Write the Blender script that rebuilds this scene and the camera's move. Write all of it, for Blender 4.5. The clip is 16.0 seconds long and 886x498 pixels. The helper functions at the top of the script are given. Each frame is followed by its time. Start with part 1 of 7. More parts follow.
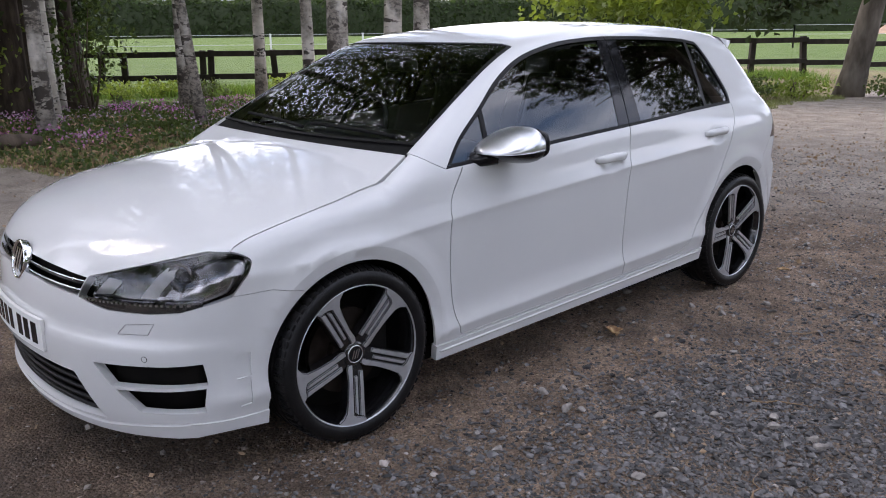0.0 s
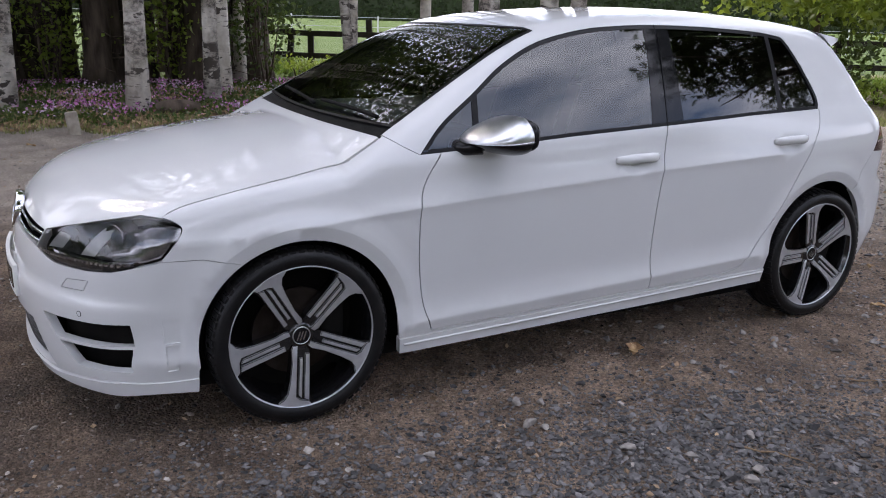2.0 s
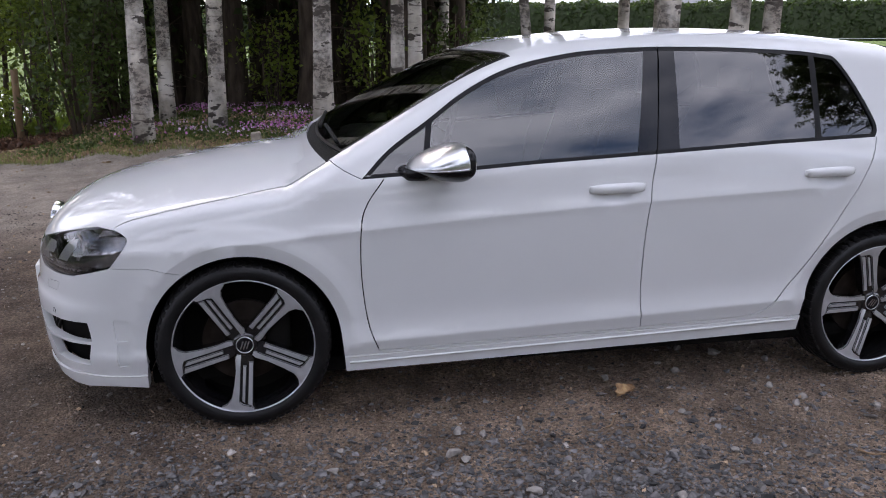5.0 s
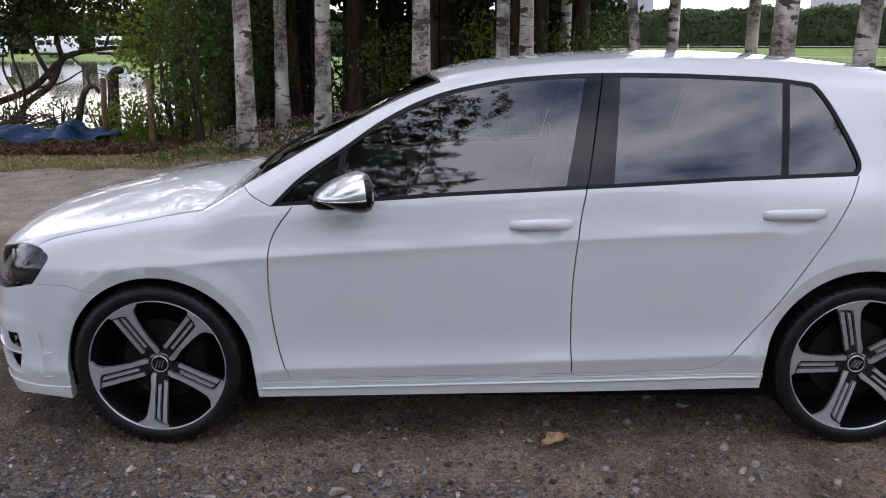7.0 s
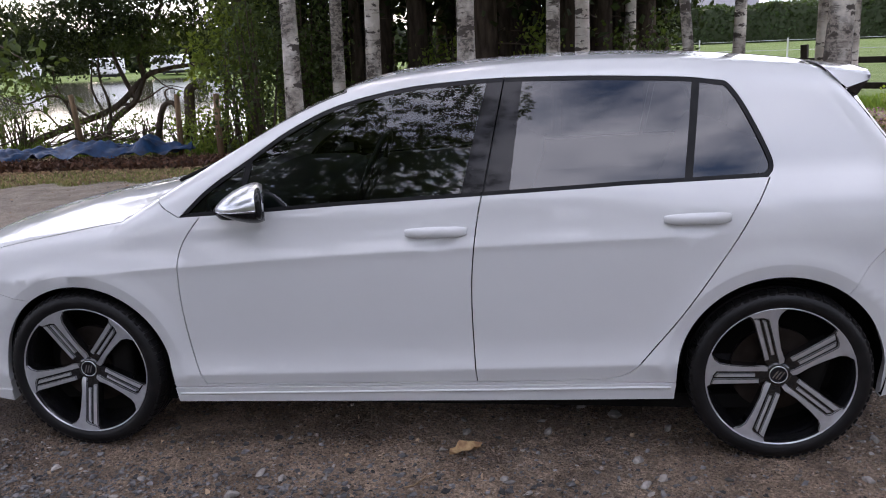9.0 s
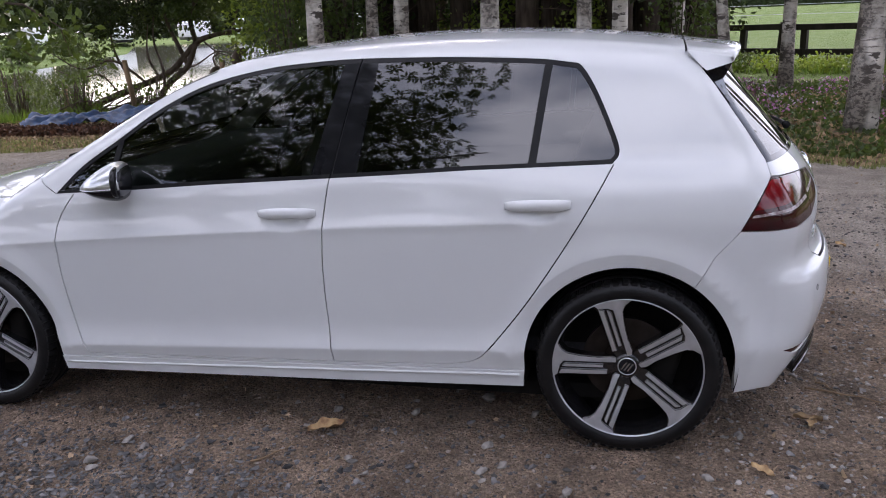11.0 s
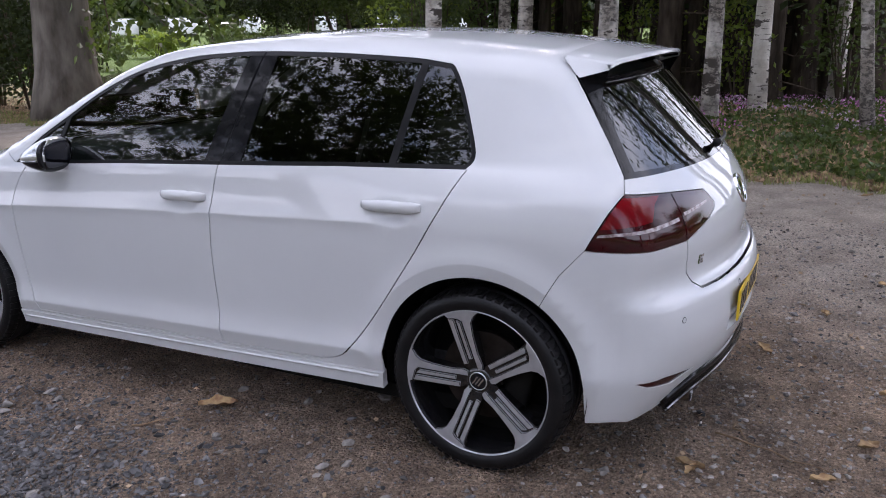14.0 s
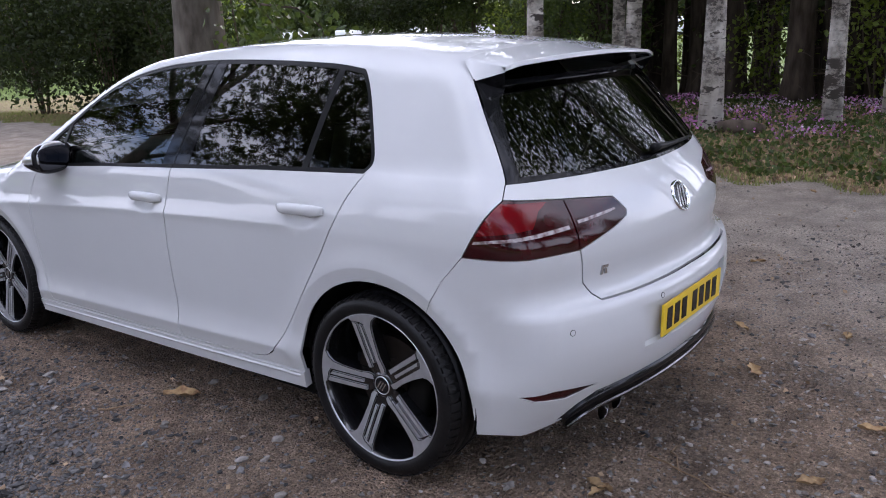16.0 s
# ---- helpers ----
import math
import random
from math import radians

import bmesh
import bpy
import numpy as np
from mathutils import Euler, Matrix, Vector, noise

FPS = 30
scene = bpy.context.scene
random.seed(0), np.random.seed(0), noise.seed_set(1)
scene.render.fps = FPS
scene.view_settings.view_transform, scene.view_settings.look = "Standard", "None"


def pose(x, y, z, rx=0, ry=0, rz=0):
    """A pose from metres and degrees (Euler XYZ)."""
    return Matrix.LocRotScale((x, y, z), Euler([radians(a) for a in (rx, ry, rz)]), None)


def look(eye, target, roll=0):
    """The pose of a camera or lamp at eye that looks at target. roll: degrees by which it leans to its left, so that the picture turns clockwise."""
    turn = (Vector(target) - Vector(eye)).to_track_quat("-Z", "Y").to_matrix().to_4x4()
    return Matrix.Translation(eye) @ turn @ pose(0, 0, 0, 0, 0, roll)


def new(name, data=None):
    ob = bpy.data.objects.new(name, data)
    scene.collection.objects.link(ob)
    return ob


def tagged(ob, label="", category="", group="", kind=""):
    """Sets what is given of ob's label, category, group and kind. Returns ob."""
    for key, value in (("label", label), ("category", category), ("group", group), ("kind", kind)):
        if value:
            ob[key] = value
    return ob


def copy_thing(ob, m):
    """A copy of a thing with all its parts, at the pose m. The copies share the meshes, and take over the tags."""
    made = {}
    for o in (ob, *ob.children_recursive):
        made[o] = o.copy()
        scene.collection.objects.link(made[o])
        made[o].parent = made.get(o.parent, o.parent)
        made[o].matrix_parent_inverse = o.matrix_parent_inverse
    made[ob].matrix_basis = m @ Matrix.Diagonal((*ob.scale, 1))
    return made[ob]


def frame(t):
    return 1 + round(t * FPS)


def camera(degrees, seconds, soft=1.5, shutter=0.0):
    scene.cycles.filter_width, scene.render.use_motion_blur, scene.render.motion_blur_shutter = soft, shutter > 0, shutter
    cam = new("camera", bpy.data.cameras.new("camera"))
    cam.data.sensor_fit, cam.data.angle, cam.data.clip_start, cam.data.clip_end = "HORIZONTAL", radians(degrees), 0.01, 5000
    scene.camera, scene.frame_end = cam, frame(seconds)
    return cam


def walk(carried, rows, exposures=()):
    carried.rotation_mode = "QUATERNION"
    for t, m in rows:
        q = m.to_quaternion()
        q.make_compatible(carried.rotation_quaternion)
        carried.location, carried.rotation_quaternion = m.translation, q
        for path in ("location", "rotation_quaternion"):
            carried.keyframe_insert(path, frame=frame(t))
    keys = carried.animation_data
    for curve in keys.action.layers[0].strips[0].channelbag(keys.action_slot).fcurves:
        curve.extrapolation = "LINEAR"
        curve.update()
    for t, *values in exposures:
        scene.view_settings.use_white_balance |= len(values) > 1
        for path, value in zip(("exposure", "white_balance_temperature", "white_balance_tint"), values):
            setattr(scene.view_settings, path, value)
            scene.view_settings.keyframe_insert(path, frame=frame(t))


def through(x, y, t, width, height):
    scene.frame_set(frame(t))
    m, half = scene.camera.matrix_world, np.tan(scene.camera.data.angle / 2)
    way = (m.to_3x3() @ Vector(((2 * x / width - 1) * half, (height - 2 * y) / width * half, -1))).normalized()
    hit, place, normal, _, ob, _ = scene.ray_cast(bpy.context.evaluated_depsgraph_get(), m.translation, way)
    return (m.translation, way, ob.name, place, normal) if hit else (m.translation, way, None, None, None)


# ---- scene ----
# The world is laid out round the car: x to its left, y to its tail, the front axle at y 0, the ground at z 0.
cam = camera(56.7, 16.0, soft=1.0)
PATH = [
    (0, (3.062, -1.582, 1.421), (1.627, -0.288, 0.905), -0.6),
    (0.5, (3.143, -1.432, 1.398), (1.61, -0.264, 0.862), -1.6),
    (1, (3.332, -1.24, 1.402), (1.725, -0.18, 0.858), -1.0),
    (1.5, (3.389, -1.075, 1.391), (1.758, -0.051, 0.851), 0.5),
    (2, (3.397, -0.842, 1.39), (1.706, 0.076, 0.847), 1.7),
    (2.5, (3.402, -0.698, 1.405), (1.662, 0.123, 0.858), 2.0),
    (3, (3.493, -0.551, 1.414), (1.716, 0.184, 0.863), 1.7),
    (3.5, (3.685, -0.325, 1.415), (1.869, 0.32, 0.882), 1.2),
    (4, (3.74, -0.18, 1.411), (1.892, 0.385, 0.897), 0.8),
    (6.5, (3.821, 0.906, 1.486), (1.885, 0.954, 0.985), -0.3),
    (7, (3.735, 1.104, 1.496), (1.796, 1.083, 1.007), -0.1),
    (7.5, (3.713, 1.245, 1.503), (1.776, 1.156, 1.012), -0.5),
    (8, (3.767, 1.502, 1.515), (1.834, 1.337, 1.028), -1.2),
    (8.5, (3.788, 1.684, 1.517), (1.858, 1.469, 1.041), -2.0),
    (9, (3.69, 1.845, 1.493), (1.765, 1.574, 1.021), -2.4),
    (9.5, (3.606, 1.992, 1.505), (1.686, 1.696, 1.03), -2.4),
    (10, (3.595, 2.206, 1.546), (1.693, 1.868, 1.03), -2.9),
    (12.5, (3.404, 3.239, 1.482), (1.594, 2.572, 0.954), -0.6),
    (13, (3.364, 3.388, 1.479), (1.579, 2.664, 0.942), -0.6),
    (13.5, (3.23, 3.552, 1.469), (1.486, 2.731, 0.935), -0.7),
    (14, (3.134, 3.684, 1.485), (1.417, 2.809, 0.949), -0.8),
    (14.5, (3.065, 3.906, 1.474), (1.402, 2.926, 0.95), -1.6),
    (15, (2.981, 4.123, 1.46), (1.35, 3.088, 0.941), -1.8),
    (15.5, (2.806, 4.274, 1.446), (1.236, 3.146, 0.933), -2.4),
    (16, (2.681, 4.392, 1.454), (1.166, 3.189, 0.944), -2.3),
]
walk(cam, [(t, look(eye, target, roll)) for t, eye, target, roll in PATH], [(0, 1.42, 6550, 19), (3, 1.42, 6550, 20), (10, 1.38, 6550, 22), (13, 1.46, 6500, 22), (16, 1.44, 6300, 22)])

# ---- sky and sun ----
SUN_UP, SUN_ROUND = 43.0, 252.0
world = bpy.data.worlds.new("sky")
scene.world = world
world.use_nodes = True
wn, wl = world.node_tree.nodes, world.node_tree.links
wn.clear()
sky = wn.new("ShaderNodeTexSky")
sky.sky_type, sky.sun_disc = "NISHITA", False
sky.sun_elevation, sky.sun_rotation = radians(SUN_UP), radians(SUN_ROUND)
sky.air_density, sky.dust_density = 1.0, 2.0
wc = wn.new("ShaderNodeTexCoord")
wm = wn.new("ShaderNodeMapping")
wm.inputs["Scale"].default_value = (1.0, 1.0, 3.0)
wt = wn.new("ShaderNodeTexNoise")
wt.inputs["Scale"].default_value, wt.inputs["Detail"].default_value, wt.inputs["Roughness"].default_value = 1.9, 8, 0.58
wr = wn.new("ShaderNodeValToRGB")
wr.color_ramp.elements[0].position, wr.color_ramp.elements[1].position = 0.36, 0.56
wx = wn.new("ShaderNodeMixRGB")
wx.inputs[2].default_value = (6.6, 7.1, 8.05, 1)
wb = wn.new("ShaderNodeBackground")
wb.inputs["Strength"].default_value = 0.15
wo = wn.new("ShaderNodeOutputWorld")
wl.new(wc.outputs["Generated"], wm.inputs["Vector"])
wl.new(wm.outputs["Vector"], wt.inputs["Vector"])
wl.new(wt.outputs["Fac"], wr.inputs["Fac"])
wl.new(wr.outputs["Color"], wx.inputs[0])
wl.new(sky.outputs["Color"], wx.inputs[1])
wl.new(wx.outputs["Color"], wb.inputs["Color"])
wl.new(wb.outputs["Background"], wo.inputs["Surface"])
sun = new("sun", bpy.data.lights.new("sun", "SUN"))
sun.data.energy, sun.data.angle, sun.data.color = 1.0, radians(20), (1.0, 0.93, 0.82)
sd = Vector((math.sin(radians(SUN_ROUND)) * math.cos(radians(SUN_UP)), math.cos(radians(SUN_ROUND)) * math.cos(radians(SUN_UP)), math.sin(radians(SUN_UP))))
sun.matrix_world = look(sd * 50, (0, 0, 0))

# ---- materials ----
def material(name, color, rough=0.6, metal=0.0, vary=0.0, scale=8.0, color2=None, bump=0.0, bump_scale=60.0, coat=0.0, spec=0.5, stretch=(1, 1, 1), detail=6.0, ramp=(0.35, 0.65), random_tint=0.0, island=0.0):
    """A surface of two colours mixed by noise at one scale, with a fine relief at another."""
    m = bpy.data.materials.new(name)
    m.use_nodes = True
    n, l = m.node_tree.nodes, m.node_tree.links
    b = n["Principled BSDF"]
    b.inputs["Roughness"].default_value, b.inputs["Metallic"].default_value = rough, metal
    b.inputs["Specular IOR Level"].default_value, b.inputs["Coat Weight"].default_value = spec, coat
    b.inputs["Coat Roughness"].default_value = 0.012
    b.inputs["Base Color"].default_value = (*color, 1)
    tc = n.new("ShaderNodeTexCoord")
    mp = n.new("ShaderNodeMapping")
    mp.inputs["Scale"].default_value = stretch
    l.new(tc.outputs["Object"], mp.inputs["Vector"])
    out = None
    if color2 is not None:
        t = n.new("ShaderNodeTexNoise")
        t.inputs["Scale"].default_value, t.inputs["Detail"].default_value = scale, detail
        l.new(mp.outputs["Vector"], t.inputs["Vector"])
        r = n.new("ShaderNodeValToRGB")
        r.color_ramp.elements[0].position, r.color_ramp.elements[1].position = ramp
        r.color_ramp.elements[0].color, r.color_ramp.elements[1].color = (*color, 1), (*color2, 1)
        l.new(t.outputs["Fac"], r.inputs["Fac"])
        out = r.outputs["Color"]
        l.new(out, b.inputs["Base Color"])
    if random_tint or island:
        if island:
            src = n.new("ShaderNodeNewGeometry").outputs["Random Per Island"]
        else:
            src = n.new("ShaderNodeObjectInfo").outputs["Random"]
        mr = n.new("ShaderNodeMapRange")
        k = max(random_tint, island)
        mr.inputs["To Min"].default_value, mr.inputs["To Max"].default_value = 1 - k, 1 + k
        l.new(src, mr.inputs["Value"])
        hs = n.new("ShaderNodeHueSaturation")
        hs.inputs["Color"].default_value = (*color, 1)
        if out:
            l.new(out, hs.inputs["Color"])
        l.new(mr.outputs["Result"], hs.inputs["Value"])
        l.new(hs.outputs["Color"], b.inputs["Base Color"])
    if bump:
        t2 = n.new("ShaderNodeTexNoise")
        t2.inputs["Scale"].default_value, t2.inputs["Detail"].default_value = bump_scale, 5
        l.new(mp.outputs["Vector"], t2.inputs["Vector"])
        bp = n.new("ShaderNodeBump")
        bp.inputs["Strength"].default_value, bp.inputs["Distance"].default_value = min(bump, 1), 0.01 * max(bump, 1)
        l.new(t2.outputs["Fac"], bp.inputs["Height"])
        l.new(bp.outputs["Normal"], b.inputs["Normal"])
    return m


def pane(name, tint, rough=0.0, ior=1.95):
    """Thin sheet glass: tinted straight through, mirror gloss by Fresnel."""
    m = bpy.data.materials.new(name)
    m.use_nodes = True
    n, l = m.node_tree.nodes, m.node_tree.links
    n.clear()
    o, mix, tr, gl, fr = (n.new(k) for k in ("ShaderNodeOutputMaterial", "ShaderNodeMixShader", "ShaderNodeBsdfTransparent", "ShaderNodeBsdfGlossy", "ShaderNodeFresnel"))
    tr.inputs["Color"].default_value = (*tint, 1)
    gl.inputs["Roughness"].default_value = rough
    fr.inputs["IOR"].default_value = ior
    l.new(fr.outputs["Fac"], mix.inputs[0])
    l.new(tr.outputs["BSDF"], mix.inputs[1])
    l.new(gl.outputs["BSDF"], mix.inputs[2])
    l.new(mix.outputs["Shader"], o.inputs["Surface"])
    return m


def leafy(m, through):
    """Lets some light through a leaf."""
    n, l = m.node_tree.nodes, m.node_tree.links
    b, o = n["Principled BSDF"], n["Material Output"]
    tr, mx = n.new("ShaderNodeBsdfTranslucent"), n.new("ShaderNodeMixShader")
    mx.inputs[0].default_value = 0.42
    tr.inputs["Color"].default_value = (*through, 1)
    l.new(b.outputs["BSDF"], mx.inputs[1])
    l.new(tr.outputs["BSDF"], mx.inputs[2])
    l.new(mx.outputs["Shader"], o.inputs["Surface"])
    return m


PAINT = material("white_paint", (0.585, 0.588, 0.582), 0.6, spec=0.0, coat=1.0, color2=(0.57, 0.572, 0.568), scale=3)
GLASS = pane("clear_glass", (0.42, 0.50, 0.47))
PRIVACY = pane("privacy_glass", (0.12, 0.13, 0.13))
REAR_GLASS = pane("rear_glass", (0.12, 0.13, 0.13))
# Near-black mirror colour stands in for a reflection of dark hedge.
DARK_MIRROR = material("mirror_glass", (0.09, 0.09, 0.10), 0.03, 1.0, color2=(0.08, 0.08, 0.09), scale=5)
LENS = pane("lamp_lens", (0.86, 0.86, 0.87), ior=1.7)
RED_LENS = material("red_lens", (0.17, 0.004, 0.007), 0.10, coat=0.3, spec=0.3, color2=(0.10, 0.003, 0.005), scale=6)
DARK_LENS = material("smoked_red_lens", (0.016, 0.001, 0.002), 0.10, coat=0.3, spec=0.3, color2=(0.045, 0.002, 0.004), scale=9)
LAMP_SILVER = material("lamp_silver", (0.40, 0.40, 0.41), 0.16, 0.9, color2=(0.10, 0.10, 0.11), scale=26)
FIN = material("light_guide", (0.62, 0.62, 0.58), 0.3, color2=(0.50, 0.50, 0.47), scale=30)
LED = material("led_strip", (0.50, 0.46, 0.46), 0.25, color2=(0.16, 0.10, 0.10), scale=60)
GLOSS_BLACK = material("gloss_black", (0.005, 0.005, 0.006), 0.06, spec=0.28, coat=0.0, color2=(0.012, 0.012, 0.013), scale=5)
TRIM_BLACK = material("satin_black", (0.008, 0.008, 0.009), 0.38, spec=0.12, color2=(0.013, 0.013, 0.013), scale=20, bump=0.05, bump_scale=300)
COWL = material("matt_black_plastic", (0.006, 0.006, 0.006), 0.75, color2=(0.010, 0.010, 0.010), scale=30, spec=0.12, bump=0.1, bump_scale=200)
SCREEN = pane("windscreen_glass", (0.74, 0.79, 0.76))
UNDER = material("underbody", (0.005, 0.005, 0.005), 0.9, color2=(0.010, 0.009, 0.008), scale=6, spec=0.05)
RUBBER = material("tyre_rubber", (0.004, 0.004, 0.0045), 0.45, color2=(0.010, 0.009, 0.009), scale=14, spec=0.28, bump=0.15, bump_scale=120, ramp=(0.4, 0.75))
MACHINED = material("machined_alloy", (0.60, 0.61, 0.63), 0.36, 0.75, color2=(0.52, 0.53, 0.55), scale=30)
RIM_BLACK = material("rim_black", (0.005, 0.005, 0.006), 0.16, coat=0.8, color2=(0.008, 0.008, 0.008), scale=12)
DARK_CHROME = material("dark_chrome", (0.20, 0.19, 0.19), 0.18, 1.0, color2=(0.12, 0.11, 0.11), scale=20)
CHROME = material("chrome", (0.80, 0.81, 0.83), 0.07, 1.0, color2=(0.72, 0.73, 0.75), scale=10)
SATIN = material("satin_aluminium", (0.70, 0.71, 0.73), 0.29, 1.0, color2=(0.58, 0.59, 0.61), scale=18)
DISC = material("brake_disc", (0.035, 0.028, 0.024), 0.5, 0.5, color2=(0.020, 0.014, 0.011), scale=18, spec=0.1)
CLOTH = material("seat_cloth", (0.020, 0.020, 0.022), 0.85, color2=(0.035, 0.035, 0.037), scale=40, bump=0.2, bump_scale=250, spec=0.1)
PLASTIC = material("cabin_plastic", (0.022, 0.022, 0.023), 0.5, color2=(0.03, 0.03, 0.03), scale=30, spec=0.2)
PLATE_YELLOW = material("plate_yellow", (0.82, 0.56, 0.03), 0.3, color2=(0.76, 0.51, 0.03), scale=14)
PLATE_WHITE = material("plate_white", (0.78, 0.78, 0.76), 0.3, color2=(0.72, 0.72, 0.71), scale=14)
GRAVEL = material("gravel_track", (0.060, 0.050, 0.044), 0.9, color2=(0.115, 0.100, 0.090), scale=2.2, detail=12, bump=1.0, bump_scale=55, ramp=(0.36, 0.66))
STONES = material("loose_stones", (0.122, 0.115, 0.112), 0.7, color2=(0.040, 0.037, 0.037), scale=40, island=0.8)
GRASS = material("grass_blades", (0.28, 0.29, 0.11), 0.7, island=0.45)
LEAF_DARK = material("dark_leaves", (0.036, 0.050, 0.019), 0.55, island=0.6, spec=0.25)
LEAF = material("green_leaves", (0.050, 0.080, 0.018), 0.5, island=0.55)
LEAF_BRIGHT = material("bright_leaves", (0.13, 0.18, 0.03), 0.5, island=0.5)
CHESTNUT_LEAF = material("chestnut_leaves", (0.030, 0.046, 0.012), 0.5, island=0.5)
HEDGE_LEAF = material("hedge_leaves", (0.035, 0.055, 0.018), 0.55, island=0.55, spec=0.25)
BROWN_LEAF = material("fallen_leaf", (0.40, 0.27, 0.13), 0.8, color2=(0.18, 0.095, 0.045), scale=30, random_tint=0.35)
BARK = material("dark_bark", (0.062, 0.047, 0.036), 0.95, color2=(0.135, 0.105, 0.082), scale=9, stretch=(1, 1, 0.25), bump=1.0, bump_scale=30, spec=0.1)
GREY_BARK = material("grey_bark", (0.075, 0.063, 0.051), 0.95, color2=(0.21, 0.185, 0.155), scale=4, stretch=(1, 1, 0.4), bump=1.0, bump_scale=18, spec=0.2)
def birch_bark():
    """Cream bark with dark lens-shaped scars, flaking patches and fine cross lines, different on each trunk."""
    m = bpy.data.materials.new("birch_bark")
    m.use_nodes = True
    n, l = m.node_tree.nodes, m.node_tree.links
    b = n["Principled BSDF"]
    b.inputs["Roughness"].default_value = 0.85
    tc, oi = n.new("ShaderNodeTexCoord"), n.new("ShaderNodeObjectInfo")
    sh = n.new("ShaderNodeVectorMath")
    sh.operation = "MULTIPLY_ADD"
    sh.inputs[1].default_value = (1, 1, 1)
    far = n.new("ShaderNodeMath")
    far.operation = "MULTIPLY"
    far.inputs[1].default_value = 60.0
    l.new(oi.outputs["Random"], far.inputs[0])
    l.new(tc.outputs["Object"], sh.inputs[0])
    l.new(far.outputs[0], sh.inputs[2])

    def layer(scale, stretch, lo, hi, detail=8.0, rough=0.6):
        mp, t, r = n.new("ShaderNodeMapping"), n.new("ShaderNodeTexNoise"), n.new("ShaderNodeValToRGB")
        mp.inputs["Scale"].default_value = stretch
        t.inputs["Scale"].default_value, t.inputs["Detail"].default_value, t.inputs["Roughness"].default_value = scale, detail, rough
        r.color_ramp.elements[0].position, r.color_ramp.elements[1].position = lo, hi
        l.new(sh.outputs[0], mp.inputs["Vector"])
        l.new(mp.outputs["Vector"], t.inputs["Vector"])
        l.new(t.outputs["Fac"], r.inputs["Fac"])
        return r.outputs["Color"], t.outputs["Fac"]

    def mix(f, a, c):
        q = n.new("ShaderNodeMixRGB")
        l.new(f, q.inputs[0])
        for k, v in ((1, a), (2, c)):
            if isinstance(v, tuple):
                q.inputs[k].default_value = (*v, 1)
            else:
                l.new(v, q.inputs[k])
        return q.outputs["Color"]

    tone, _ = layer(3.0, (1, 1, 1), 0.40, 0.60)
    col = mix(tone, (0.50, 0.45, 0.38), (0.74, 0.69, 0.62))
    flake, relief = layer(14, (1, 1, 1.6), 0.47, 0.53, 10, 0.75)
    where, _ = layer(1.5, (1, 1, 0.8), 0.44, 0.56, 4)
    rough_part = mix(flake, (0.30, 0.26, 0.22), (0.055, 0.045, 0.038))
    soft = mix(where, col, rough_part)
    q = n.new("ShaderNodeMixRGB")
    q.inputs[0].default_value = 0.9
    l.new(col, q.inputs[1])
    l.new(soft, q.inputs[2])
    scar, _ = layer(3.4, (1, 1, 2.0), 0.555, 0.58, 6, 0.62)
    col = mix(scar, q.outputs["Color"], (0.075, 0.062, 0.052))
    line, _ = layer(7, (0.5, 0.5, 4), 0.60, 0.64, 5)
    col = mix(line, col, (0.19, 0.165, 0.14))
    l.new(col, b.inputs["Base Color"])
    bp = n.new("ShaderNodeBump")
    bp.inputs["Strength"].default_value, bp.inputs["Distance"].default_value = 0.9, 0.015
    l.new(relief, bp.inputs["Height"])
    l.new(bp.outputs["Normal"], b.inputs["Normal"])
    return m


WOOD_DARK = material("creosoted_wood", (0.022, 0.018, 0.014), 0.85, color2=(0.042, 0.036, 0.028), scale=6, stretch=(1, 1, 0.3), bump=0.5, bump_scale=40, spec=0.15)
PALE_WOOD = material("weathered_block", (0.34, 0.30, 0.25), 0.9, color2=(0.22, 0.19, 0.15), scale=12, bump=0.4, bump_scale=60)
STAKE_WOOD = material("stake_wood", (0.26, 0.17, 0.09), 0.85, color2=(0.16, 0.10, 0.06), scale=9, stretch=(1, 1, 0.2), bump=0.4, bump_scale=50)
PETAL = material("pink_petals", (0.46, 0.17, 0.37), 0.6, island=0.45)
PETAL_PALE = material("pale_petals", (0.50, 0.36, 0.46), 0.6, island=0.3)
TARP = material("blue_tarpaulin", (0.010, 0.062, 0.17), 0.45, color2=(0.003, 0.018, 0.06), scale=6, bump=1.0, bump_scale=9)
WATER = material("lake_water", (0.055, 0.055, 0.035), 0.06, color2=(0.075, 0.07, 0.045), scale=0.4, bump=0.12, bump_scale=2.5)
VAN_WHITE = material("caravan_white", (0.75, 0.75, 0.74), 0.4, color2=(0.66, 0.66, 0.66), scale=2)
BRICK = material("house_brick", (0.30, 0.14, 0.09), 0.9, color2=(0.38, 0.20, 0.13), scale=4)
SLATE = material("roof_slate", (0.12, 0.12, 0.13), 0.8, color2=(0.17, 0.17, 0.18), scale=5)
TAPE = material("white_tape", (0.52, 0.52, 0.49), 0.6, color2=(0.42, 0.42, 0.39), scale=9)
EARTH = material("bare_earth", (0.30, 0.20, 0.13), 0.95, color2=(0.22, 0.14, 0.09), scale=1.5, bump=0.6, bump_scale=20)
GRASS_LUSH = material("lush_grass", (0.11, 0.19, 0.035), 0.7, island=0.4)
LIGHT_STONES = material("light_chippings", (0.33, 0.295, 0.262), 0.85, color2=(0.20, 0.178, 0.158), scale=40, island=0.4)
PALE_STONES = material("pale_stones", (0.175, 0.158, 0.142), 0.85, color2=(0.09, 0.08, 0.07), scale=40, island=0.7)
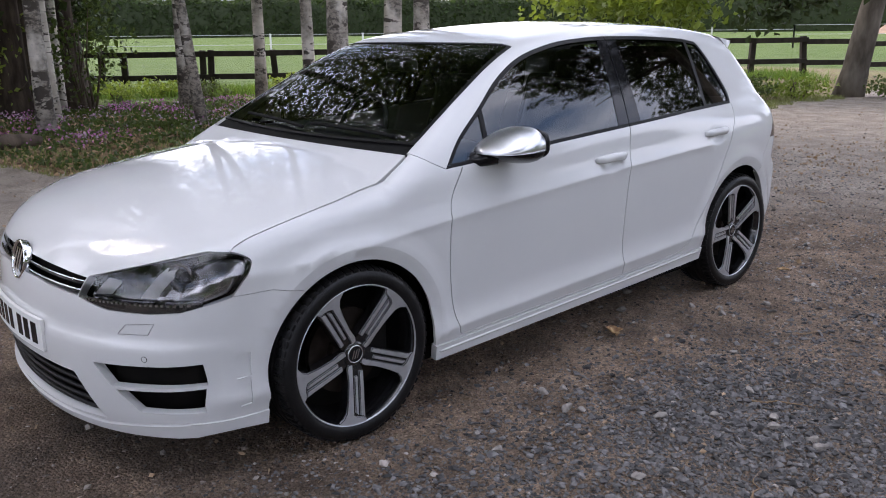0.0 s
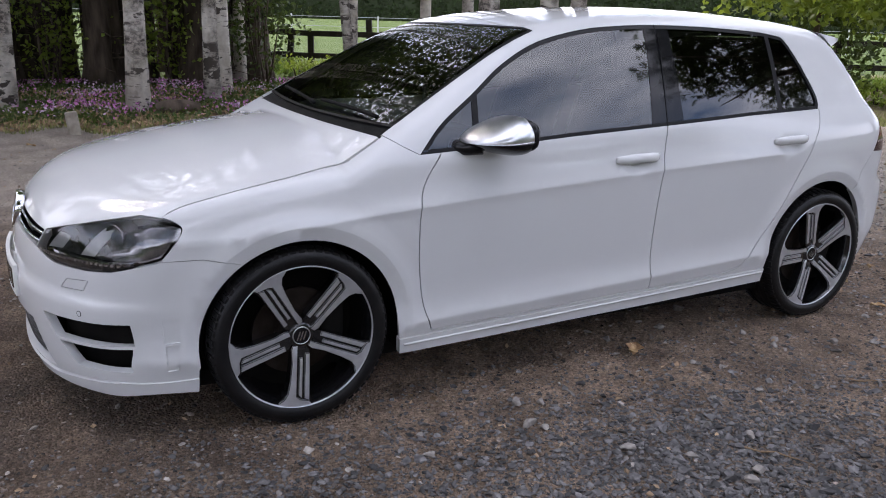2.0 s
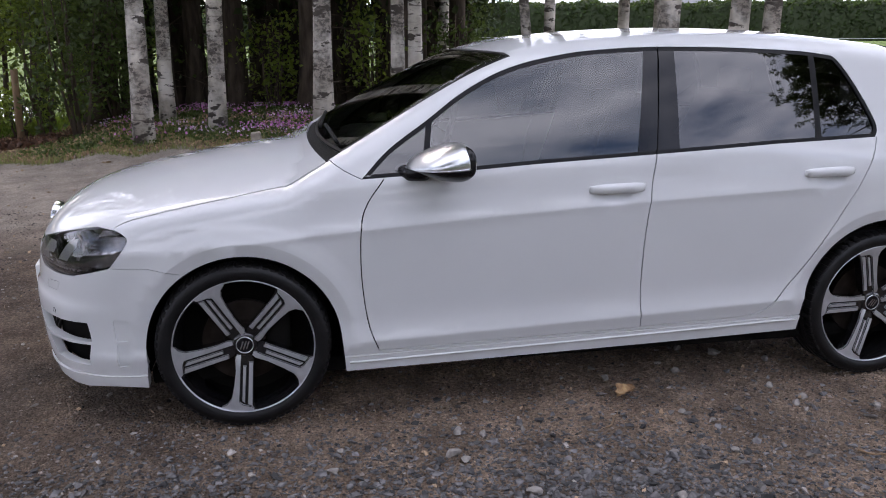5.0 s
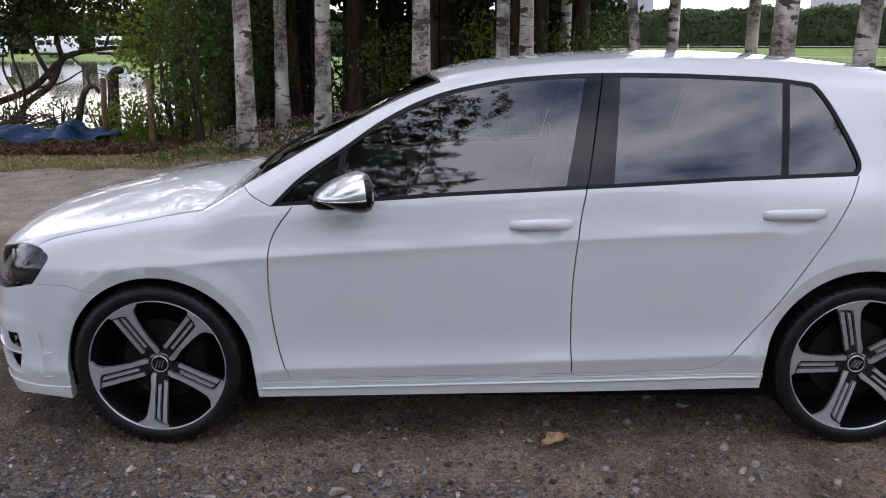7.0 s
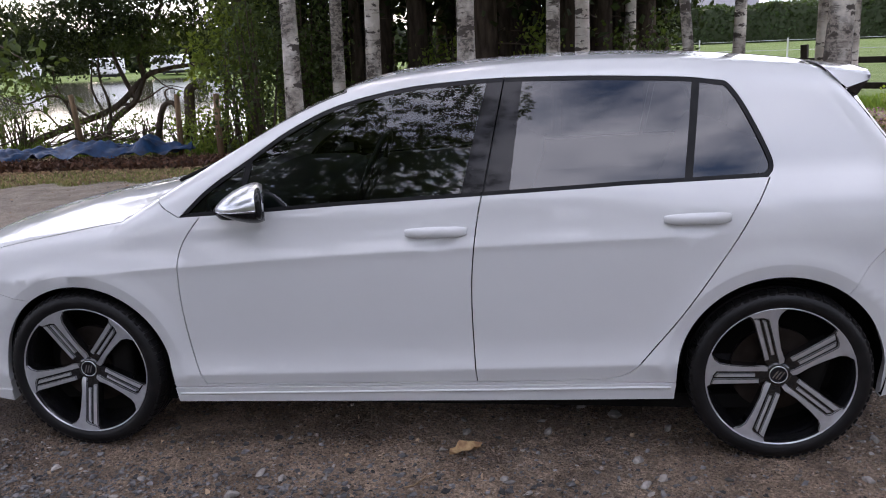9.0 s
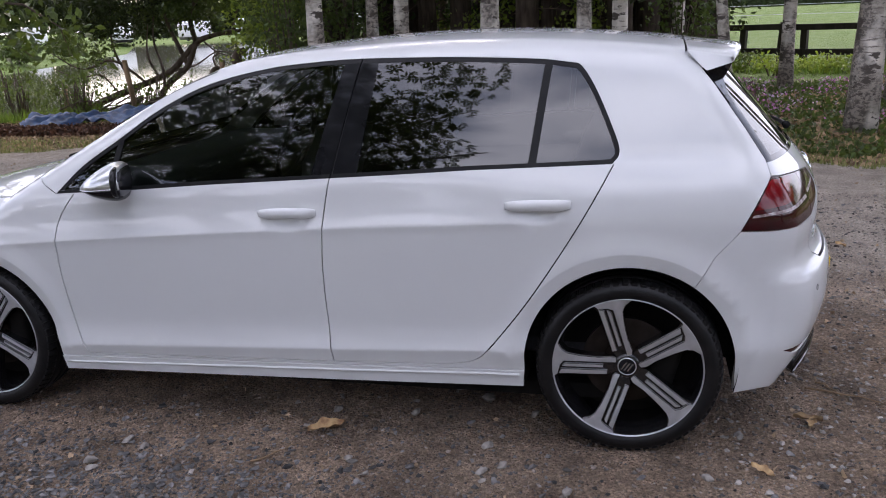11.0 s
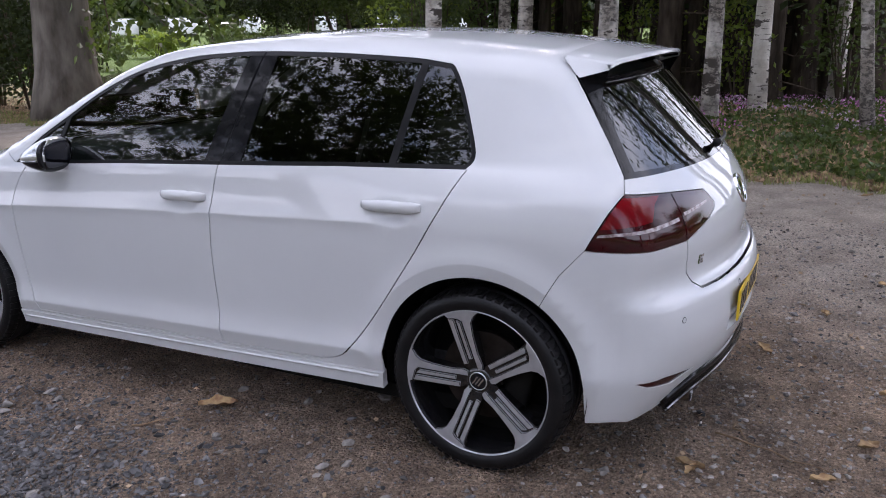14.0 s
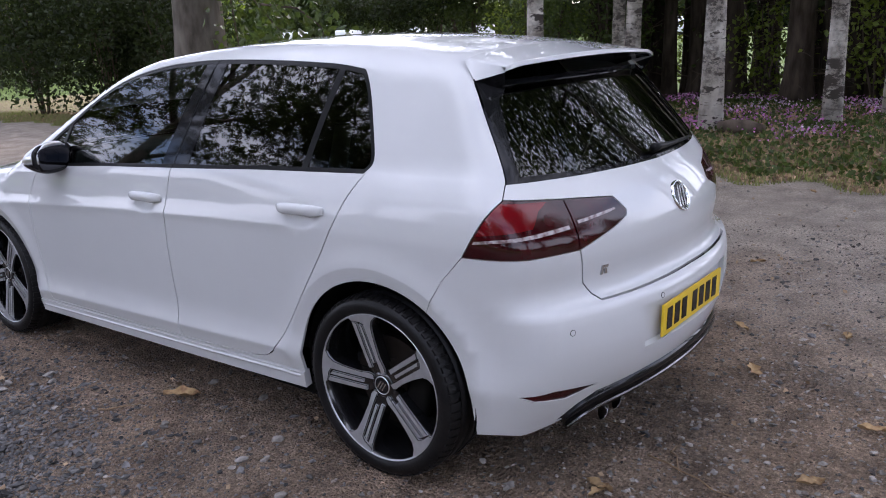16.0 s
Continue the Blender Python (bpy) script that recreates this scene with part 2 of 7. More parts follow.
CRUMBS = material("soil_crumbs", (0.22, 0.178, 0.150), 0.9, color2=(0.05, 0.039, 0.032), scale=60, island=0.8)
RED_LITTER = material("red_leaf_litter", (0.10, 0.045, 0.025), 0.85, island=0.6)
LITTER = material("leaf_litter", (0.33, 0.220, 0.132), 0.85, island=0.6)
TAN_LITTER = material("dry_leaf_crumbs", (0.36, 0.25, 0.155), 0.85, island=0.4)
WOOD_TRUNK = material("conifer_bark", (0.036, 0.028, 0.022), 0.95, color2=(0.095, 0.074, 0.058), scale=9, stretch=(1, 1, 0.25), bump=1.0, bump_scale=30, spec=0.08)
for m, c in ((CHESTNUT_LEAF, (0.045, 0.065, 0.010)), (LEAF_DARK, (0.030, 0.045, 0.010)), (HEDGE_LEAF, (0.05, 0.08, 0.015)), (LEAF, (0.10, 0.14, 0.020)), (LEAF_BRIGHT, (0.26, 0.34, 0.035)), (GRASS, (0.14, 0.17, 0.03)), (GRASS_LUSH, (0.18, 0.27, 0.03))):
    leafy(m, c)

# ---- tools for meshes ----
from mathutils.geometry import delaunay_2d_cdt


def part(name, bm, mat, parent=None, label="", smooth=True):
    """Links a bmesh as one mesh object under a thing or a part."""
    me = bpy.data.meshes.new(name)
    bm.to_mesh(me)
    bm.free()
    return placed(name, me, mat, parent, label, smooth)


def placed(name, me, mat, parent=None, label="", smooth=True):
    me.materials.append(mat)
    me.polygons.foreach_set("use_smooth", [smooth] * len(me.polygons))
    ob = new(name, me)
    if parent is not None:
        ob.parent = parent
    if label:
        ob["label"] = label
    return ob


def solid(name, verts, faces, mat, parent=None, label="", smooth=False):
    me = bpy.data.meshes.new(name)
    me.from_pydata([tuple(map(float, v)) for v in verts], [], [tuple(int(i) for i in f) for f in faces])
    me.update()
    return placed(name, me, mat, parent, label, smooth)


def empty(name, label, category, group="", at=(0, 0, 0)):
    ob = tagged(new(name), label, category, group)
    ob.location = at
    return ob


def box(size, at=(0, 0, 0), bevel=0.0, m=None):
    bm = bmesh.new()
    bmesh.ops.create_cube(bm, size=1.0)
    bmesh.ops.scale(bm, vec=size, verts=bm.verts)
    if bevel:
        bmesh.ops.bevel(bm, geom=bm.edges[:], offset=bevel, segments=2, affect="EDGES", profile=0.6)
    bmesh.ops.translate(bm, vec=at, verts=bm.verts)
    if m is not None:
        bmesh.ops.transform(bm, matrix=m, verts=bm.verts)
    return bm


def lathe(profile, n=64, axis="x", closed=False):
    """Turns a profile of (along the axis, radius) round the axis."""
    verts, faces, k = [], [], len(profile)
    for i in range(n):
        a = 2 * math.pi * i / n
        for d, r in profile:
            verts.append((d, r * math.cos(a), r * math.sin(a)) if axis == "x" else (r * math.cos(a), r * math.sin(a), d))
    for i in range(n):
        j = (i + 1) % n
        for q in range(k if closed else k - 1):
            w = (q + 1) % k
            faces.append((i * k + q, i * k + w, j * k + w, j * k + q))
    return verts, faces


def tube(points, radii, n=10, rough=0.0, seed=0):
    """A tapered tube along points."""
    rnd = random.Random(seed)
    verts, faces = [], []
    pts = [Vector(p) for p in points]
    for i, p in enumerate(pts):
        d = (pts[min(i + 1, len(pts) - 1)] - pts[max(i - 1, 0)]).normalized()
        u = d.cross(Vector((0.31, 0.95, 0.07))).normalized()
        v = d.cross(u)
        for j in range(n):
            a = 2 * math.pi * j / n
            r = radii[i] * (1 + rough * rnd.uniform(-1, 1))
            verts.append(p + (u * math.cos(a) + v * math.sin(a)) * r)
    for i in range(len(pts) - 1):
        for j in range(n):
            k = (j + 1) % n
            faces.append((i * n + j, i * n + k, (i + 1) * n + k, (i + 1) * n + j))
    faces.append(tuple(range(n - 1, -1, -1)))
    faces.append(tuple((len(pts) - 1) * n + j for j in range(n)))
    return verts, faces


def prism(outline, lo, hi, place):
    """A flat outline given depth; place maps (u, v, depth) to the world."""
    n = len(outline)
    verts = [place(u, v, lo) for u, v in outline] + [place(u, v, hi) for u, v in outline]
    faces = [tuple(range(n, 2 * n)), tuple(range(n - 1, -1, -1))] + [(i, (i + 1) % n, n + (i + 1) % n, n + i) for i in range(n)]
    return verts, faces


def joined(*pieces):
    verts, faces = [], []
    for v, f in pieces:
        k = len(verts)
        verts += list(v)
        faces += [tuple(i + k for i in q) for q in f]
    return verts, faces


def scatter_leaves(name, centres, size, mat, parent=None, label="", seed=0, long=1.6, droop=0.0):
    """Many small folded leaves, one for each centre, turned at random, as one mesh."""
    rng = np.random.default_rng(seed)
    c = np.asarray(centres, float)
    n = len(c)
    s = size * rng.uniform(0.6, 1.35, n)[:, None]
    a = rng.normal(size=(n, 3))
    a[:, 2] -= droop
    a /= np.linalg.norm(a, axis=1)[:, None]
    b = np.cross(a, rng.normal(size=(n, 3)))
    b /= np.linalg.norm(b, axis=1)[:, None] + 1e-9
    k = np.cross(a, b) * 0.25
    v = np.stack([c - a * s * long * 0.5, c + (b + k) * s * 0.5, c + a * s * long * 0.5, c + (-b + k) * s * 0.5], 1).reshape(-1, 3)
    i = np.arange(n) * 4
    f = np.concatenate([np.stack([i, i + 1, i + 2], 1), np.stack([i, i + 2, i + 3], 1)])
    me = bpy.data.meshes.new(name)
    me.from_pydata(v.tolist(), [], f.tolist())
    return placed(name, me, mat, parent, label, False)


def clumps(rng, centre, radii, n, blobs, spread=0.42):
    """Places for leaves in uneven clumps inside an ellipsoid."""
    d = rng.normal(size=(blobs, 3))
    d /= np.linalg.norm(d, axis=1)[:, None]
    c = d * (rng.uniform(0.25, 1, (blobs, 1)) ** 0.6)
    p = c[rng.integers(0, blobs, n)] + np.clip(rng.normal(size=(n, 3)), -1.5, 1.5) * spread * rng.uniform(0.3, 0.8, (n, 1))
    return np.asarray(centre) + p * np.asarray(radii)

# ---- ground, lake and distance ----
def ease(v, a, b):
    t = np.clip((np.asarray(v, float) - a) / (b - a), 0, 1)
    return t * t * (3 - 2 * t)


LAKE = np.array([(-13.2, -5.2), (-17, -5.6), (-45, -17), (-95, -40), (-95, -62), (-60, -40), (-37, -31), (-28, -28), (-16, -21), (-11.8, -13)])


def lake_depth(x, y):
    """How far inside the lake's shore, in metres (negative outside)."""
    p = np.stack([np.ravel(x), np.ravel(y)], 1)
    d = np.full(len(p), 1e9)
    inside = np.zeros(len(p), bool)
    for a, b in zip(LAKE, np.roll(LAKE, -1, 0)):
        t = np.clip(((p - a) @ (b - a)) / ((b - a) @ (b - a)), 0, 1)
        d = np.minimum(d, np.linalg.norm(p - a - t[:, None] * (b - a), axis=1))
        if a[1] != b[1]:
            inside ^= ((a[1] > p[:, 1]) != (b[1] > p[:, 1])) & (p[:, 0] < (b[0] - a[0]) * (p[:, 1] - a[1]) / (b[1] - a[1]) + a[0])
    return np.where(inside, d, -d).reshape(np.shape(x))


def land(x, y):
    """The ground's height."""
    x, y = np.asarray(x, float), np.asarray(y, float)
    z = 0.15 * ease(-x, 5.0, 7.4) * ease(y, -3.2, -1.2) * (1 - ease(-x, 10.5, 13.5))
    z = z + 0.9 * ease(np.hypot(x, y), 35, 75) * ease(y, -12, 10)
    z = z - 0.20 * ease(-x, 6.4, 9.5) * ease(-y, 2.2, 4.0)
    z = z - 1.3 * ease(lake_depth(x, y), -1.6, 2.5)
    rough = 0.010 * np.sin(2.1 * x + 0.7 * y) * np.sin(1.3 * y - 0.6 * x) + 0.006 * np.sin(5.3 * x + 1.1) * np.sin(4.7 * y)
    car_bed = ease(np.hypot(x / 1.6, (y - 1.3) / 2.6), 1.0, 1.5)
    return z + rough * (0.25 + 0.75 * car_bed) - 0.004


def land_at(x, y):
    return float(land(np.array([x]), np.array([y]))[0])


def verge_edge(y):
    """Where the track ends and the verge begins."""
    y = np.asarray(y, float)
    return -5.0 - 1.4 * (1 - ease(y, 0.5, 2.0)) + 0.9 * ease(-y, 2.0, 8.0) + 0.8 * ease(y, 5, 13) + 0.12 * np.sin(1.7 * y) + 0.06 * np.sin(4.3 * y + 1)


def sheet(name, xs, ys, mat, keep=None, lift=0.0):
    gx, gy = np.meshgrid(xs, ys)
    gz = land(gx, gy) + lift
    v = np.stack([gx.ravel(), gy.ravel(), gz.ravel()], 1)
    w, h = len(xs), len(ys)
    i = (np.arange(h - 1)[:, None] * w + np.arange(w - 1)[None]).ravel()
    f = np.stack([i, i + 1, i + w + 1, i + w], 1)
    if keep is not None:
        c = v[f].mean(1)
        f = f[keep(c[:, 0], c[:, 1])]
    me = bpy.data.meshes.new(name)
    me.from_pydata(v.tolist(), [], f.tolist())
    return placed(name, me, mat)


near = np.arange(-24, 24.01, 0.25)
steps = np.concatenate([-np.geomspace(1200, 25, 26), near, np.geomspace(25, 1200, 26)])
ground = tagged(sheet("ground", steps, steps, GRAVEL), "brown gravel track, leafy verge and green meadow", "ground", kind="structure")

co = np.zeros(len(ground.data.vertices) * 3)
ground.data.vertices.foreach_get("co", co)
co = co.reshape(-1, 3)
for key, value in (("verge", verge_edge(co[:, 1]) - co[:, 0]), ("field", np.maximum.reduce([-13.0 - co[:, 0], co[:, 0] - 9.0, -24 - co[:, 1], co[:, 1] - 24.0]))):
    at = ground.data.attributes.new(key, "FLOAT", "POINT")
    at.data.foreach_set("value", np.clip(value, -3, 3))

# the ground's material: gravel on the track, leafy soil on the verge, grass on the field
def ground_material():
    m = bpy.data.materials.new("ground")
    m.use_nodes = True
    n, l = m.node_tree.nodes, m.node_tree.links
    b = n["Principled BSDF"]
    b.inputs["Roughness"].default_value, b.inputs["Specular IOR Level"].default_value = 0.92, 0.25
    pos = n.new("ShaderNodeNewGeometry").outputs["Position"]
    sep = n.new("ShaderNodeSeparateXYZ")
    l.new(pos, sep.inputs[0])

    def math_node(op, a, c=None, clamp=False):
        q = n.new("ShaderNodeMath")
        q.operation, q.use_clamp = op, clamp
        for k, v in enumerate((a, c)):
            if v is None:
                continue
            if isinstance(v, (int, float)):
                q.inputs[k].default_value = v
            else:
                l.new(v, q.inputs[k])
        return q.outputs[0]

    def noise_node(scale, detail=8, rough=0.6):
        t = n.new("ShaderNodeTexNoise")
        t.inputs["Scale"].default_value, t.inputs["Detail"].default_value, t.inputs["Roughness"].default_value = scale, detail, rough
        l.new(pos, t.inputs["Vector"])
        return t.outputs["Fac"]

    def ramp(v, *stops):
        r = n.new("ShaderNodeValToRGB")
        e = r.color_ramp.elements
        while len(e) < len(stops):
            e.new(0.5)
        for k, (p, c) in enumerate(stops):
            e[k].position, e[k].color = p, (*c, 1)
        l.new(v, r.inputs["Fac"])
        return r.outputs["Color"]

    def mix(f, a, c, mode="MIX"):
        q = n.new("ShaderNodeMixRGB")
        q.blend_type = mode
        for k, v in enumerate((f, a, c)):
            if isinstance(v, (int, float)):
                q.inputs[k].default_value = v
            elif isinstance(v, tuple):
                q.inputs[k].default_value = (*v, 1)
            else:
                l.new(v, q.inputs[k])
        return q.outputs["Color"]

    big, mid, fine = noise_node(0.55, 5), noise_node(3.5, 9), noise_node(27, 10, 0.76)
    vor = n.new("ShaderNodeTexVoronoi")
    vor.inputs["Scale"].default_value, vor.inputs["Randomness"].default_value = 95, 1
    l.new(pos, vor.inputs["Vector"])
    soil = ramp(mid, (0.36, (0.162, 0.112, 0.078)), (0.64, (0.402, 0.290, 0.207)))
    grit = ramp(fine, (0.40, (0.028, 0.024, 0.020)), (0.62, (0.205, 0.178, 0.152)))
    drift = math_node("MULTIPLY", math_node("SUBTRACT", noise_node(0.75, 7, 0.62), 0.5), 7.0)
    near_camera = math_node("MULTIPLY", math_node("ADD", math_node("SUBTRACT", sep.outputs["X"], 1.75), drift), 0.55, True)
    gritty = math_node("ADD", math_node("MULTIPLY", big, 0.9), math_node("MULTIPLY", near_camera, 0.5))
    track = mix(ramp(gritty, (0.42, (0.12, 0.12, 0.12)), (0.70, (0.85, 0.85, 0.85))), soil, grit)
    bits = ramp(vor.outputs["Color"], (0.0, (0.42, 0.41, 0.40)), (0.55, (0.95, 0.95, 0.95)), (1.0, (1.9, 1.86, 1.8)))
    track = mix(0.45, track, bits, "MULTIPLY")
    speck = ramp(noise_node(75, 7, 0.8), (0.38, (0.25, 0.24, 0.23)), (0.50, (1.0, 1.0, 1.0)), (0.64, (2.1, 2.06, 2.0)))
    # Paler away from the car: drier gravel, with open-sky brightness put into the colour.
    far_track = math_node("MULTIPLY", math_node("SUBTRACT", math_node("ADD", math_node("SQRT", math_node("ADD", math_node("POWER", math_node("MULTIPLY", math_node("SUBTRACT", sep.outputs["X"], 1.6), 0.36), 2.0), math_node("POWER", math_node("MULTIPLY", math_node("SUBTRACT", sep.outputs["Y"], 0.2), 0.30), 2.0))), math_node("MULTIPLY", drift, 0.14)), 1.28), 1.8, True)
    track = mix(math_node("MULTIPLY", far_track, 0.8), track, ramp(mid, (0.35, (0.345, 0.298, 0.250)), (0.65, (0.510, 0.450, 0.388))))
    track = mix(0.55, track, speck, "MULTIPLY")
    # Darker towards low y, in drifting patches, fading out as far_track grows.
    front_dark = math_node("MULTIPLY", math_node("ADD", math_node("SUBTRACT", 0.9, sep.outputs["Y"]), drift), 0.45, True)
    front_dark = math_node("MULTIPLY", front_dark, math_node("SUBTRACT", 1.0, far_track))
    track = mix(math_node("MULTIPLY", front_dark, 0.9), track, (0.52, 0.515, 0.52), "MULTIPLY")
    verge = ramp(noise_node(5, 9, 0.65), (0.36, (0.215, 0.150, 0.098)), (0.50, (0.245, 0.200, 0.100)), (0.66, (0.250, 0.270, 0.095)))
    field = ramp(noise_node(0.7, 10, 0.7), (0.35, (0.085, 0.135, 0.026)), (0.65, (0.125, 0.175, 0.042)))
    wob = math_node("MULTIPLY", math_node("SUBTRACT", noise_node(1.6, 6), 0.5), 1.3)
    masks = {}
    for key, slope in (("verge", 3.0), ("field", 0.8)):
        an = n.new("ShaderNodeAttribute")
        an.attribute_name = key
        masks[key] = math_node("MULTIPLY", math_node("ADD", an.outputs["Fac"], math_node("MULTIPLY", wob, 0.45)), slope, True)
    on_verge, on_field = masks["verge"], masks["field"]
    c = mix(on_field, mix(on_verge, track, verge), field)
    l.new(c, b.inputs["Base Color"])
    bp = n.new("ShaderNodeBump")
    bp.inputs["Strength"].default_value, bp.inputs["Distance"].default_value = 1.0, 0.038
    h = math_node("ADD", math_node("MULTIPLY", fine, 0.9), math_node("MULTIPLY", vor.outputs["Distance"], -0.7))
    l.new(h, bp.inputs["Height"])
    l.new(bp.outputs["Normal"], b.inputs["Normal"])
    return m


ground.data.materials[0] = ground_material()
lx = LAKE.mean(0)
wv = [(float(x), float(y), -0.52) for x, y in lx + (LAKE - lx) * 1.03]
water = tagged(solid("water", wv, [tuple(range(len(wv)))], WATER), "still brown lake water reflecting the sky", "lake", kind="structure")


# ---- trees ----
def trunk_line(x, y, height, lean, bend, seed, n=12):
    rnd = random.Random(seed)
    z0 = land_at(x, y) - 0.05
    ph = rnd.uniform(0, 6)
    return [(x + lean[0] * t * height + bend * math.sin(ph + 5 * t) * 0.5, y + lean[1] * t * height + bend * math.cos(ph + 4 * t) * 0.5, z0 + t * height) for t in [i / (n - 1) for i in range(n)]]


def shifted(pts):
    """Points relative to the first one, for a thing whose origin is its base."""
    o = Vector(pts[0])
    return [Vector(p) - o for p in pts]


def tree(name, x, y, height, radius, bark, leaf, label, crown=(2.2, 2.2, 3.0), crown_at=0.72, leaves=2600, leaf_size=0.16, lean=(0, 0), bend=0.05, seed=1, category="tree", group="", limbs=6, blobs=26, flare=1.35, droop=0.0, reach=0.0, dead=0):
    t = empty(name, label, category, group)
    pts = trunk_line(x, y, height, lean, bend, seed, 16)
    t.location = pts[0]
    rel = shifted(pts)
    rad = [radius * (flare - (flare - 1) * min(1, i / 1.2)) * (1 - 0.75 * (i / 15) ** 1.3) for i in range(16)]
    v, f = tube(rel, rad, 12, 0.05, seed)
    solid("trunk", v, f, bark, t, "", True)
    rng = np.random.default_rng(seed)
    rnd = random.Random(seed)
    c = np.array(rel[-1]) * 1.0
    c[2] = height * crown_at
    c[0] += reach
    for k in range(limbs):
        h = rnd.uniform(0.42, 0.9)
        base = rel[min(15, int(h * 15))]
        a, r = rnd.uniform(0, 6.283), rnd.uniform(0.5, 0.95)
        tip = base + Vector((math.cos(a) * crown[0] * r, math.sin(a) * crown[1] * r, crown[2] * rnd.uniform(0.1, 0.5)))
        mid = (base + tip) / 2 + Vector((0, 0, 0.25 * (tip - base).length * rnd.uniform(-0.2, 0.6)))
        r0 = radius * rnd.uniform(0.28, 0.45)
        v, f = tube([base, mid, tip], [r0, r0 * 0.6, r0 * 0.15], 6, 0.05, seed + k)
        solid("limb", v, f, bark, t, "", True)
    for k in range(dead):
        h = rnd.uniform(0.06, 0.40)
        base = rel[min(15, int(h * 15))]
        a, r = rnd.uniform(0, 6.283), rnd.uniform(0.4, 1.1)
        tip = base + Vector((math.cos(a) * r, math.sin(a) * r, rnd.uniform(-0.25, 0.35)))
        mid = (base + tip) / 2 + Vector((rnd.uniform(-.1, .1), rnd.uniform(-.1, .1), rnd.uniform(-.08, .12)))
        twig_a = mid + Vector((rnd.uniform(-.3, .3), rnd.uniform(-.3, .3), rnd.uniform(-.2, .3)))
        v, f = joined(tube([base, mid, tip], [0.016, 0.010, 0.004], 5), tube([mid, twig_a], [0.007, 0.003], 4))
        solid("dead_branch", v, f, BARK, t, "", True)
    if leaves:
        scatter_leaves("crown", clumps(rng, c, crown, leaves, blobs), leaf_size, leaf, t, "", seed, droop=droop)
    return t


# the birches along the verge
BIRCH = birch_bark()
birches = [(-6.93, -1.52, 0.115, (0.00, 0.004)), (-9.46, -1.57, 0.105, (0.01, 0.020)), (-8.13, -0.73, 0.112, (0.0, 0.022)), (-7.43, 0.66, 0.128, (0.0, 0.016)), (-8.48, 1.85, 0.105, (0.0, 0.008)), (-9.79, 2.30, 0.120, (0, 0.004)),
           (-12.32, 3.22, 0.115, (0, 0.006)), (-7.96, 3.78, 0.075, (0, -0.10)), (-10.8, 4.9, 0.105, (0.0, 0.004)), (-10.07, 5.94, 0.10, (0, 0.01)), (-6.34, 5.02, 0.150, (0.0, 0.025)), (-8.27, 5.80, 0.095, (0, 0.0)), (-6.45, 6.00, 0.135, (0, 0.03)), (-6.10, 6.32, 0.120, (0, 0.015))]
def strands(rng, n, low, high, reach):
    """Places for leaves along thin strands that hang round a trunk."""
    a, d = rng.uniform(0, 6.283, n), rng.uniform(0.25, reach, n)
    foot = low + (high - low) * rng.random(n) ** 1.4 * 0.7
    pts = []
    for q, w, z0 in zip(a, d, foot):
        t = np.linspace(0, 1, max(8, int((high - z0) / 0.055)))[:, None]
        sway = np.array([math.cos(q), math.sin(q), 0]) * (w + 0.35 * (1 - t) * rng.uniform(-1, 1))
        pts.append(sway * [1, 1, 0] + np.hstack([t * 0, t * 0, z0 + (high - z0) * t]) + rng.normal(size=(len(t), 3)) * 0.045)
    return np.vstack(pts)


for k, (x, y, r, lean) in enumerate(birches):
    # reach swings the unseen crowns out over the car, to shade bonnet and roof
    t = tree("birch_tree", x, y, 11.5 + (k * 37 % 5) * 0.5, r, BIRCH, LEAF, "tall birch with flaking white bark and black patches", crown=(3.6, 2.6, 3.4), crown_at=0.74, leaves=6800, leaf_size=0.085, reach=3.0, lean=lean, bend=0.05, seed=40 + k, group="birches along the verge", limbs=7, flare=1.25)
    scatter_leaves("hanging_spray", strands(np.random.default_rng(70 + k), 46, 2.75, 6.8, 2.1), 0.055, LEAF, t, "", 90 + k, droop=0.8)
# the dark wood behind them
rnd = random.Random(7)
for k in range(34):
    y = -4.0 + 8.0 * (k + rnd.random()) / 34
    x = -11.0 - 4.6 * rnd.random() - 0.5 * max(0.0, y - 2.0)
    tree("conifer_tree", x, y, 6.0 + 1.6 * rnd.random(), 0.12 + 0.13 * rnd.random(), WOOD_TRUNK, LEAF_DARK, "dark bare-trunked conifer in a dense wood", crown=(1.2, 1.2, 2.2), crown_at=0.64, leaves=800, leaf_size=0.13, lean=(rnd.uniform(-0.01, 0.01), rnd.uniform(-0.02, 0.02)), seed=100 + k, group="conifers in the wood", limbs=4, blobs=40, dead=9)
tree("yew_tree", -13.6, 3.75, 7.0, 0.42, WOOD_TRUNK, LEAF_DARK, "broad dark evergreen at the end of the wood", crown=(1.0, 0.85, 2.6), crown_at=0.55, leaves=7000, leaf_size=0.09, seed=180, limbs=8, blobs=60)
# Added, crowns out of view, to keep low sky out of the bonnet's reflection.
for k in range(6):
    tree("lime_tree", -15.4 - 1.8 * rnd.random(), -3.6 + 7.4 * (k + 0.5 * rnd.random()) / 6, 7.6 + 1.2 * rnd.random(), 0.17, BARK, LEAF, "tall leafy tree added at the back of the wood", crown=(1.7, 1.5, 2.4), crown_at=0.66, leaves=2600, leaf_size=0.22, seed=160 + k, group="trees at the back of the wood", limbs=5, blobs=44)
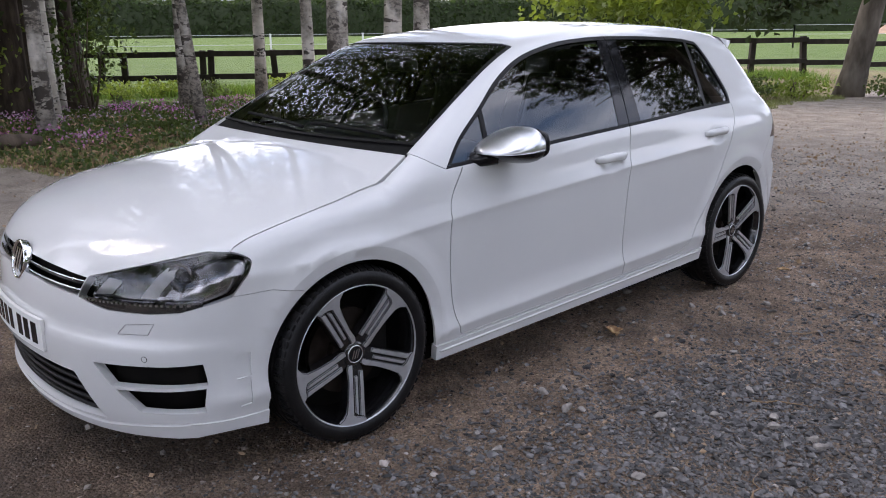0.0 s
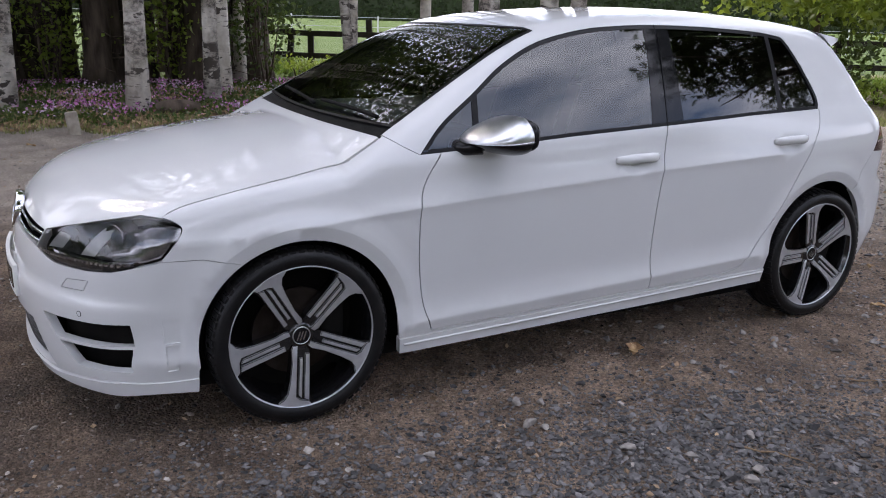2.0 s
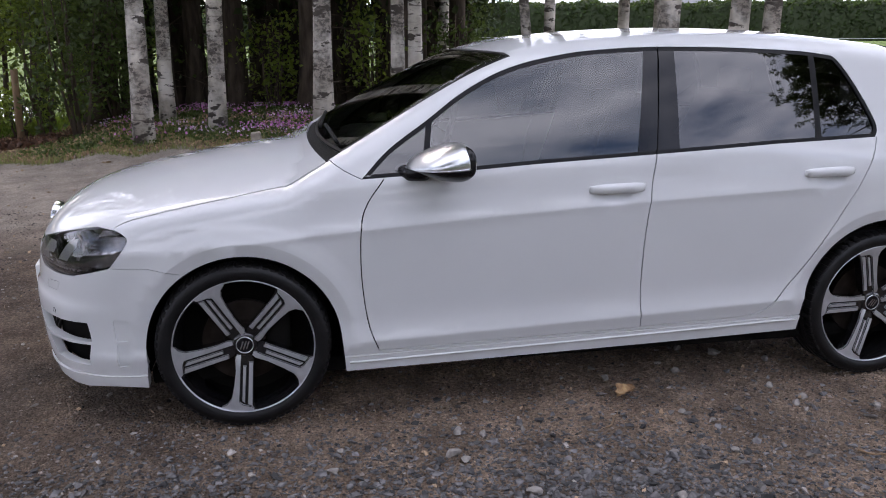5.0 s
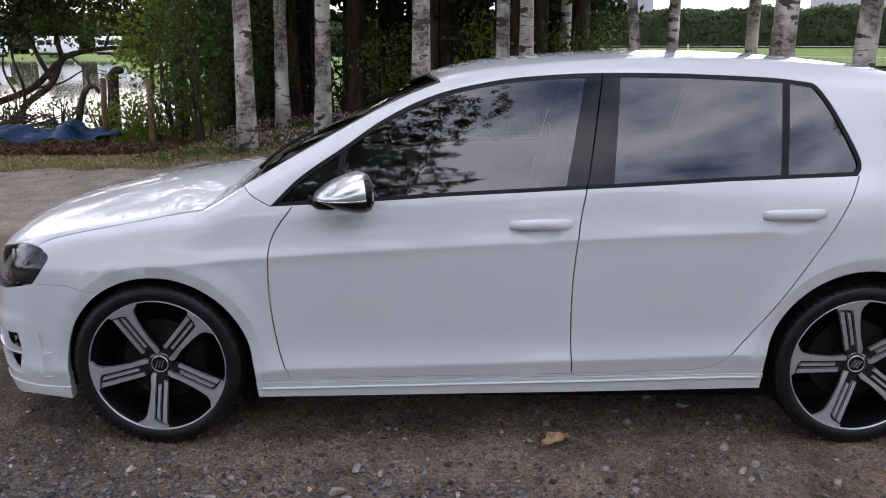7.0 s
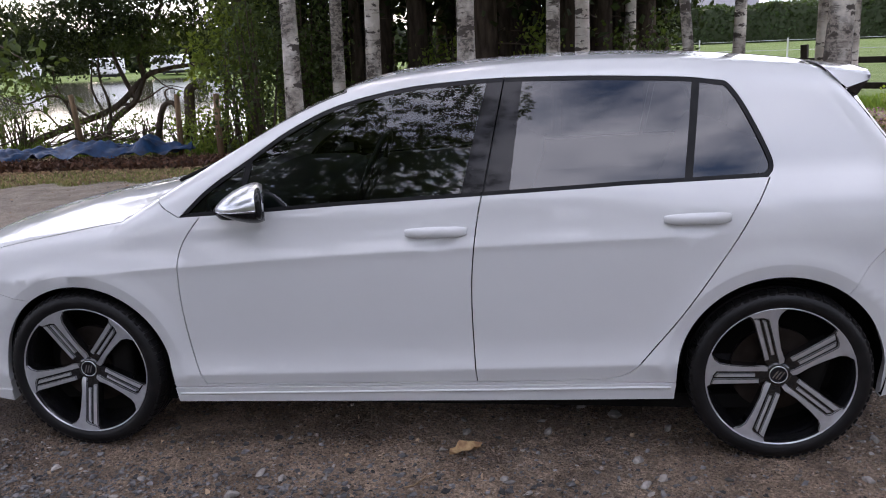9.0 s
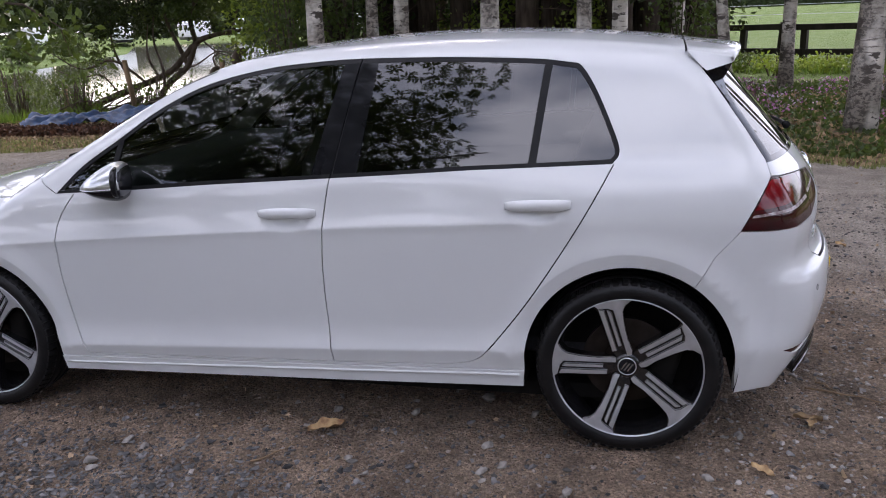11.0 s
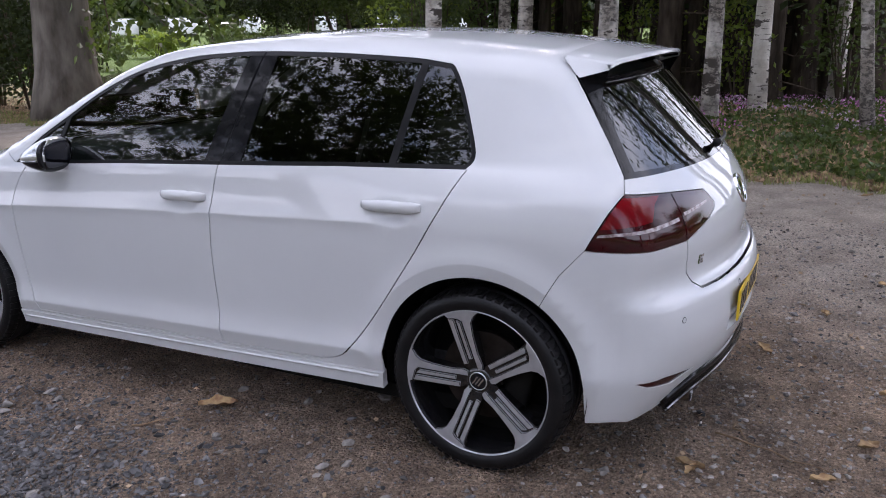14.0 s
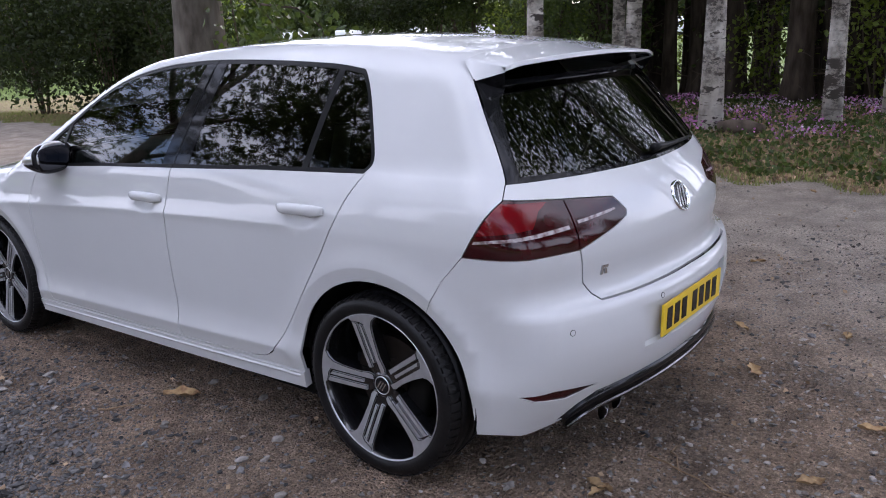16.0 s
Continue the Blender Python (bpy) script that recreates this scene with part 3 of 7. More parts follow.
# trees along the other side of the track; the leaves of some show in the windows
def palmate(name, centres, size, mat, parent, seed):
    """Large hand-shaped leaves, each of six drooping leaflets fanned round a stalk, as one mesh."""
    rng = np.random.default_rng(seed)
    c = np.asarray(centres, float)
    n = len(c)
    up = rng.normal(size=(n, 3)) * 0.45 + [0, 0, 1]
    up /= np.linalg.norm(up, axis=1)[:, None]
    a = np.cross(up, rng.normal(size=(n, 3)))
    a /= np.linalg.norm(a, axis=1)[:, None] + 1e-9
    b = np.cross(up, a)
    s = size * rng.uniform(0.65, 1.25, (n, 1))
    vs = []
    for k, (turn, long) in enumerate(((-2.1, 0.6), (-1.25, 0.85), (-0.42, 1.0), (0.42, 1.0), (1.25, 0.85), (2.1, 0.6))):
        d = a * math.cos(turn) + b * math.sin(turn)
        e = b * math.cos(turn) - a * math.sin(turn)
        mid = c + d * s * long * 0.62 - up * s * 0.10 * long
        tip = c + d * s * long - up * s * 0.34 * long
        vs.append(np.stack([c, mid + e * s * 0.155, tip, mid - e * s * 0.155], 1))
    v = np.stack(vs, 1).reshape(-1, 3)
    i = np.arange(len(v) // 4) * 4
    f = np.concatenate([np.stack([i, i + 1, i + 2], 1), np.stack([i, i + 2, i + 3], 1)])
    me = bpy.data.meshes.new(name)
    me.from_pydata(v.tolist(), [], f.tolist())
    return placed(name, me, mat, parent, "", False)


def tiers(rng, centre, radii, n, count):
    """Places for leaves in flat, overlapping sprays inside an ellipsoid, thickest in its lower half."""
    d = rng.normal(size=(count, 3))
    d /= np.linalg.norm(d, axis=1)[:, None]
    c = d * rng.uniform(0.1, 1, (count, 1)) ** 0.45
    c[:, 2] = np.where(c[:, 2] > 0.35, -c[:, 2], c[:, 2])
    k = rng.integers(0, count, n)
    return np.asarray(centre) + c[k] * np.asarray(radii) * 0.88 + np.clip(rng.normal(size=(n, 3)), -1.6, 1.6) * [0.55, 0.55, 0.16]


# The trees off nose and tail are unseen, added to shade the car.
for k, (x, y, h, c, at, dx, leaves) in enumerate([(8.6, -3.6, 12, (4.9, 5.6, 3.6), 0.71, -0.9, 6200), (3.0, 11.6, 12, (4.0, 4.6, 3.0), 0.70, 0.0, 5200), (4.6, 17.0, 12, (3.6, 3.8, 3.6), 0.68, 0.0, 2600), (5.5, -9.5, 12, (4.2, 4.4, 3.6), 0.70, 0.0, 1600), (13, -11, 11, (4.4, 4.4, 4.4), 0.68, 0.0, 1800), (4.5, -17.5, 11, (5, 4, 4.5), 0.68, 0.0, 2400), (-0.8, 18.0, 12, (4.2, 3.6, 4.0), 0.66, 0.0, 3200)]):
    t = tree("chestnut_tree", x, y, h, 0.28, GREY_BARK, LEAF, "broad chestnut out of view with large drooping green leaves", crown=c, crown_at=at, leaves=0, seed=300 + k, group="chestnuts along the track", limbs=10)
    rng = np.random.default_rng(330 + k)
    palmate("crown", tiers(rng, (dx, 0, h * at), c, leaves, 110), 0.20, CHESTNUT_LEAF, t, 340 + k)
for k, (x, y, h) in enumerate([(15.5, 1.5, 7.6), (16.0, 5.6, 8.4), (15.0, 9.6, 9.4), (14.0, 13.6, 10.0), (22, -6, 8)]):
    tree("ash_tree", x, y, h, 0.2, GREY_BARK, LEAF, "leafy ash at the far side of the lane", crown=(2.6, 2.6, 0.36 * h), crown_at=0.60, leaves=4200, leaf_size=0.17, seed=380 + k, group="ashes across the lane", limbs=8, blobs=44)
# the big trunk by the lake and the hedge beside it
# Its crown, out of view, is swung towards the car to cut bonnet glare.
tree("beech_tree", -6.43, -8.12, 12, 0.46, GREY_BARK, LEAF, "massive grey trunk of an old tree by the lake", crown=(4.6, 4.6, 3.4), crown_at=0.72, leaves=8000, leaf_size=0.15, reach=2.5, lean=(-0.01, -0.01), seed=501, limbs=10, blobs=40, flare=1.5)


def hanging_branch(runs, leaves, leaf, size, label, seed):
    """Thin leafy branches hanging from a tree, each a line of points."""
    o = Vector(runs[0][0])
    t = empty("leafy_branch", label, "branch", "", o)
    rng = np.random.default_rng(seed)
    pts = []
    for k, line in enumerate(runs):
        p = [Vector(q) - o for q in line]
        v, f = tube(p, [0.022 * (1 - 0.8 * i / (len(p) - 1)) for i in range(len(p))], 6, 0.05, seed + k)
        solid("twig", v, f, BARK, t, "", True)
        for i in range(len(p) - 1):
            for u in rng.random(leaves // (len(runs) * (len(p) - 1))):
                pts.append(np.array(p[i].lerp(p[i + 1], u)) + rng.normal(size=3) * [0.22, 0.22, 0.16])
    scatter_leaves("foliage", np.array(pts), size, leaf, t, "", seed, droop=0.6)
    return t


hanging_branch([[(-6.2, -7.9, 3.2), (-6.2, -6.9, 2.6), (-6.2, -6.2, 2.0), (-6.2, -5.7, 1.55), (-6.2, -5.3, 1.2)], [(-6.2, -6.9, 2.6), (-6.1, -6.7, 1.9), (-6.2, -6.75, 1.35), (-6.2, -6.9, 1.0)], [(-6.2, -6.2, 2.0), (-6.3, -5.4, 1.9), (-6.3, -4.9, 1.6), (-6.3, -4.8, 1.25)]], 520, LEAF, 0.085, "drooping leafy branch of the old tree", 505)


def shrub(x, y, w, d, h, leaf, label, n=2400, size=0.07, seed=1, name="shrub", lift=0.0, stems=7):
    t = empty(name, label, "shrub", at=(x, y, land_at(x, y)))
    rng = np.random.default_rng(seed)
    rnd = random.Random(seed)
    for k in range(stems):
        a = rnd.uniform(0, 6.28)
        tip = Vector((math.cos(a) * w * 0.6 * rnd.random(), math.sin(a) * d * 0.6 * rnd.random(), lift + h * rnd.uniform(0.6, 0.95)))
        base = Vector((math.cos(a) * 0.08, math.sin(a) * 0.08, -0.05))
        v, f = tube([base, base.lerp(tip, 0.5) + Vector((rnd.uniform(-.1, .1), rnd.uniform(-.1, .1), 0)), tip], [0.025, 0.017, 0.006], 5, 0, seed)
        solid("stem", v, f, BARK, t, "", True)
    p = clumps(rng, (0, 0, lift + h * 0.55), (w, d, h * 0.5), n, 26)
    p = p[p[:, 2] > 0.0]
    scatter_leaves("foliage", p, size, leaf, t, "", seed)
    return t


rnd = random.Random(11)
for k in range(7):
    shrub(-11.0 - 3.5 * rnd.random(), -3.6 + 7.2 * (k + rnd.random()) / 7, 0.7, 0.7, 1.8, (LEAF, LEAF_BRIGHT)[k % 2], "dark undergrowth below the trees", 800, 0.06, 600 + k, "undergrowth")
for k, (x, y) in enumerate([(-7.6, -10.6), (-7.2, -12.4), (-6.7, -14.5), (-6.4, -17), (-8.6, -13), (-6.2, -20)]):
    shrub(x, y, 1.3, 1.4, 3.6, LEAF_DARK, "tall dark hedge bush beside the track", 9000, 0.065, 700 + k, "hedge_bush")
for k, (x, y) in enumerate([(-9.2, -2.8), (-10.4, -3.6), (-11.2, -2.6)]):
    shrub(x, y, 0.75, 0.8, 2.8, LEAF_BRIGHT if k == 1 else LEAF, "green leafy bush at the lakeside", 2600, 0.055, 720 + k, "lakeside_bush")


for k, (x, y, h, n) in enumerate([(-11.7, -6.2, 0.8, 260), (-11.9, -7.4, 1.0, 420), (-11.3, -8.5, 0.9, 360), (-12.1, -9.3, 1.2, 500), (-11.4, -4.7, 0.8, 700), (-10.7, -4.1, 0.7, 700), (-12.0, -5.5, 0.7, 300), (-11.6, -10.3, 1.3, 700)]):
    shrub(x, y, 0.55, 0.7, h, LEAF_BRIGHT if k in (4, 5) else LEAF, "twiggy sapling on the bank of the lake", n, 0.045, 740 + k, "sapling", stems=14)


# ---- fence, hedge, far things ----
def fence_run(a, b, marks, height, label, name="fence", tall=()):
    """Post and rail: marks are the posts' distances from a along the run."""
    t = empty(name, label, "fence", at=(a[0], a[1], 0))
    a, b = Vector(a), Vector(b)
    d = (b - a).normalized()
    yaw = math.atan2(d.y, d.x)
    for k, s in enumerate(marks):
        p = a + d * s
        rnd = random.Random(k)
        h = height * (1.28 if k in tall else rnd.uniform(0.98, 1.04))
        m = Matrix.Translation((p.x - a.x, p.y - a.y, land_at(p.x, p.y))) @ Matrix.Rotation(yaw, 4, "Z") @ Matrix.Rotation(rnd.uniform(-0.09, 0.07), 4, "Y")
        part("post", box((0.14, 0.12, h + 0.2), (0, 0, h / 2 - 0.1), 0.010, m), WOOD_DARK, t, "", False)
    for z in (height * 0.93, height * 0.40):
        for k in range(0, len(marks) - 1):
            p, q = a + d * marks[k], a + d * marks[k + 1]
            m = (p + q) / 2
            zz = (land_at(p.x, p.y) + land_at(q.x, q.y)) / 2 + z
            part("rail", box(((q - p).length + 0.05, 0.05, 0.13), (0, -0.07, 0), 0.008, Matrix.Translation((m.x - a.x, m.y - a.y, zz)) @ Matrix.Rotation(yaw, 4, "Z") @ Matrix.Rotation(random.Random(k).uniform(-0.008, 0.008), 4, "Y")), WOOD_DARK, t, "", False)
    return t


fence_run((-18.2, 3.65), (-6.9, 20.2), [0.3, 1.5, 2.42, 2.97, 4.48, 4.74, 4.92, 6.46, 8.3, 10.1, 11.9, 13.7, 15.4, 17.1, 18.55, 20.03, 21.8, 23.6, 25.4], 1.0, "dark creosoted post and rail fence along the meadow", tall=(4,))


def hedge(name, a, b, h, w, n, leaf, label, size=0.22, seed=3):
    rng = np.random.default_rng(seed)
    t = rng.random(n)
    a, b = np.array(a), np.array(b)
    d = (b - a) / np.linalg.norm(b - a)
    side = np.array([-d[1], d[0]])
    top = h * (0.88 + 0.1 * np.sin(t * 41) + 0.07 * np.sin(t * 117))
    z = top * rng.random(n) ** 0.6
    p = a + (b - a) * t[:, None] + side * (rng.normal(size=n) * w * 0.4)[:, None]
    ob = scatter_leaves(name, np.column_stack([p, land(p[:, 0], p[:, 1]) + z]), size, leaf, None, "", seed)
    return tagged(ob, label, "hedge", kind="stuff")


def clipped_hedge(a, b, h, w, n, label, seed=3):
    """A dense hedge: a lumpy body of twigs closed all round, with leaves over its faces."""
    rng = np.random.default_rng(seed)
    a, b = np.array(a, float), np.array(b, float)
    length = np.linalg.norm(b - a)
    d = (b - a) / length
    side = np.array([-d[1], d[0]])
    m = int(length / 0.8)
    s = np.linspace(0, length, m)
    ring = np.array([(-0.5, 0.0), (-0.52, 0.35), (-0.5, 0.7), (-0.42, 0.93), (-0.15, 1.0), (0.15, 1.0), (0.42, 0.93), (0.5, 0.7), (0.5, 0.0)])
    v = []
    for t in s:
        bump = 1 + 0.05 * np.sin(t * 0.9 + 1) + 0.04 * np.sin(t * 2.3) + rng.uniform(-0.04, 0.04, len(ring))
        for (u, z), q in zip(ring, bump):
            p = a + d * t + side * u * w * q
            v.append((p[0], p[1], land_at(*p) + z * h * q - 0.05))
    k = len(ring)
    f = [(i * k + j, i * k + j + 1, (i + 1) * k + j + 1, (i + 1) * k + j) for i in range(m - 1) for j in range(k - 1)]
    t = empty("far_hedge", label, "hedge", at=(0, 0, 0))
    t["kind"] = "stuff"
    solid("body", v, f, LEAF_DARK, t)
    v = np.array(v)
    i, j = rng.integers(0, m - 1, n), rng.integers(0, k - 1, n)
    u, q = rng.random((n, 1)), rng.random((n, 1))
    p = v[i * k + j] * (1 - u) * (1 - q) + v[i * k + j + 1] * u * (1 - q) + v[(i + 1) * k + j] * (1 - u) * q + v[(i + 1) * k + j + 1] * u * q
    scatter_leaves("foliage", p + rng.normal(size=(n, 3)) * 0.10, 0.24, HEDGE_LEAF, t, "", seed)
    return t


clipped_hedge((-100, -14), (-52, 75), 3.5, 3.0, 34000, "dense clipped dark hedge across the far side of the meadow", 5)
clipped_hedge((-52, 76), (40, 110), 4.2, 3.0, 16000, "dense clipped dark hedge across the far side of the meadow", 7)
hedge("far_treeline", (-125, -95), (-150, 2), 6.5, 8, 9000, LEAF_DARK, "distant line of trees beyond the lake", 1.5, 6)
hedge("lakeside_treeline", (-102, -76), (-58, -114), 17.0, 6, 26000, LEAF, "tall trees behind the caravans across the lake", 1.0, 16)
hedge("far_treeline_north", (-90, 130), (90, 120), 9.0, 8, 9000, LEAF_DARK, "distant line of trees behind the field", 1.5, 8)
hedge("far_treeline_east", (60, 100), (70, -120), 9.0, 8, 9000, LEAF_DARK, "distant line of trees across the lane", 1.5, 9)
hedge("far_treeline_south", (-110, -110), (70, -110), 9.0, 8, 9000, LEAF_DARK, "distant line of trees to the south", 1.5, 10)


rnd = random.Random(31)
for k, (x, y, h) in enumerate([(-27, -42, 9), (-33, -47, 10), (-22, -46, 9), (-40, -55, 11), (-50, -62, 11), (-30, -58, 11), (-18, -38, 8), (-60, -70, 12), (-14, -44, 10), (-24, -55, 11)]):
    tree("willow_tree", x, y, h, 0.25, GREY_BARK, LEAF if k % 3 else LEAF_BRIGHT, "broad leafy tree in the meadow beyond the lake", crown=(3.4, 3.4, 0.42 * h), crown_at=0.60, leaves=7000, leaf_size=0.32, seed=900 + k, group="trees beyond the lake", limbs=6, blobs=50)
for k, (x, y) in enumerate([(-24, -27.5), (-31, -31), (-40, -34), (-19, -24.5), (-50, -38)]):
    shrub(x, y, 1.3, 1.3, 1.3, LEAF_BRIGHT if k % 2 else LEAF, "low green bush on the lake's far bank", 1500, 0.14, 940 + k, "bank_bush")


def caravan(x, y, yaw, length=6.0, label="white touring caravan parked across the lake"):
    t = empty("caravan", label, "caravan", "caravans across the lake", (x, y, land_at(x, y)))
    t.rotation_euler = (0, 0, yaw)
    part("shell", box((length, 2.2, 2.0), (0, 0, 1.45), 0.22), VAN_WHITE, t)
    for k in range(3):
        part("window", box((length * 0.2, 0.04, 0.6), (length * (k - 1) * 0.29, -1.11, 1.7), 0.01), GLOSS_BLACK, t, "dark window")
    part("skirt", box((length * 0.94, 2.0, 0.35), (0, 0, 0.32), 0.02), TRIM_BLACK, t)
    for s in (-1, 1):
        v, f = lathe([(-0.1, 0.0), (-0.1, 0.32), (0.1, 0.32), (0.1, 0.0)], 18)
        w = solid("wheel", [(a[1], a[0] + s * 0.95, a[2] + 0.32) for a in v], f, RUBBER, t)
    return t


for k, (x, y, yw) in enumerate([(-96, -54, 0.9), (-101, -48, 1.0), (-92, -62, 0.7), (-86, -70, 0.8), (-80, -76, 0.5), (-105, -42, 1.1), (-74, -80, 0.6), (-110, -36, 1.2)]):
    caravan(x, y, yw)

# ---- the car's outer skin, as one smooth function: below 0 inside, above 0 outside ----
def curve(v, knots):
    """A smooth monotone curve through knots of (place, value)."""
    k = np.array(knots, float)
    x, y = k[:, 0], k[:, 1]
    h, d = np.diff(x), np.diff(y) / np.diff(x)
    m = np.concatenate(([d[0]], np.where(d[:-1] * d[1:] > 0, 2 * d[:-1] * d[1:] / (d[:-1] + d[1:] + 1e-12), 0), [d[-1]]))
    v = np.asarray(v, float)
    i = np.clip(np.searchsorted(x, v) - 1, 0, len(h) - 1)
    t = np.clip((v - x[i]) / h[i], -2, 3)
    inside = (2 * t**3 - 3 * t**2 + 1) * y[i] + (t**3 - 2 * t**2 + t) * h[i] * m[i] + (3 * t**2 - 2 * t**3) * y[i + 1] + (t**3 - t**2) * h[i] * m[i + 1]
    return np.where(v < x[0], y[0] + m[0] * (v - x[0]), np.where(v > x[-1], y[-1] + m[-1] * (v - x[-1]), inside))


def smax(a, b, k):
    return np.maximum(a, b) + np.maximum(k - abs(a - b), 0) ** 2 / (4 * k)


def step(v, a, b):
    t = np.clip((v - a) / (b - a), 0, 1)
    return t * t * (3 - 2 * t)


SECTION = [(0.10, 0.815), (0.20, 0.838), (0.27, 0.850), (0.325, 0.8635), (0.338, 0.8672), (0.342, 0.8676), (0.350, 0.8660), (0.38, 0.8585), (0.43, 0.8540), (0.55, 0.8605), (0.70, 0.8690), (0.782, 0.8722), (0.796, 0.8746), (0.804, 0.8757), (0.811, 0.8740), (0.84, 0.8640),
           (0.88, 0.855), (0.96, 0.842), (1.02, 0.815), (1.10, 0.776), (1.20, 0.722), (1.30, 0.664), (1.40, 0.60), (1.5, 0.53)]
PLAIN = [(0.10, 0.815), (0.20, 0.838), (0.27, 0.850), (0.35, 0.8635), (0.43, 0.8595), (0.55, 0.8620), (0.70, 0.8685), (0.78, 0.8705), (0.83, 0.8660), (0.88, 0.856), (0.96, 0.842), (1.02, 0.815), (1.10, 0.776), (1.20, 0.722), (1.30, 0.664), (1.40, 0.60), (1.5, 0.53)]
HANDLES = ((1.418, 0.836), (2.326, 0.870))
ARCHES = ((0.005, 0.308, 0.402), (2.632, 0.328, 0.406))


def crease_height(y):
    return 0.7053 + 0.0815 * y - 0.01047 * y * y


def sill_crease(y):
    return 0.2895 + 0.03516 * y


TAPER = [(-0.9, 0.90), (-0.6, 0.945), (-0.35, 0.975), (0.0, 0.995), (0.5, 1.0), (1.5, 1.0), (2.2, 0.992), (2.63, 0.98), (2.9, 0.955), (3.1, 0.915), (3.4, 0.84)]
REAR = [(0.15, 3.24), (0.24, 3.29), (0.32, 3.335), (0.42, 3.375), (0.52, 3.39), (0.60, 3.385), (0.638, 3.372), (0.66, 3.335), (0.70, 3.325), (0.78, 3.333), (0.84, 3.328), (0.89, 3.308), (0.95, 3.272), (1.0, 3.232),
        (1.15, 3.105), (1.30, 2.975), (1.42, 2.86)]
FRONT = [(0.1, -0.800), (0.18, -0.830), (0.25, -0.850), (0.36, -0.862), (0.44, -0.866), (0.475, -0.864), (0.505, -0.851), (0.56, -0.845), (0.63, -0.832), (0.69, -0.810), (0.74, -0.785), (0.82, -0.720)]
BONNET = [(-0.9, 0.62), (-0.83, 0.69), (-0.78, 0.74), (-0.7, 0.785), (-0.5, 0.843), (-0.2, 0.903), (0.1, 0.946), (0.35, 0.972), (0.8, 1.0)]


def half_width(y, z):
    yc = np.clip(y, -0.2, 2.9)
    up, low = crease_height(yc) - crease_height(1.5), sill_crease(yc) - sill_crease(1.5)
    lift = z - low - (up - low) * step(z, 0.42, 0.72)
    fade = step(y, 2.15, 2.55)
    w = (curve(lift, SECTION) * (1 - fade) + curve(lift, PLAIN) * fade) * curve(y, TAPER)
    w = w - 0.055 * step(y, 1.7, 2.9) * step(lift, 0.88, 1.02)
    for yh, zh in HANDLES:
        w = w - 0.013 * np.exp(-(((y - yh) / 0.066) ** 2 + ((z - zh) / 0.034) ** 2) ** 2)
    for yc, zc, rc in ARCHES:
        r = np.hypot(y - yc, z - zc)
        w = w + np.where(r > rc, 0.015 * (1 - step(r, rc - 0.035, rc + 0.085)), 0.015 * (1 - 0.2043) - 0.24 * (rc - r)) * step(z, 0.24, 0.36) * (r > 0.30)
    return w


def roof_height(x, y):
    roof = 1.462 - 0.078 * (y - 1.95) ** 2 - 0.10 * x * x
    screen = 0.985 + 0.545 * (y - 0.28) - 0.05 * x * x - 0.03 * (y - 0.7) ** 2
    cabin = -smax(-roof, -screen, 0.07)
    bonnet = curve(y, BONNET) - 0.105 * x * x
    return np.maximum(bonnet, cabin)


def skin(x, y, z):
    x = abs(x)
    side = x - half_width(y, z)
    top = z - roof_height(x, y)
    rear = y - curve(z, REAR) + 0.26 * x**2 + 0.10 * x**4
    front = curve(z, FRONT) + 0.25 * x**2 + 0.30 * x**4 - y
    f = smax(side, top, np.where(y < 0.4, 0.075, 0.085))
    f = smax(f, 0.8 * rear, 0.07)
    return smax(f, 0.8 * front, 0.09)


def meet(eye, way, near, far):
    """Where rays from eye along way come from outside to the skin, between the two distances from the far end inwards."""
    a, b = np.full(len(eye), float(near)), np.full(len(eye), float(far))
    for _ in range(34):
        m = (a + b) / 2
        p = eye + way * m[:, None]
        out = skin(p[:, 0], p[:, 1], p[:, 2]) > 0
        b, a = np.where(out, m, b), np.where(out, a, m)
    return eye + way * a[:, None]


def skin_normal(p, e=0.004):
    g = np.stack([skin(*(p + d).T) - skin(*(p - d).T) for d in np.eye(3) * e], 1)
    return g / np.linalg.norm(g, axis=1)[:, None]


def from_side(y, z):
    p = np.stack([np.zeros(len(y)), y, z], 1)
    return meet(p, np.tile((1.0, 0, 0), (len(p), 1)), 0.0, 1.1)


def from_top(x, y):
    p = np.stack([x, y, np.full(len(x), 0.3)], 1)
    return meet(p, np.tile((0, 0, 1.0), (len(p), 1)), 0.0, 1.3)


def from_axle(a, z, y0, sign):
    """From an upright axis at y0, at the angle a from straight ahead (sign -1: the nose, 1: the tail)."""
    p = np.stack([np.zeros(len(a)), np.full(len(a), y0), z], 1)
    return meet(p, np.stack([np.sin(a), sign * np.cos(a), np.zeros(len(a))], 1), 0.2, 1.7)

# ---- laying panels on the skin ----
def spline(points, n=8):
    """A smooth line through points."""
    p = np.asarray(points, float)
    if len(p) < 3:
        return np.array([p[0] + (p[-1] - p[0]) * t for t in np.linspace(0, 1, 2 * n)])
    q = np.vstack([2 * p[0] - p[1], p, 2 * p[-1] - p[-2]])
    out = []
    for i in range(1, len(q) - 2):
        for t in np.linspace(0, 1, n, endpoint=False):
            a, b, c, d = q[i - 1], q[i], q[i + 1], q[i + 2]
            out.append(0.5 * (2 * b + (c - a) * t + (2 * a - 5 * b + 4 * c - d) * t * t + (3 * b - a - 3 * c + d) * t**3))
    return np.array(out + [p[-1]])


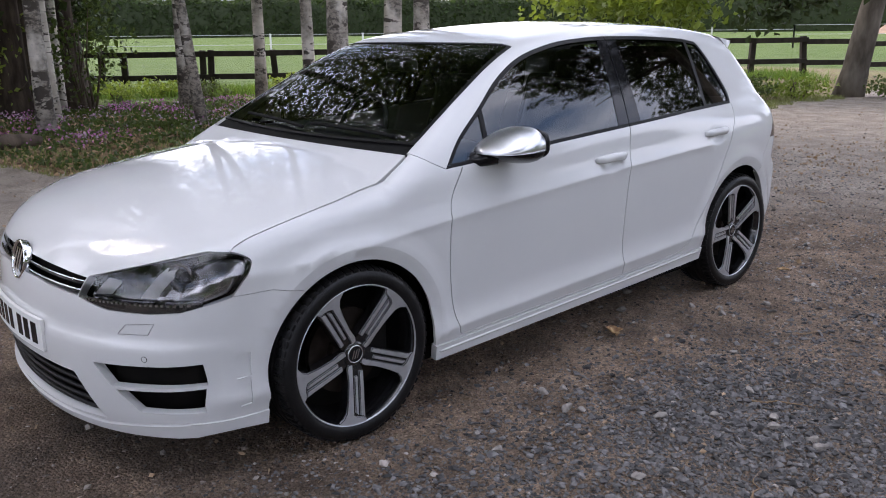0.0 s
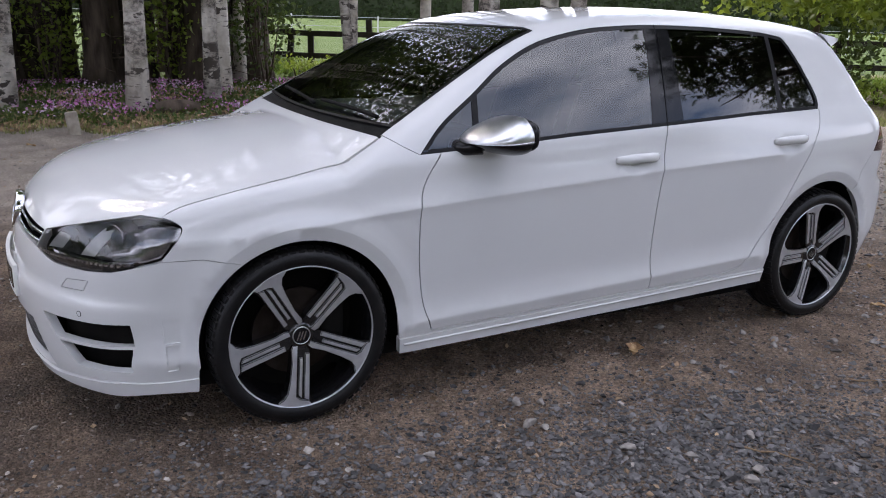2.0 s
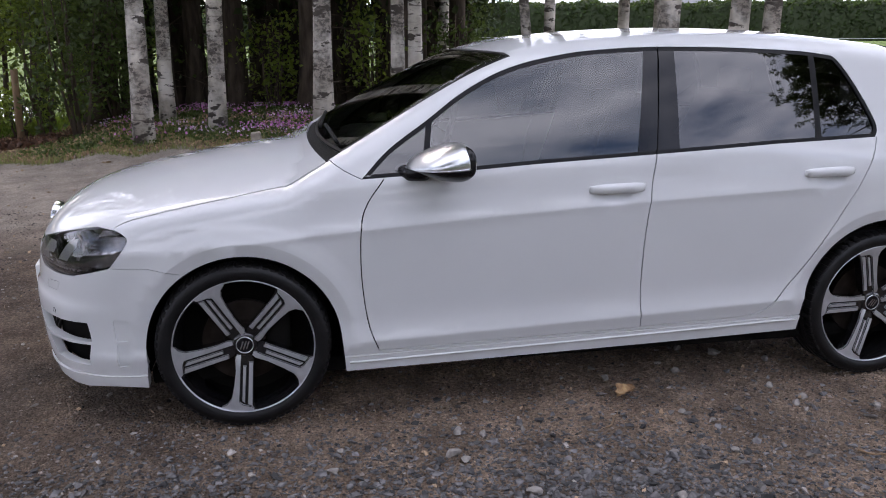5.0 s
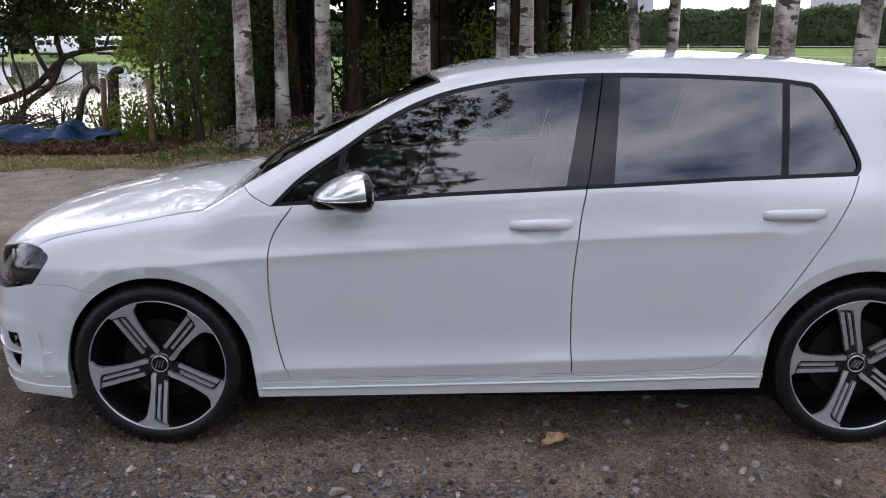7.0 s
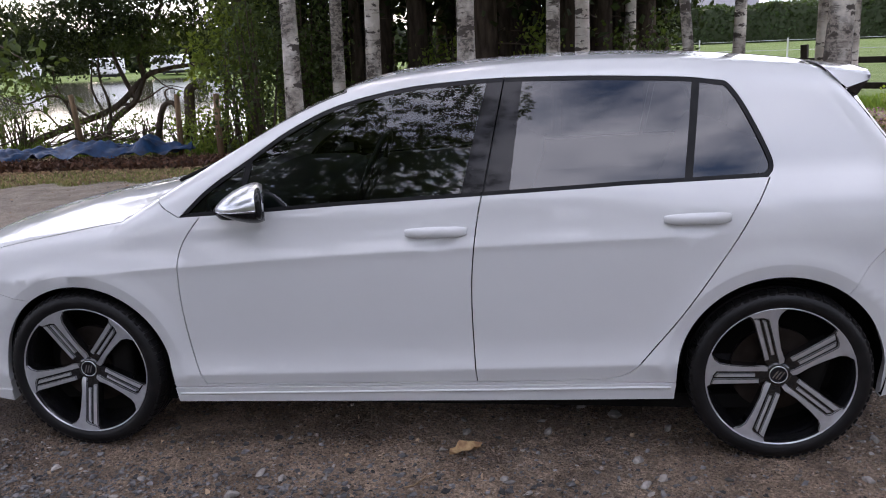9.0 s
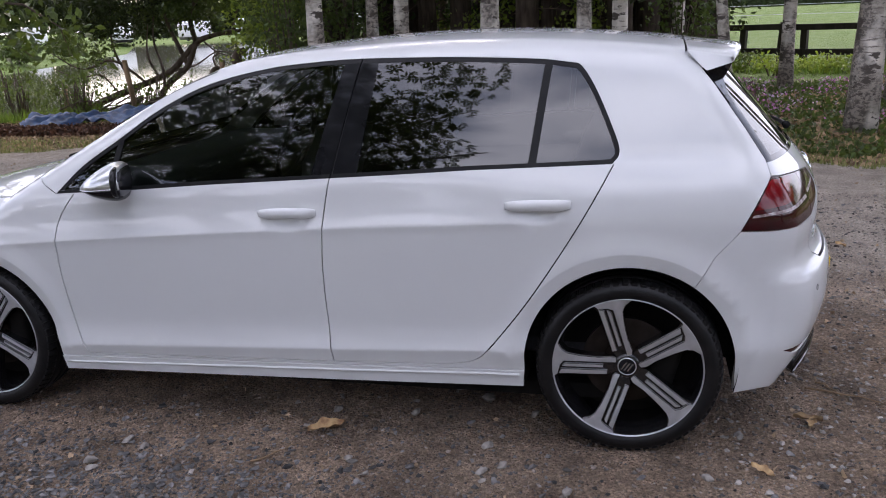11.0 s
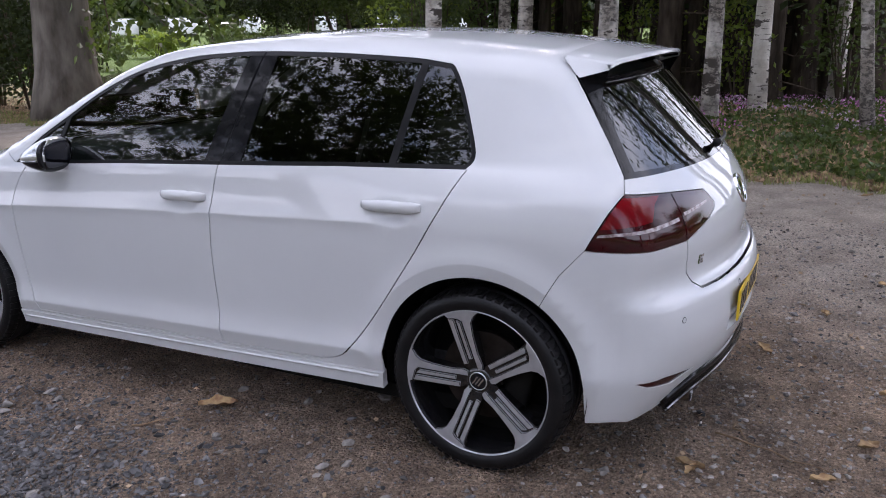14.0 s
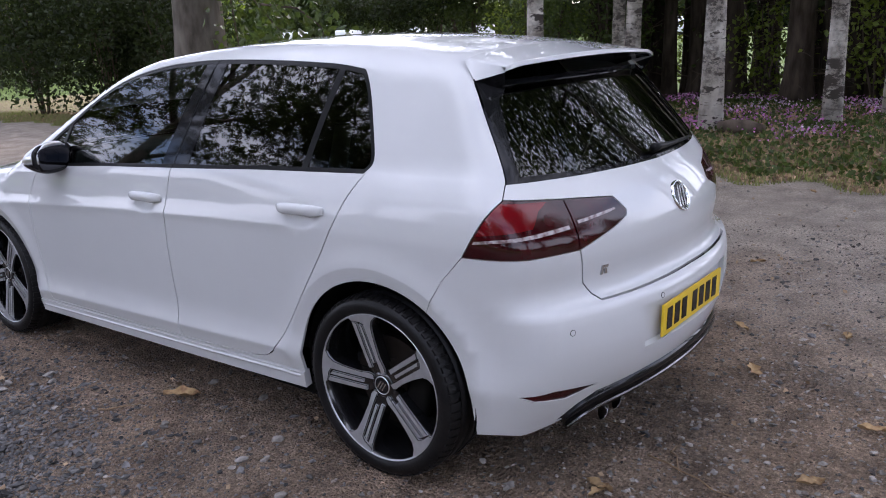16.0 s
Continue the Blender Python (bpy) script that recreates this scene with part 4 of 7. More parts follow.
def split(points, gap=0.02):
    """Straight runs cut into short pieces."""
    p, out = np.asarray(points, float), []
    for a, b in zip(p[:-1], p[1:]):
        k = max(1, int(np.linalg.norm(b - a) / gap))
        out += [a + (b - a) * i / k for i in range(k)]
    return np.array(out + [p[-1]])


def loop(*pieces):
    out = np.vstack(pieces)
    keep = np.ones(len(out), bool)
    keep[1:] = np.linalg.norm(np.diff(out, axis=0), axis=1) > 1e-5
    return out[keep]


def strip(line, w):
    """The outline of a narrow band along a line."""
    p = np.asarray(line, float)
    t = np.gradient(p, axis=0)
    t /= np.linalg.norm(t, axis=1)[:, None] + 1e-12
    o = np.stack([-t[:, 1], t[:, 0]], 1) * w / 2
    return np.vstack([p + o, (p - o)[::-1]])


def shrink(poly, w):
    """A closed outline moved inwards by w."""
    p = np.asarray(poly, float)
    if np.sum(p[:, 0] * np.roll(p[:, 1], -1) - p[:, 1] * np.roll(p[:, 0], -1)) < 0:
        p = p[::-1]
    t = np.roll(p, -1, 0) - np.roll(p, 1, 0)
    t /= np.linalg.norm(t, axis=1)[:, None] + 1e-12
    return p + np.stack([-t[:, 1], t[:, 0]], 1) * w


def within(p, poly):
    x, y = p[:, 0], p[:, 1]
    inside = np.zeros(len(p), bool)
    a, b = poly, np.roll(poly, -1, 0)
    for (x0, y0), (x1, y1) in zip(a, b):
        if y0 != y1:
            inside ^= ((y0 > y) != (y1 > y)) & (x < (x1 - x0) * (y - y0) / (y1 - y0) + x0)
    return inside


def cut(domain, shapes, gap, place):
    """Cuts a domain into regions: the first shape that holds a triangle takes it. Gives region -> places, normals, triangles."""
    polys = [np.asarray(domain)] + [split(np.vstack([s, s[:1]]), gap)[:-1] for _, s in shapes if s is not None]
    verts, edges = [], []
    for p in polys:
        k = len(verts)
        verts += list(p)
        edges += [(k + i, k + (i + 1) % len(p)) for i in range(len(p))]
    lo, hi = np.min(domain, 0), np.max(domain, 0)
    gx, gy = np.meshgrid(np.arange(lo[0], hi[0], gap), np.arange(lo[1], hi[1], gap))
    grid = np.stack([gx.ravel(), gy.ravel()], 1)
    grid = grid[within(grid, np.asarray(domain))]
    v = np.array(verts)
    for i in range(0, len(v), 200):
        grid = grid[(np.linalg.norm(grid[:, None] - v[None, i:i + 200], axis=2) > 0.45 * gap).all(1)]
    allv = [Vector(q) for q in v] + [Vector(q) for q in grid]
    out_v, _, out_f, *_ = delaunay_2d_cdt(allv, edges, [], 0, 1e-6)
    v = np.array([tuple(q) for q in out_v])
    f = np.array([q for q in out_f if len(q) == 3])
    mid = v[f].mean(1)
    f, mid = f[within(mid, np.asarray(domain))], mid[within(mid, np.asarray(domain))]
    free = np.ones(len(f), bool)
    p3 = place(v[:, 0], v[:, 1])
    n3 = skin_normal(p3)
    turned = np.einsum("ij,ij->i", np.cross(p3[f[:, 1]] - p3[f[:, 0]], p3[f[:, 2]] - p3[f[:, 0]]), n3[f].mean(1)) < 0
    f[turned] = f[turned][:, ::-1]
    got = {}
    for name, s in shapes:
        if name == "":
            continue
        take = free.copy() if s is None else free & within(mid, np.asarray(s))
        free &= ~take
        if name and take.any():
            got.setdefault(name, []).append(f[take])
    done = {}
    for name, fs in got.items():
        t = np.vstack(fs)
        ids, inv = np.unique(t, return_inverse=True)
        done[name] = (p3[ids], n3[ids], inv.reshape(-1, 3))
    return done


def panel(name, region, mat, parent, label="", inset=0.0, flange=0.014, flip=False):
    """A panel on the skin with turned-in edges; flip mirrors it to the other side of the car."""
    p, n, t = region
    s = np.array([-1.0, 1, 1]) if flip else np.ones(3)
    p, n = (p - n * inset) * s, n * s
    t = t[:, ::-1] if flip else t
    e = {}
    for a, b, c in t.tolist():
        for q in ((a, b), (b, c), (c, a)):
            e[q] = e.get(q, 0) + 1
    rim = [q for q in e if (q[1], q[0]) not in e]
    ids = sorted({i for q in rim for i in q})
    low = {i: len(p) + k for k, i in enumerate(ids)}
    verts = np.vstack([p, p[ids] - n[ids] * flange]) if flange else p
    faces = t.tolist()
    normals = [n[i] for q in faces for i in q]
    if flange:
        for a, b in rim:
            faces.append((b, a, low[a], low[b]))
            w = np.cross(p[a] - p[b], -n[a])
            w /= np.linalg.norm(w) + 1e-12
            normals += [w] * 4
    me = bpy.data.meshes.new(name)
    me.from_pydata(verts.tolist(), [], faces)
    me.update()
    ob = placed(name, me, mat, parent, label)
    me.normals_split_custom_set([tuple(w) for w in normals])
    return ob


# ---- the lines of the car ----
ARCH_F, ARCH_R = (0.005, 0.308, 0.354), (2.632, 0.328, 0.358)


def arc(c, a0, a1, n=40):
    a = np.radians(np.linspace(a0, a1, n))
    return np.stack([c[0] + c[2] * np.cos(a), c[1] + c[2] * np.sin(a)], 1)


def on_side(p):
    p = np.asarray(p, float)
    return from_side(p[:, 0], p[:, 1])


def on_front(p):
    p = np.asarray(p, float)
    q = np.stack([p[:, 0], np.full(len(p), 0.0), p[:, 1]], 1)
    return meet(q, np.tile((0, -1.0, 0), (len(q), 1)), 0.0, 1.2)


def on_rear(p):
    p = np.asarray(p, float)
    q = np.stack([p[:, 0], np.full(len(p), 2.6), p[:, 1]], 1)
    return meet(q, np.tile((0, 1.0, 0), (len(q), 1)), 0.0, 1.2)


U = 0.8


def front2(p):
    return np.stack([U * np.arctan2(p[:, 0], 0.1 - p[:, 1]), p[:, 2]], 1)


def rear2(p):
    return np.stack([U * np.arctan2(p[:, 0], p[:, 1] - 2.6), p[:, 2]], 1)


def both(half):
    """A half outline from the middle line round to the middle line again, and its mirror image, as one loop."""
    return loop(half, (half * [-1, 1])[::-1])


def mirrored(shape):
    return (np.asarray(shape) * [-1, 1])[::-1]


bumper_seam = split([(-0.205, 0.602), (-0.32, 0.628), (-0.452, 0.630)])
lamp_back = spline([(-0.452, 0.630), (-0.415, 0.675), (-0.380, 0.728), (-0.400, 0.752), (-0.432, 0.764)], 6)
seam_angle = math.degrees(math.atan2(0.602 - ARCH_F[1], -0.205 - ARCH_F[0]))
ARCH_FRONT_HALF = loop(split([(-0.352, 0.171), (-0.350, 0.25)]), arc(ARCH_F, 180 + 8, seam_angle, 20))
lip = on_front(split([(0.755, 0.768), (0.62, 0.7255), (0.462, 0.680), (0.3, 0.687), (0.15, 0.690), (0.0, 0.691)]))
lip = np.vstack([on_side(lamp_back[-1:]), lip])
gap_y = np.linspace(-0.432, 0.335, 40)
gap_x = curve(gap_y, [(-0.45, 0.797), (-0.3, 0.795), (-0.05, 0.787), (0.15, 0.760), (0.29, 0.750), (0.335, 0.742)])
pillar_y = np.linspace(0.35, 1.07, 36)
roof_y = np.linspace(1.09, 2.80, 70)
edge_y = np.concatenate([gap_y, pillar_y, roof_y])
edge_x = np.concatenate([gap_x, 0.742 - (pillar_y - 0.337) * 0.218, curve(roof_y, [(1.08, 0.580), (1.3, 0.568), (2.2, 0.560), (2.80, 0.520)])])
edge = from_top(edge_x, edge_y)
hatch_side = split([(2.815, 1.372), (2.862, 1.310), (2.90, 1.262), (3.000, 1.118), (3.062, 1.022), (3.076, 0.975)])
lamp_side = split([(3.076, 0.975), (3.045, 0.925), (2.983, 0.809)])
quarter_seam = split([(2.983, 0.809), (2.908, 0.724), (2.846, 0.6145)])
rear_seam_angle = math.degrees(math.atan2(0.6145 - ARCH_R[1], 2.846 - ARCH_R[0]))

SIDE = loop(arc(ARCH_F, seam_angle, 5, 60), split([(0.366, 0.26), (0.372, 0.188)]), split([(0.372, 0.188), (2.268, 0.226)]), split([(2.268, 0.24), (2.274, 0.30)]), arc(ARCH_R, 180, rear_seam_angle, 60),
            quarter_seam[::-1], lamp_side[::-1], hatch_side[::-1], edge[::-1][:, 1:], lamp_back[::-1], bumper_seam[::-1])
WINDOW = loop(spline([(0.447, 0.921), (0.553, 1.022), (0.70, 1.119), (0.862, 1.226), (1.05, 1.309), (1.284, 1.359), (1.495, 1.378), (1.67, 1.384), (1.92, 1.382), (2.113, 1.375), (2.31, 1.364), (2.42, 1.350)], 5),
              spline([(2.42, 1.350), (2.458, 1.337), (2.513, 1.256), (2.58, 1.11), (2.592, 1.055), (2.570, 1.024)], 5), split([(2.57, 1.024), (2.095, 1.010), (1.596, 0.985), (1.10, 0.959), (0.80, 0.939), (0.447, 0.921)], 0.05)[:-1])
INNER = shrink(WINDOW, 0.0145)


def clip(poly, a, b):
    """Keeps what of an outline lies on the left of the line from a to b."""
    a, b = np.array(a), np.array(b)
    side = lambda q: (b[0] - a[0]) * (q[1] - a[1]) - (b[1] - a[1]) * (q[0] - a[0])
    out = []
    for p, q in zip(poly, np.roll(poly, -1, 0)):
        s, t = side(p), side(q)
        if s >= 0:
            out.append(p)
        if (s >= 0) != (t >= 0):
            out.append(p + (q - p) * s / (s - t))
    return np.array(out)


quarter_light = clip(INNER, (0.664, 0.90), (0.706, 1.15))
door_glass_front = clip(clip(INNER, (0.728, 1.15), (0.686, 0.90)), (1.508, 0.97), (1.603, 1.38))
door_glass_rear = clip(clip(INNER, (1.731, 1.38), (1.683, 0.98)), (2.287, 1.0), (2.335, 1.37))
fixed_glass = clip(INNER, (2.362, 1.37), (2.314, 1.0))
b_pillar_front = clip(clip(INNER, (1.603, 1.38), (1.508, 0.97)), (1.5835, 0.96), (1.6625, 1.39))
b_pillar_rear = clip(clip(INNER, (1.6685, 1.39), (1.5895, 0.96)), (1.683, 0.98), (1.731, 1.38))
door_front_gap = spline([(0.529, 0.921), (0.463, 0.829), (0.439, 0.742), (0.437, 0.564), (0.459, 0.381), (0.497, 0.266)], 8)
door_mid_gap = loop(split([(1.666, 1.386), (1.587, 0.983)]), spline([(1.587, 0.983), (1.566, 0.868), (1.548, 0.699), (1.544, 0.547), (1.548, 0.391), (1.555, 0.283)], 8)[1:])
door_rear_gap = spline([(2.575, 1.024), (2.486, 0.865), (2.399, 0.721), (2.272, 0.529), (2.150, 0.372), (2.09, 0.322), (2.01, 0.302)], 8)
door_low_gap = split([(0.497, 0.266), (1.555, 0.288), (2.01, 0.302)], 0.04)
sill_line = split([(0.36, 0.250), (2.30, 0.292)], 0.04)
door_front = loop(door_front_gap, split([(0.497, 0.266), (1.555, 0.286)], 0.05), door_mid_gap[::-1], np.array([(1.60, 0.98), (0.80, 0.939)]))
door_rear = loop(door_mid_gap[20:], split([(1.555, 0.286), (2.01, 0.302)], 0.05), door_rear_gap[::-1], np.array([(2.1, 1.01), (1.6, 0.985)]))
sill = np.array([(0.3, 0.1), (2.4, 0.1), (2.4, 0.2915), (2.30, 0.2892), (0.3, 0.2487)])
G = 0.0045
crease_up = np.array([(y, float(crease_height(y))) for y in np.linspace(0.0, 2.55, 90)])
crease_low = np.array([(y, float(sill_crease(y))) for y in np.linspace(0.44, 2.2, 70)])
ring = lambda c, ry, rz: np.stack([c[0] + ry * np.cos(np.linspace(0, 2 * np.pi, 24, endpoint=False)), c[1] + rz * np.sin(np.linspace(0, 2 * np.pi, 24, endpoint=False))], 1)
bowls = [("", ring(c, 0.066 * q, 0.034 * q)) for c in HANDLES for q in (1.3, 1.1, 0.9, 0.65)]
flares = [("", strip(arc((c[0], c[1], c[2] + d), 18, 162, 60), 0.004)) for c in ARCHES for d in (0.0, 0.03)]
side_parts = cut(SIDE, bowls + flares + [("", strip(crease_up, 0.007)), ("", strip(crease_up, 0.020)), ("", strip(crease_low, 0.008)), ("", strip(crease_low, 0.024)), ("quarter_light", quarter_light), ("door_glass_front", door_glass_front), ("door_glass_rear", door_glass_rear), ("fixed_glass", fixed_glass),
                        ("b_pillar", b_pillar_front), ("b_pillar", b_pillar_rear), (None, strip(door_mid_gap, G)), ("window_trim", WINDOW),
                        (None, strip(door_front_gap, G)), (None, strip(door_rear_gap, G)), (None, strip(door_low_gap, 0.0035)), (None, strip(sill_line, 0.0035)),
                        (None, strip(edge[:40, 1:], 0.005)), (None, strip(hatch_side, 0.005)), (None, strip(quarter_seam, 0.004)), (None, strip(bumper_seam, 0.004)), (None, strip(lamp_back, 0.004)), (None, strip(lamp_side, 0.004)), (None, strip(split([(0.447, 0.922), (0.39, 0.95), (0.335, 0.985)]), 0.003)), ("door_front", door_front), ("door_rear", door_rear), ("sill", sill),
                        ("front_wing", np.array([(-0.6, 0.1), (0.53, 0.1), (0.53, 0.92), (0.447, 0.922), (0.39, 0.95), (0.33, 0.99), (-0.6, 1.0)])), ("body_side", None)], 0.03, from_side)

# the nose
bottom_front = on_front(split([(0.0, 0.158), (0.3, 0.160), (0.6, 0.166), (0.76, 0.171)]))
half = np.vstack([bottom_front, on_side(ARCH_FRONT_HALF), on_side(bumper_seam), on_side(lamp_back), lip[1:]])
NOSE = both(front2(half))
head_lamp = loop(front2(on_side(lamp_back)), front2(on_front(split([(0.755, 0.768), (0.62, 0.7255), (0.462, 0.680)]))), front2(on_front(split([(0.462, 0.680), (0.436, 0.612), (0.55, 0.588), (0.68, 0.587), (0.76, 0.594)]))))
grille = front2(on_front(np.vstack([split([(-0.43, 0.614), (-0.15, 0.628), (0.15, 0.628), (0.43, 0.614)]), split([(0.452, 0.674), (0.3, 0.682), (0.15, 0.685), (-0.15, 0.685), (-0.3, 0.682), (-0.452, 0.674)])])))
low_grille = front2(on_front(np.vstack([split([(-0.50, 0.208), (-0.2, 0.196), (0.2, 0.196), (0.50, 0.208)]), split([(0.405, 0.358), (0.2, 0.362), (-0.2, 0.362), (-0.405, 0.358)])])))
intake_up = front2(on_front(split([(0.505, 0.412), (0.798, 0.424), (0.800, 0.350), (0.562, 0.338), (0.505, 0.412)])))[:-1]
intake_low = front2(on_front(split([(0.574, 0.328), (0.798, 0.340), (0.796, 0.260), (0.640, 0.256), (0.574, 0.328)])))[:-1]
splitter_line = front2(np.vstack([on_front(split([(-0.76, 0.222), (-0.6, 0.205), (-0.5, 0.192), (0.0, 0.180), (0.5, 0.192), (0.6, 0.205), (0.76, 0.222)]))]))
splitter = loop(splitter_line, np.array([(1.2, 0.216), (1.2, 0.1), (-1.2, 0.1), (-1.2, 0.216)]))
washer = front2(on_front(split([(0.592, 0.515), (0.618, 0.547), (0.700, 0.556), (0.684, 0.520), (0.592, 0.515)])))
vent_up = front2(on_side(split([(-0.455, 0.435), (-0.405, 0.437), (-0.408, 0.358), (-0.452, 0.354), (-0.455, 0.435)])))[:-1]
vent_low = front2(on_side(split([(-0.450, 0.345), (-0.410, 0.349), (-0.412, 0.262), (-0.448, 0.258), (-0.450, 0.345)])))[:-1]
lamp_rim = np.vstack([head_lamp, head_lamp[:1]])
nose_shapes = []
for flip in (False, True):
    f = mirrored if flip else (lambda s: s)
    nose_shapes += [(None, strip(f(lamp_rim), 0.004)), ("lamp" + "_far" * flip, f(head_lamp)), (None, f(intake_up)), (None, f(intake_low)), (None, strip(f(washer), 0.0022)), ("vent_up" + "_far" * flip, f(vent_up)), ("vent_low" + "_far" * flip, f(vent_low))]
nose_parts = cut(NOSE, nose_shapes + [(None, grille), (None, low_grille), (None, strip(splitter_line, 0.004)), ("splitter", splitter), ("front_bumper", None)], 0.03,
                 lambda u, z: from_axle(u / U, z, 0.1, -1))

# bonnet, screen and roof
bonnet_back = np.array([(x, 0.278 + 0.085 * x * x) for x in np.linspace(0, 0.77, 16)])
glass_foot = np.array([(x, 0.318 + 0.12 * x * x) for x in np.linspace(0, 0.80, 16)])
glass_top = np.array([(x, 1.005 + 0.17 * x * x) for x in np.linspace(0, 0.66, 16)])
half = np.vstack([lip[::-1][:, :2], edge[1:, :2] - [0.0, 0], split([(0.50, 2.803), (0.3, 2.806), (0.0, 2.808)])])
TOP = both(half)
wide = lambda l: loop((l * [-1, 1])[::-1], l)
glass_area = loop(wide(glass_foot), wide(glass_top)[::-1])
sx = np.array([(0.742 - (y - 0.337) * 0.218 - 0.018, y) for y in np.linspace(0.42, 1.04, 24)])
screen_glass = loop(wide(np.array([(x, 0.330 + 0.12 * x * x) for x in np.linspace(0, 0.70, 14)])), sx, wide(np.array([(x, 0.992 + 0.17 * x * x) for x in np.linspace(0, 0.565, 14)]))[::-1], (sx * [-1, 1])[::-1])
top_parts = cut(TOP, [("screen", screen_glass), ("screen_trim", glass_area), ("cowl", loop(wide(bonnet_back), wide(glass_foot)[::-1])),
                      ("bonnet", np.array([(-0.9, -0.9), (0.9, -0.9), (0.9, 0.35), (0.0, 0.27), (-0.9, 0.35)])), ("roof", None)], 0.03, from_top)

# the tail
bottom_rear = on_rear(split([(0.0, 0.300), (0.44, 0.300), (0.50, 0.292), (0.623, 0.246), (0.72, 0.226)]))
arch_rear_half = loop(split([(2.992, 0.222), (2.990, 0.30)]), arc(ARCH_R, 0, rear_seam_angle, 24))
top_rear = on_rear(split([(0.54, 1.300), (0.3, 1.305), (0.0, 1.310)]))
half = np.vstack([bottom_rear, on_side(arch_rear_half), on_side(quarter_seam[::-1]), on_side(lamp_side[::-1]), on_side(hatch_side[::-1][:-8]), top_rear])
TAIL = both(rear2(half))
lamp_edge = on_side(lamp_side)
tail_lamp = loop(rear2(lamp_edge), rear2(on_rear(split([(0.73, 0.805), (0.567, 0.808), (0.413, 0.856), (0.345, 0.880), (0.337, 0.893), (0.368, 0.938), (0.50, 0.952), (0.70, 0.970)]))))
lamp_gap = rear2(on_rear(split([(0.561, 0.954), (0.566, 0.88), (0.567, 0.811)])))
lamp_outer = loop(lamp_gap, np.array([(1.3, 0.78), (1.3, 0.99)]))
gate_gap = on_rear(split([(0.567, 0.809), (0.549, 0.70), (0.515, 0.646), (0.4, 0.645), (0.0, 0.648)]))
gate_gap = rear2(gate_gap)
gate_gap = np.vstack([gate_gap, (gate_gap * [-1, 1])[::-1][1:]])
rear_glass = rear2(on_rear(np.vstack([split([(-0.648, 1.030), (-0.4, 1.024), (0.0, 1.022), (0.4, 1.024), (0.648, 1.030)]), split([(0.53, 1.262), (0.50, 1.285), (0.2, 1.292), (-0.2, 1.292), (-0.50, 1.285), (-0.53, 1.262)])])))
rear_surround = rear2(np.vstack([on_rear(split([(-0.60, 1.012), (0.0, 1.006), (0.60, 1.012)])), ]))
rear_surround = np.vstack([rear_surround, [(1.3, 1.022), (1.3, 1.5), (-1.3, 1.5), (-1.3, 1.022)]])
reflector = rear2(on_rear(split([(0.770, 0.381), (0.692, 0.390), (0.522, 0.372), (0.636, 0.347), (0.735, 0.362), (0.770, 0.381)])))[:-1]
skirt = [(-0.627, 0.254), (-0.577, 0.309), (-0.513, 0.340), (-0.40, 0.346), (-0.25, 0.352), (0.0, 0.356), (0.25, 0.352), (0.40, 0.346), (0.513, 0.340), (0.577, 0.309), (0.627, 0.254)]
diffuser = rear2(on_rear(np.vstack([split(skirt), split([(x * 0.93, z - 0.052) for x, z in skirt[::-1][1:-1]])])))
below = rear2(on_rear(np.vstack([split([(x * 0.93, z - 0.052) for x, z in skirt[1:-1]]), [(0.50, 0.12), (-0.50, 0.12)]])))
plate_bay = rear2(on_rear(split([(-0.34, 0.445), (0.34, 0.445), (0.36, 0.590), (-0.36, 0.590), (-0.34, 0.445)])))[:-1]
led_outer = rear2(np.vstack([on_side(split([(3.016, 0.852), (3.07, 0.857)])), on_rear(split([(0.70, 0.864), (0.585, 0.874)])), on_rear(split([(0.585, 0.885), (0.70, 0.875)])), on_side(split([(3.07, 0.866), (3.020, 0.860)]))]))
led_inner = rear2(on_rear(split([(0.550, 0.884), (0.42, 0.897), (0.385, 0.902), (0.385, 0.908), (0.42, 0.905), (0.550, 0.894), (0.550, 0.884)])))[:-1]
bright_red = rear2(np.vstack([on_side(split([(3.070, 0.966), (3.045, 0.915), (3.025, 0.876)])), on_rear(split([(0.70, 0.890), (0.66, 0.935), (0.62, 0.957)]))]))
tail_shapes = []
for flip in (False, True):
    f = mirrored if flip else (lambda s: s)
    k = "_far" * flip
    tail_shapes += [("led" + k, f(led_outer)), ("led" + k, f(led_inner)), (None, strip(f(np.vstack([tail_lamp, tail_lamp[:1]])), 0.003)), (None, strip(f(lamp_gap), 0.005))]
    both_in = f(tail_lamp)
    tail_shapes += [("bright" + k, f(bright_red)), ("tail_lamp" + k, both_in), ("reflector" + k, f(reflector))]
gate = loop(gate_gap, np.array([(-0.70, 0.81), (-1.3, 0.9), (-1.3, 1.4), (1.3, 1.4), (1.3, 0.9), (0.70, 0.81)]))
tail_parts = cut(TAIL, [("rear_glass", rear_glass), ("rear_surround", rear_surround)] + tail_shapes + [(None, strip(gate_gap, 0.0042)), ("plate_bay", plate_bay), ("diffuser", diffuser), (None, below), ("tailgate", gate), ("rear_bumper", None)], 0.03,
                 lambda u, z: from_axle(u / U, z, 2.6, 1))

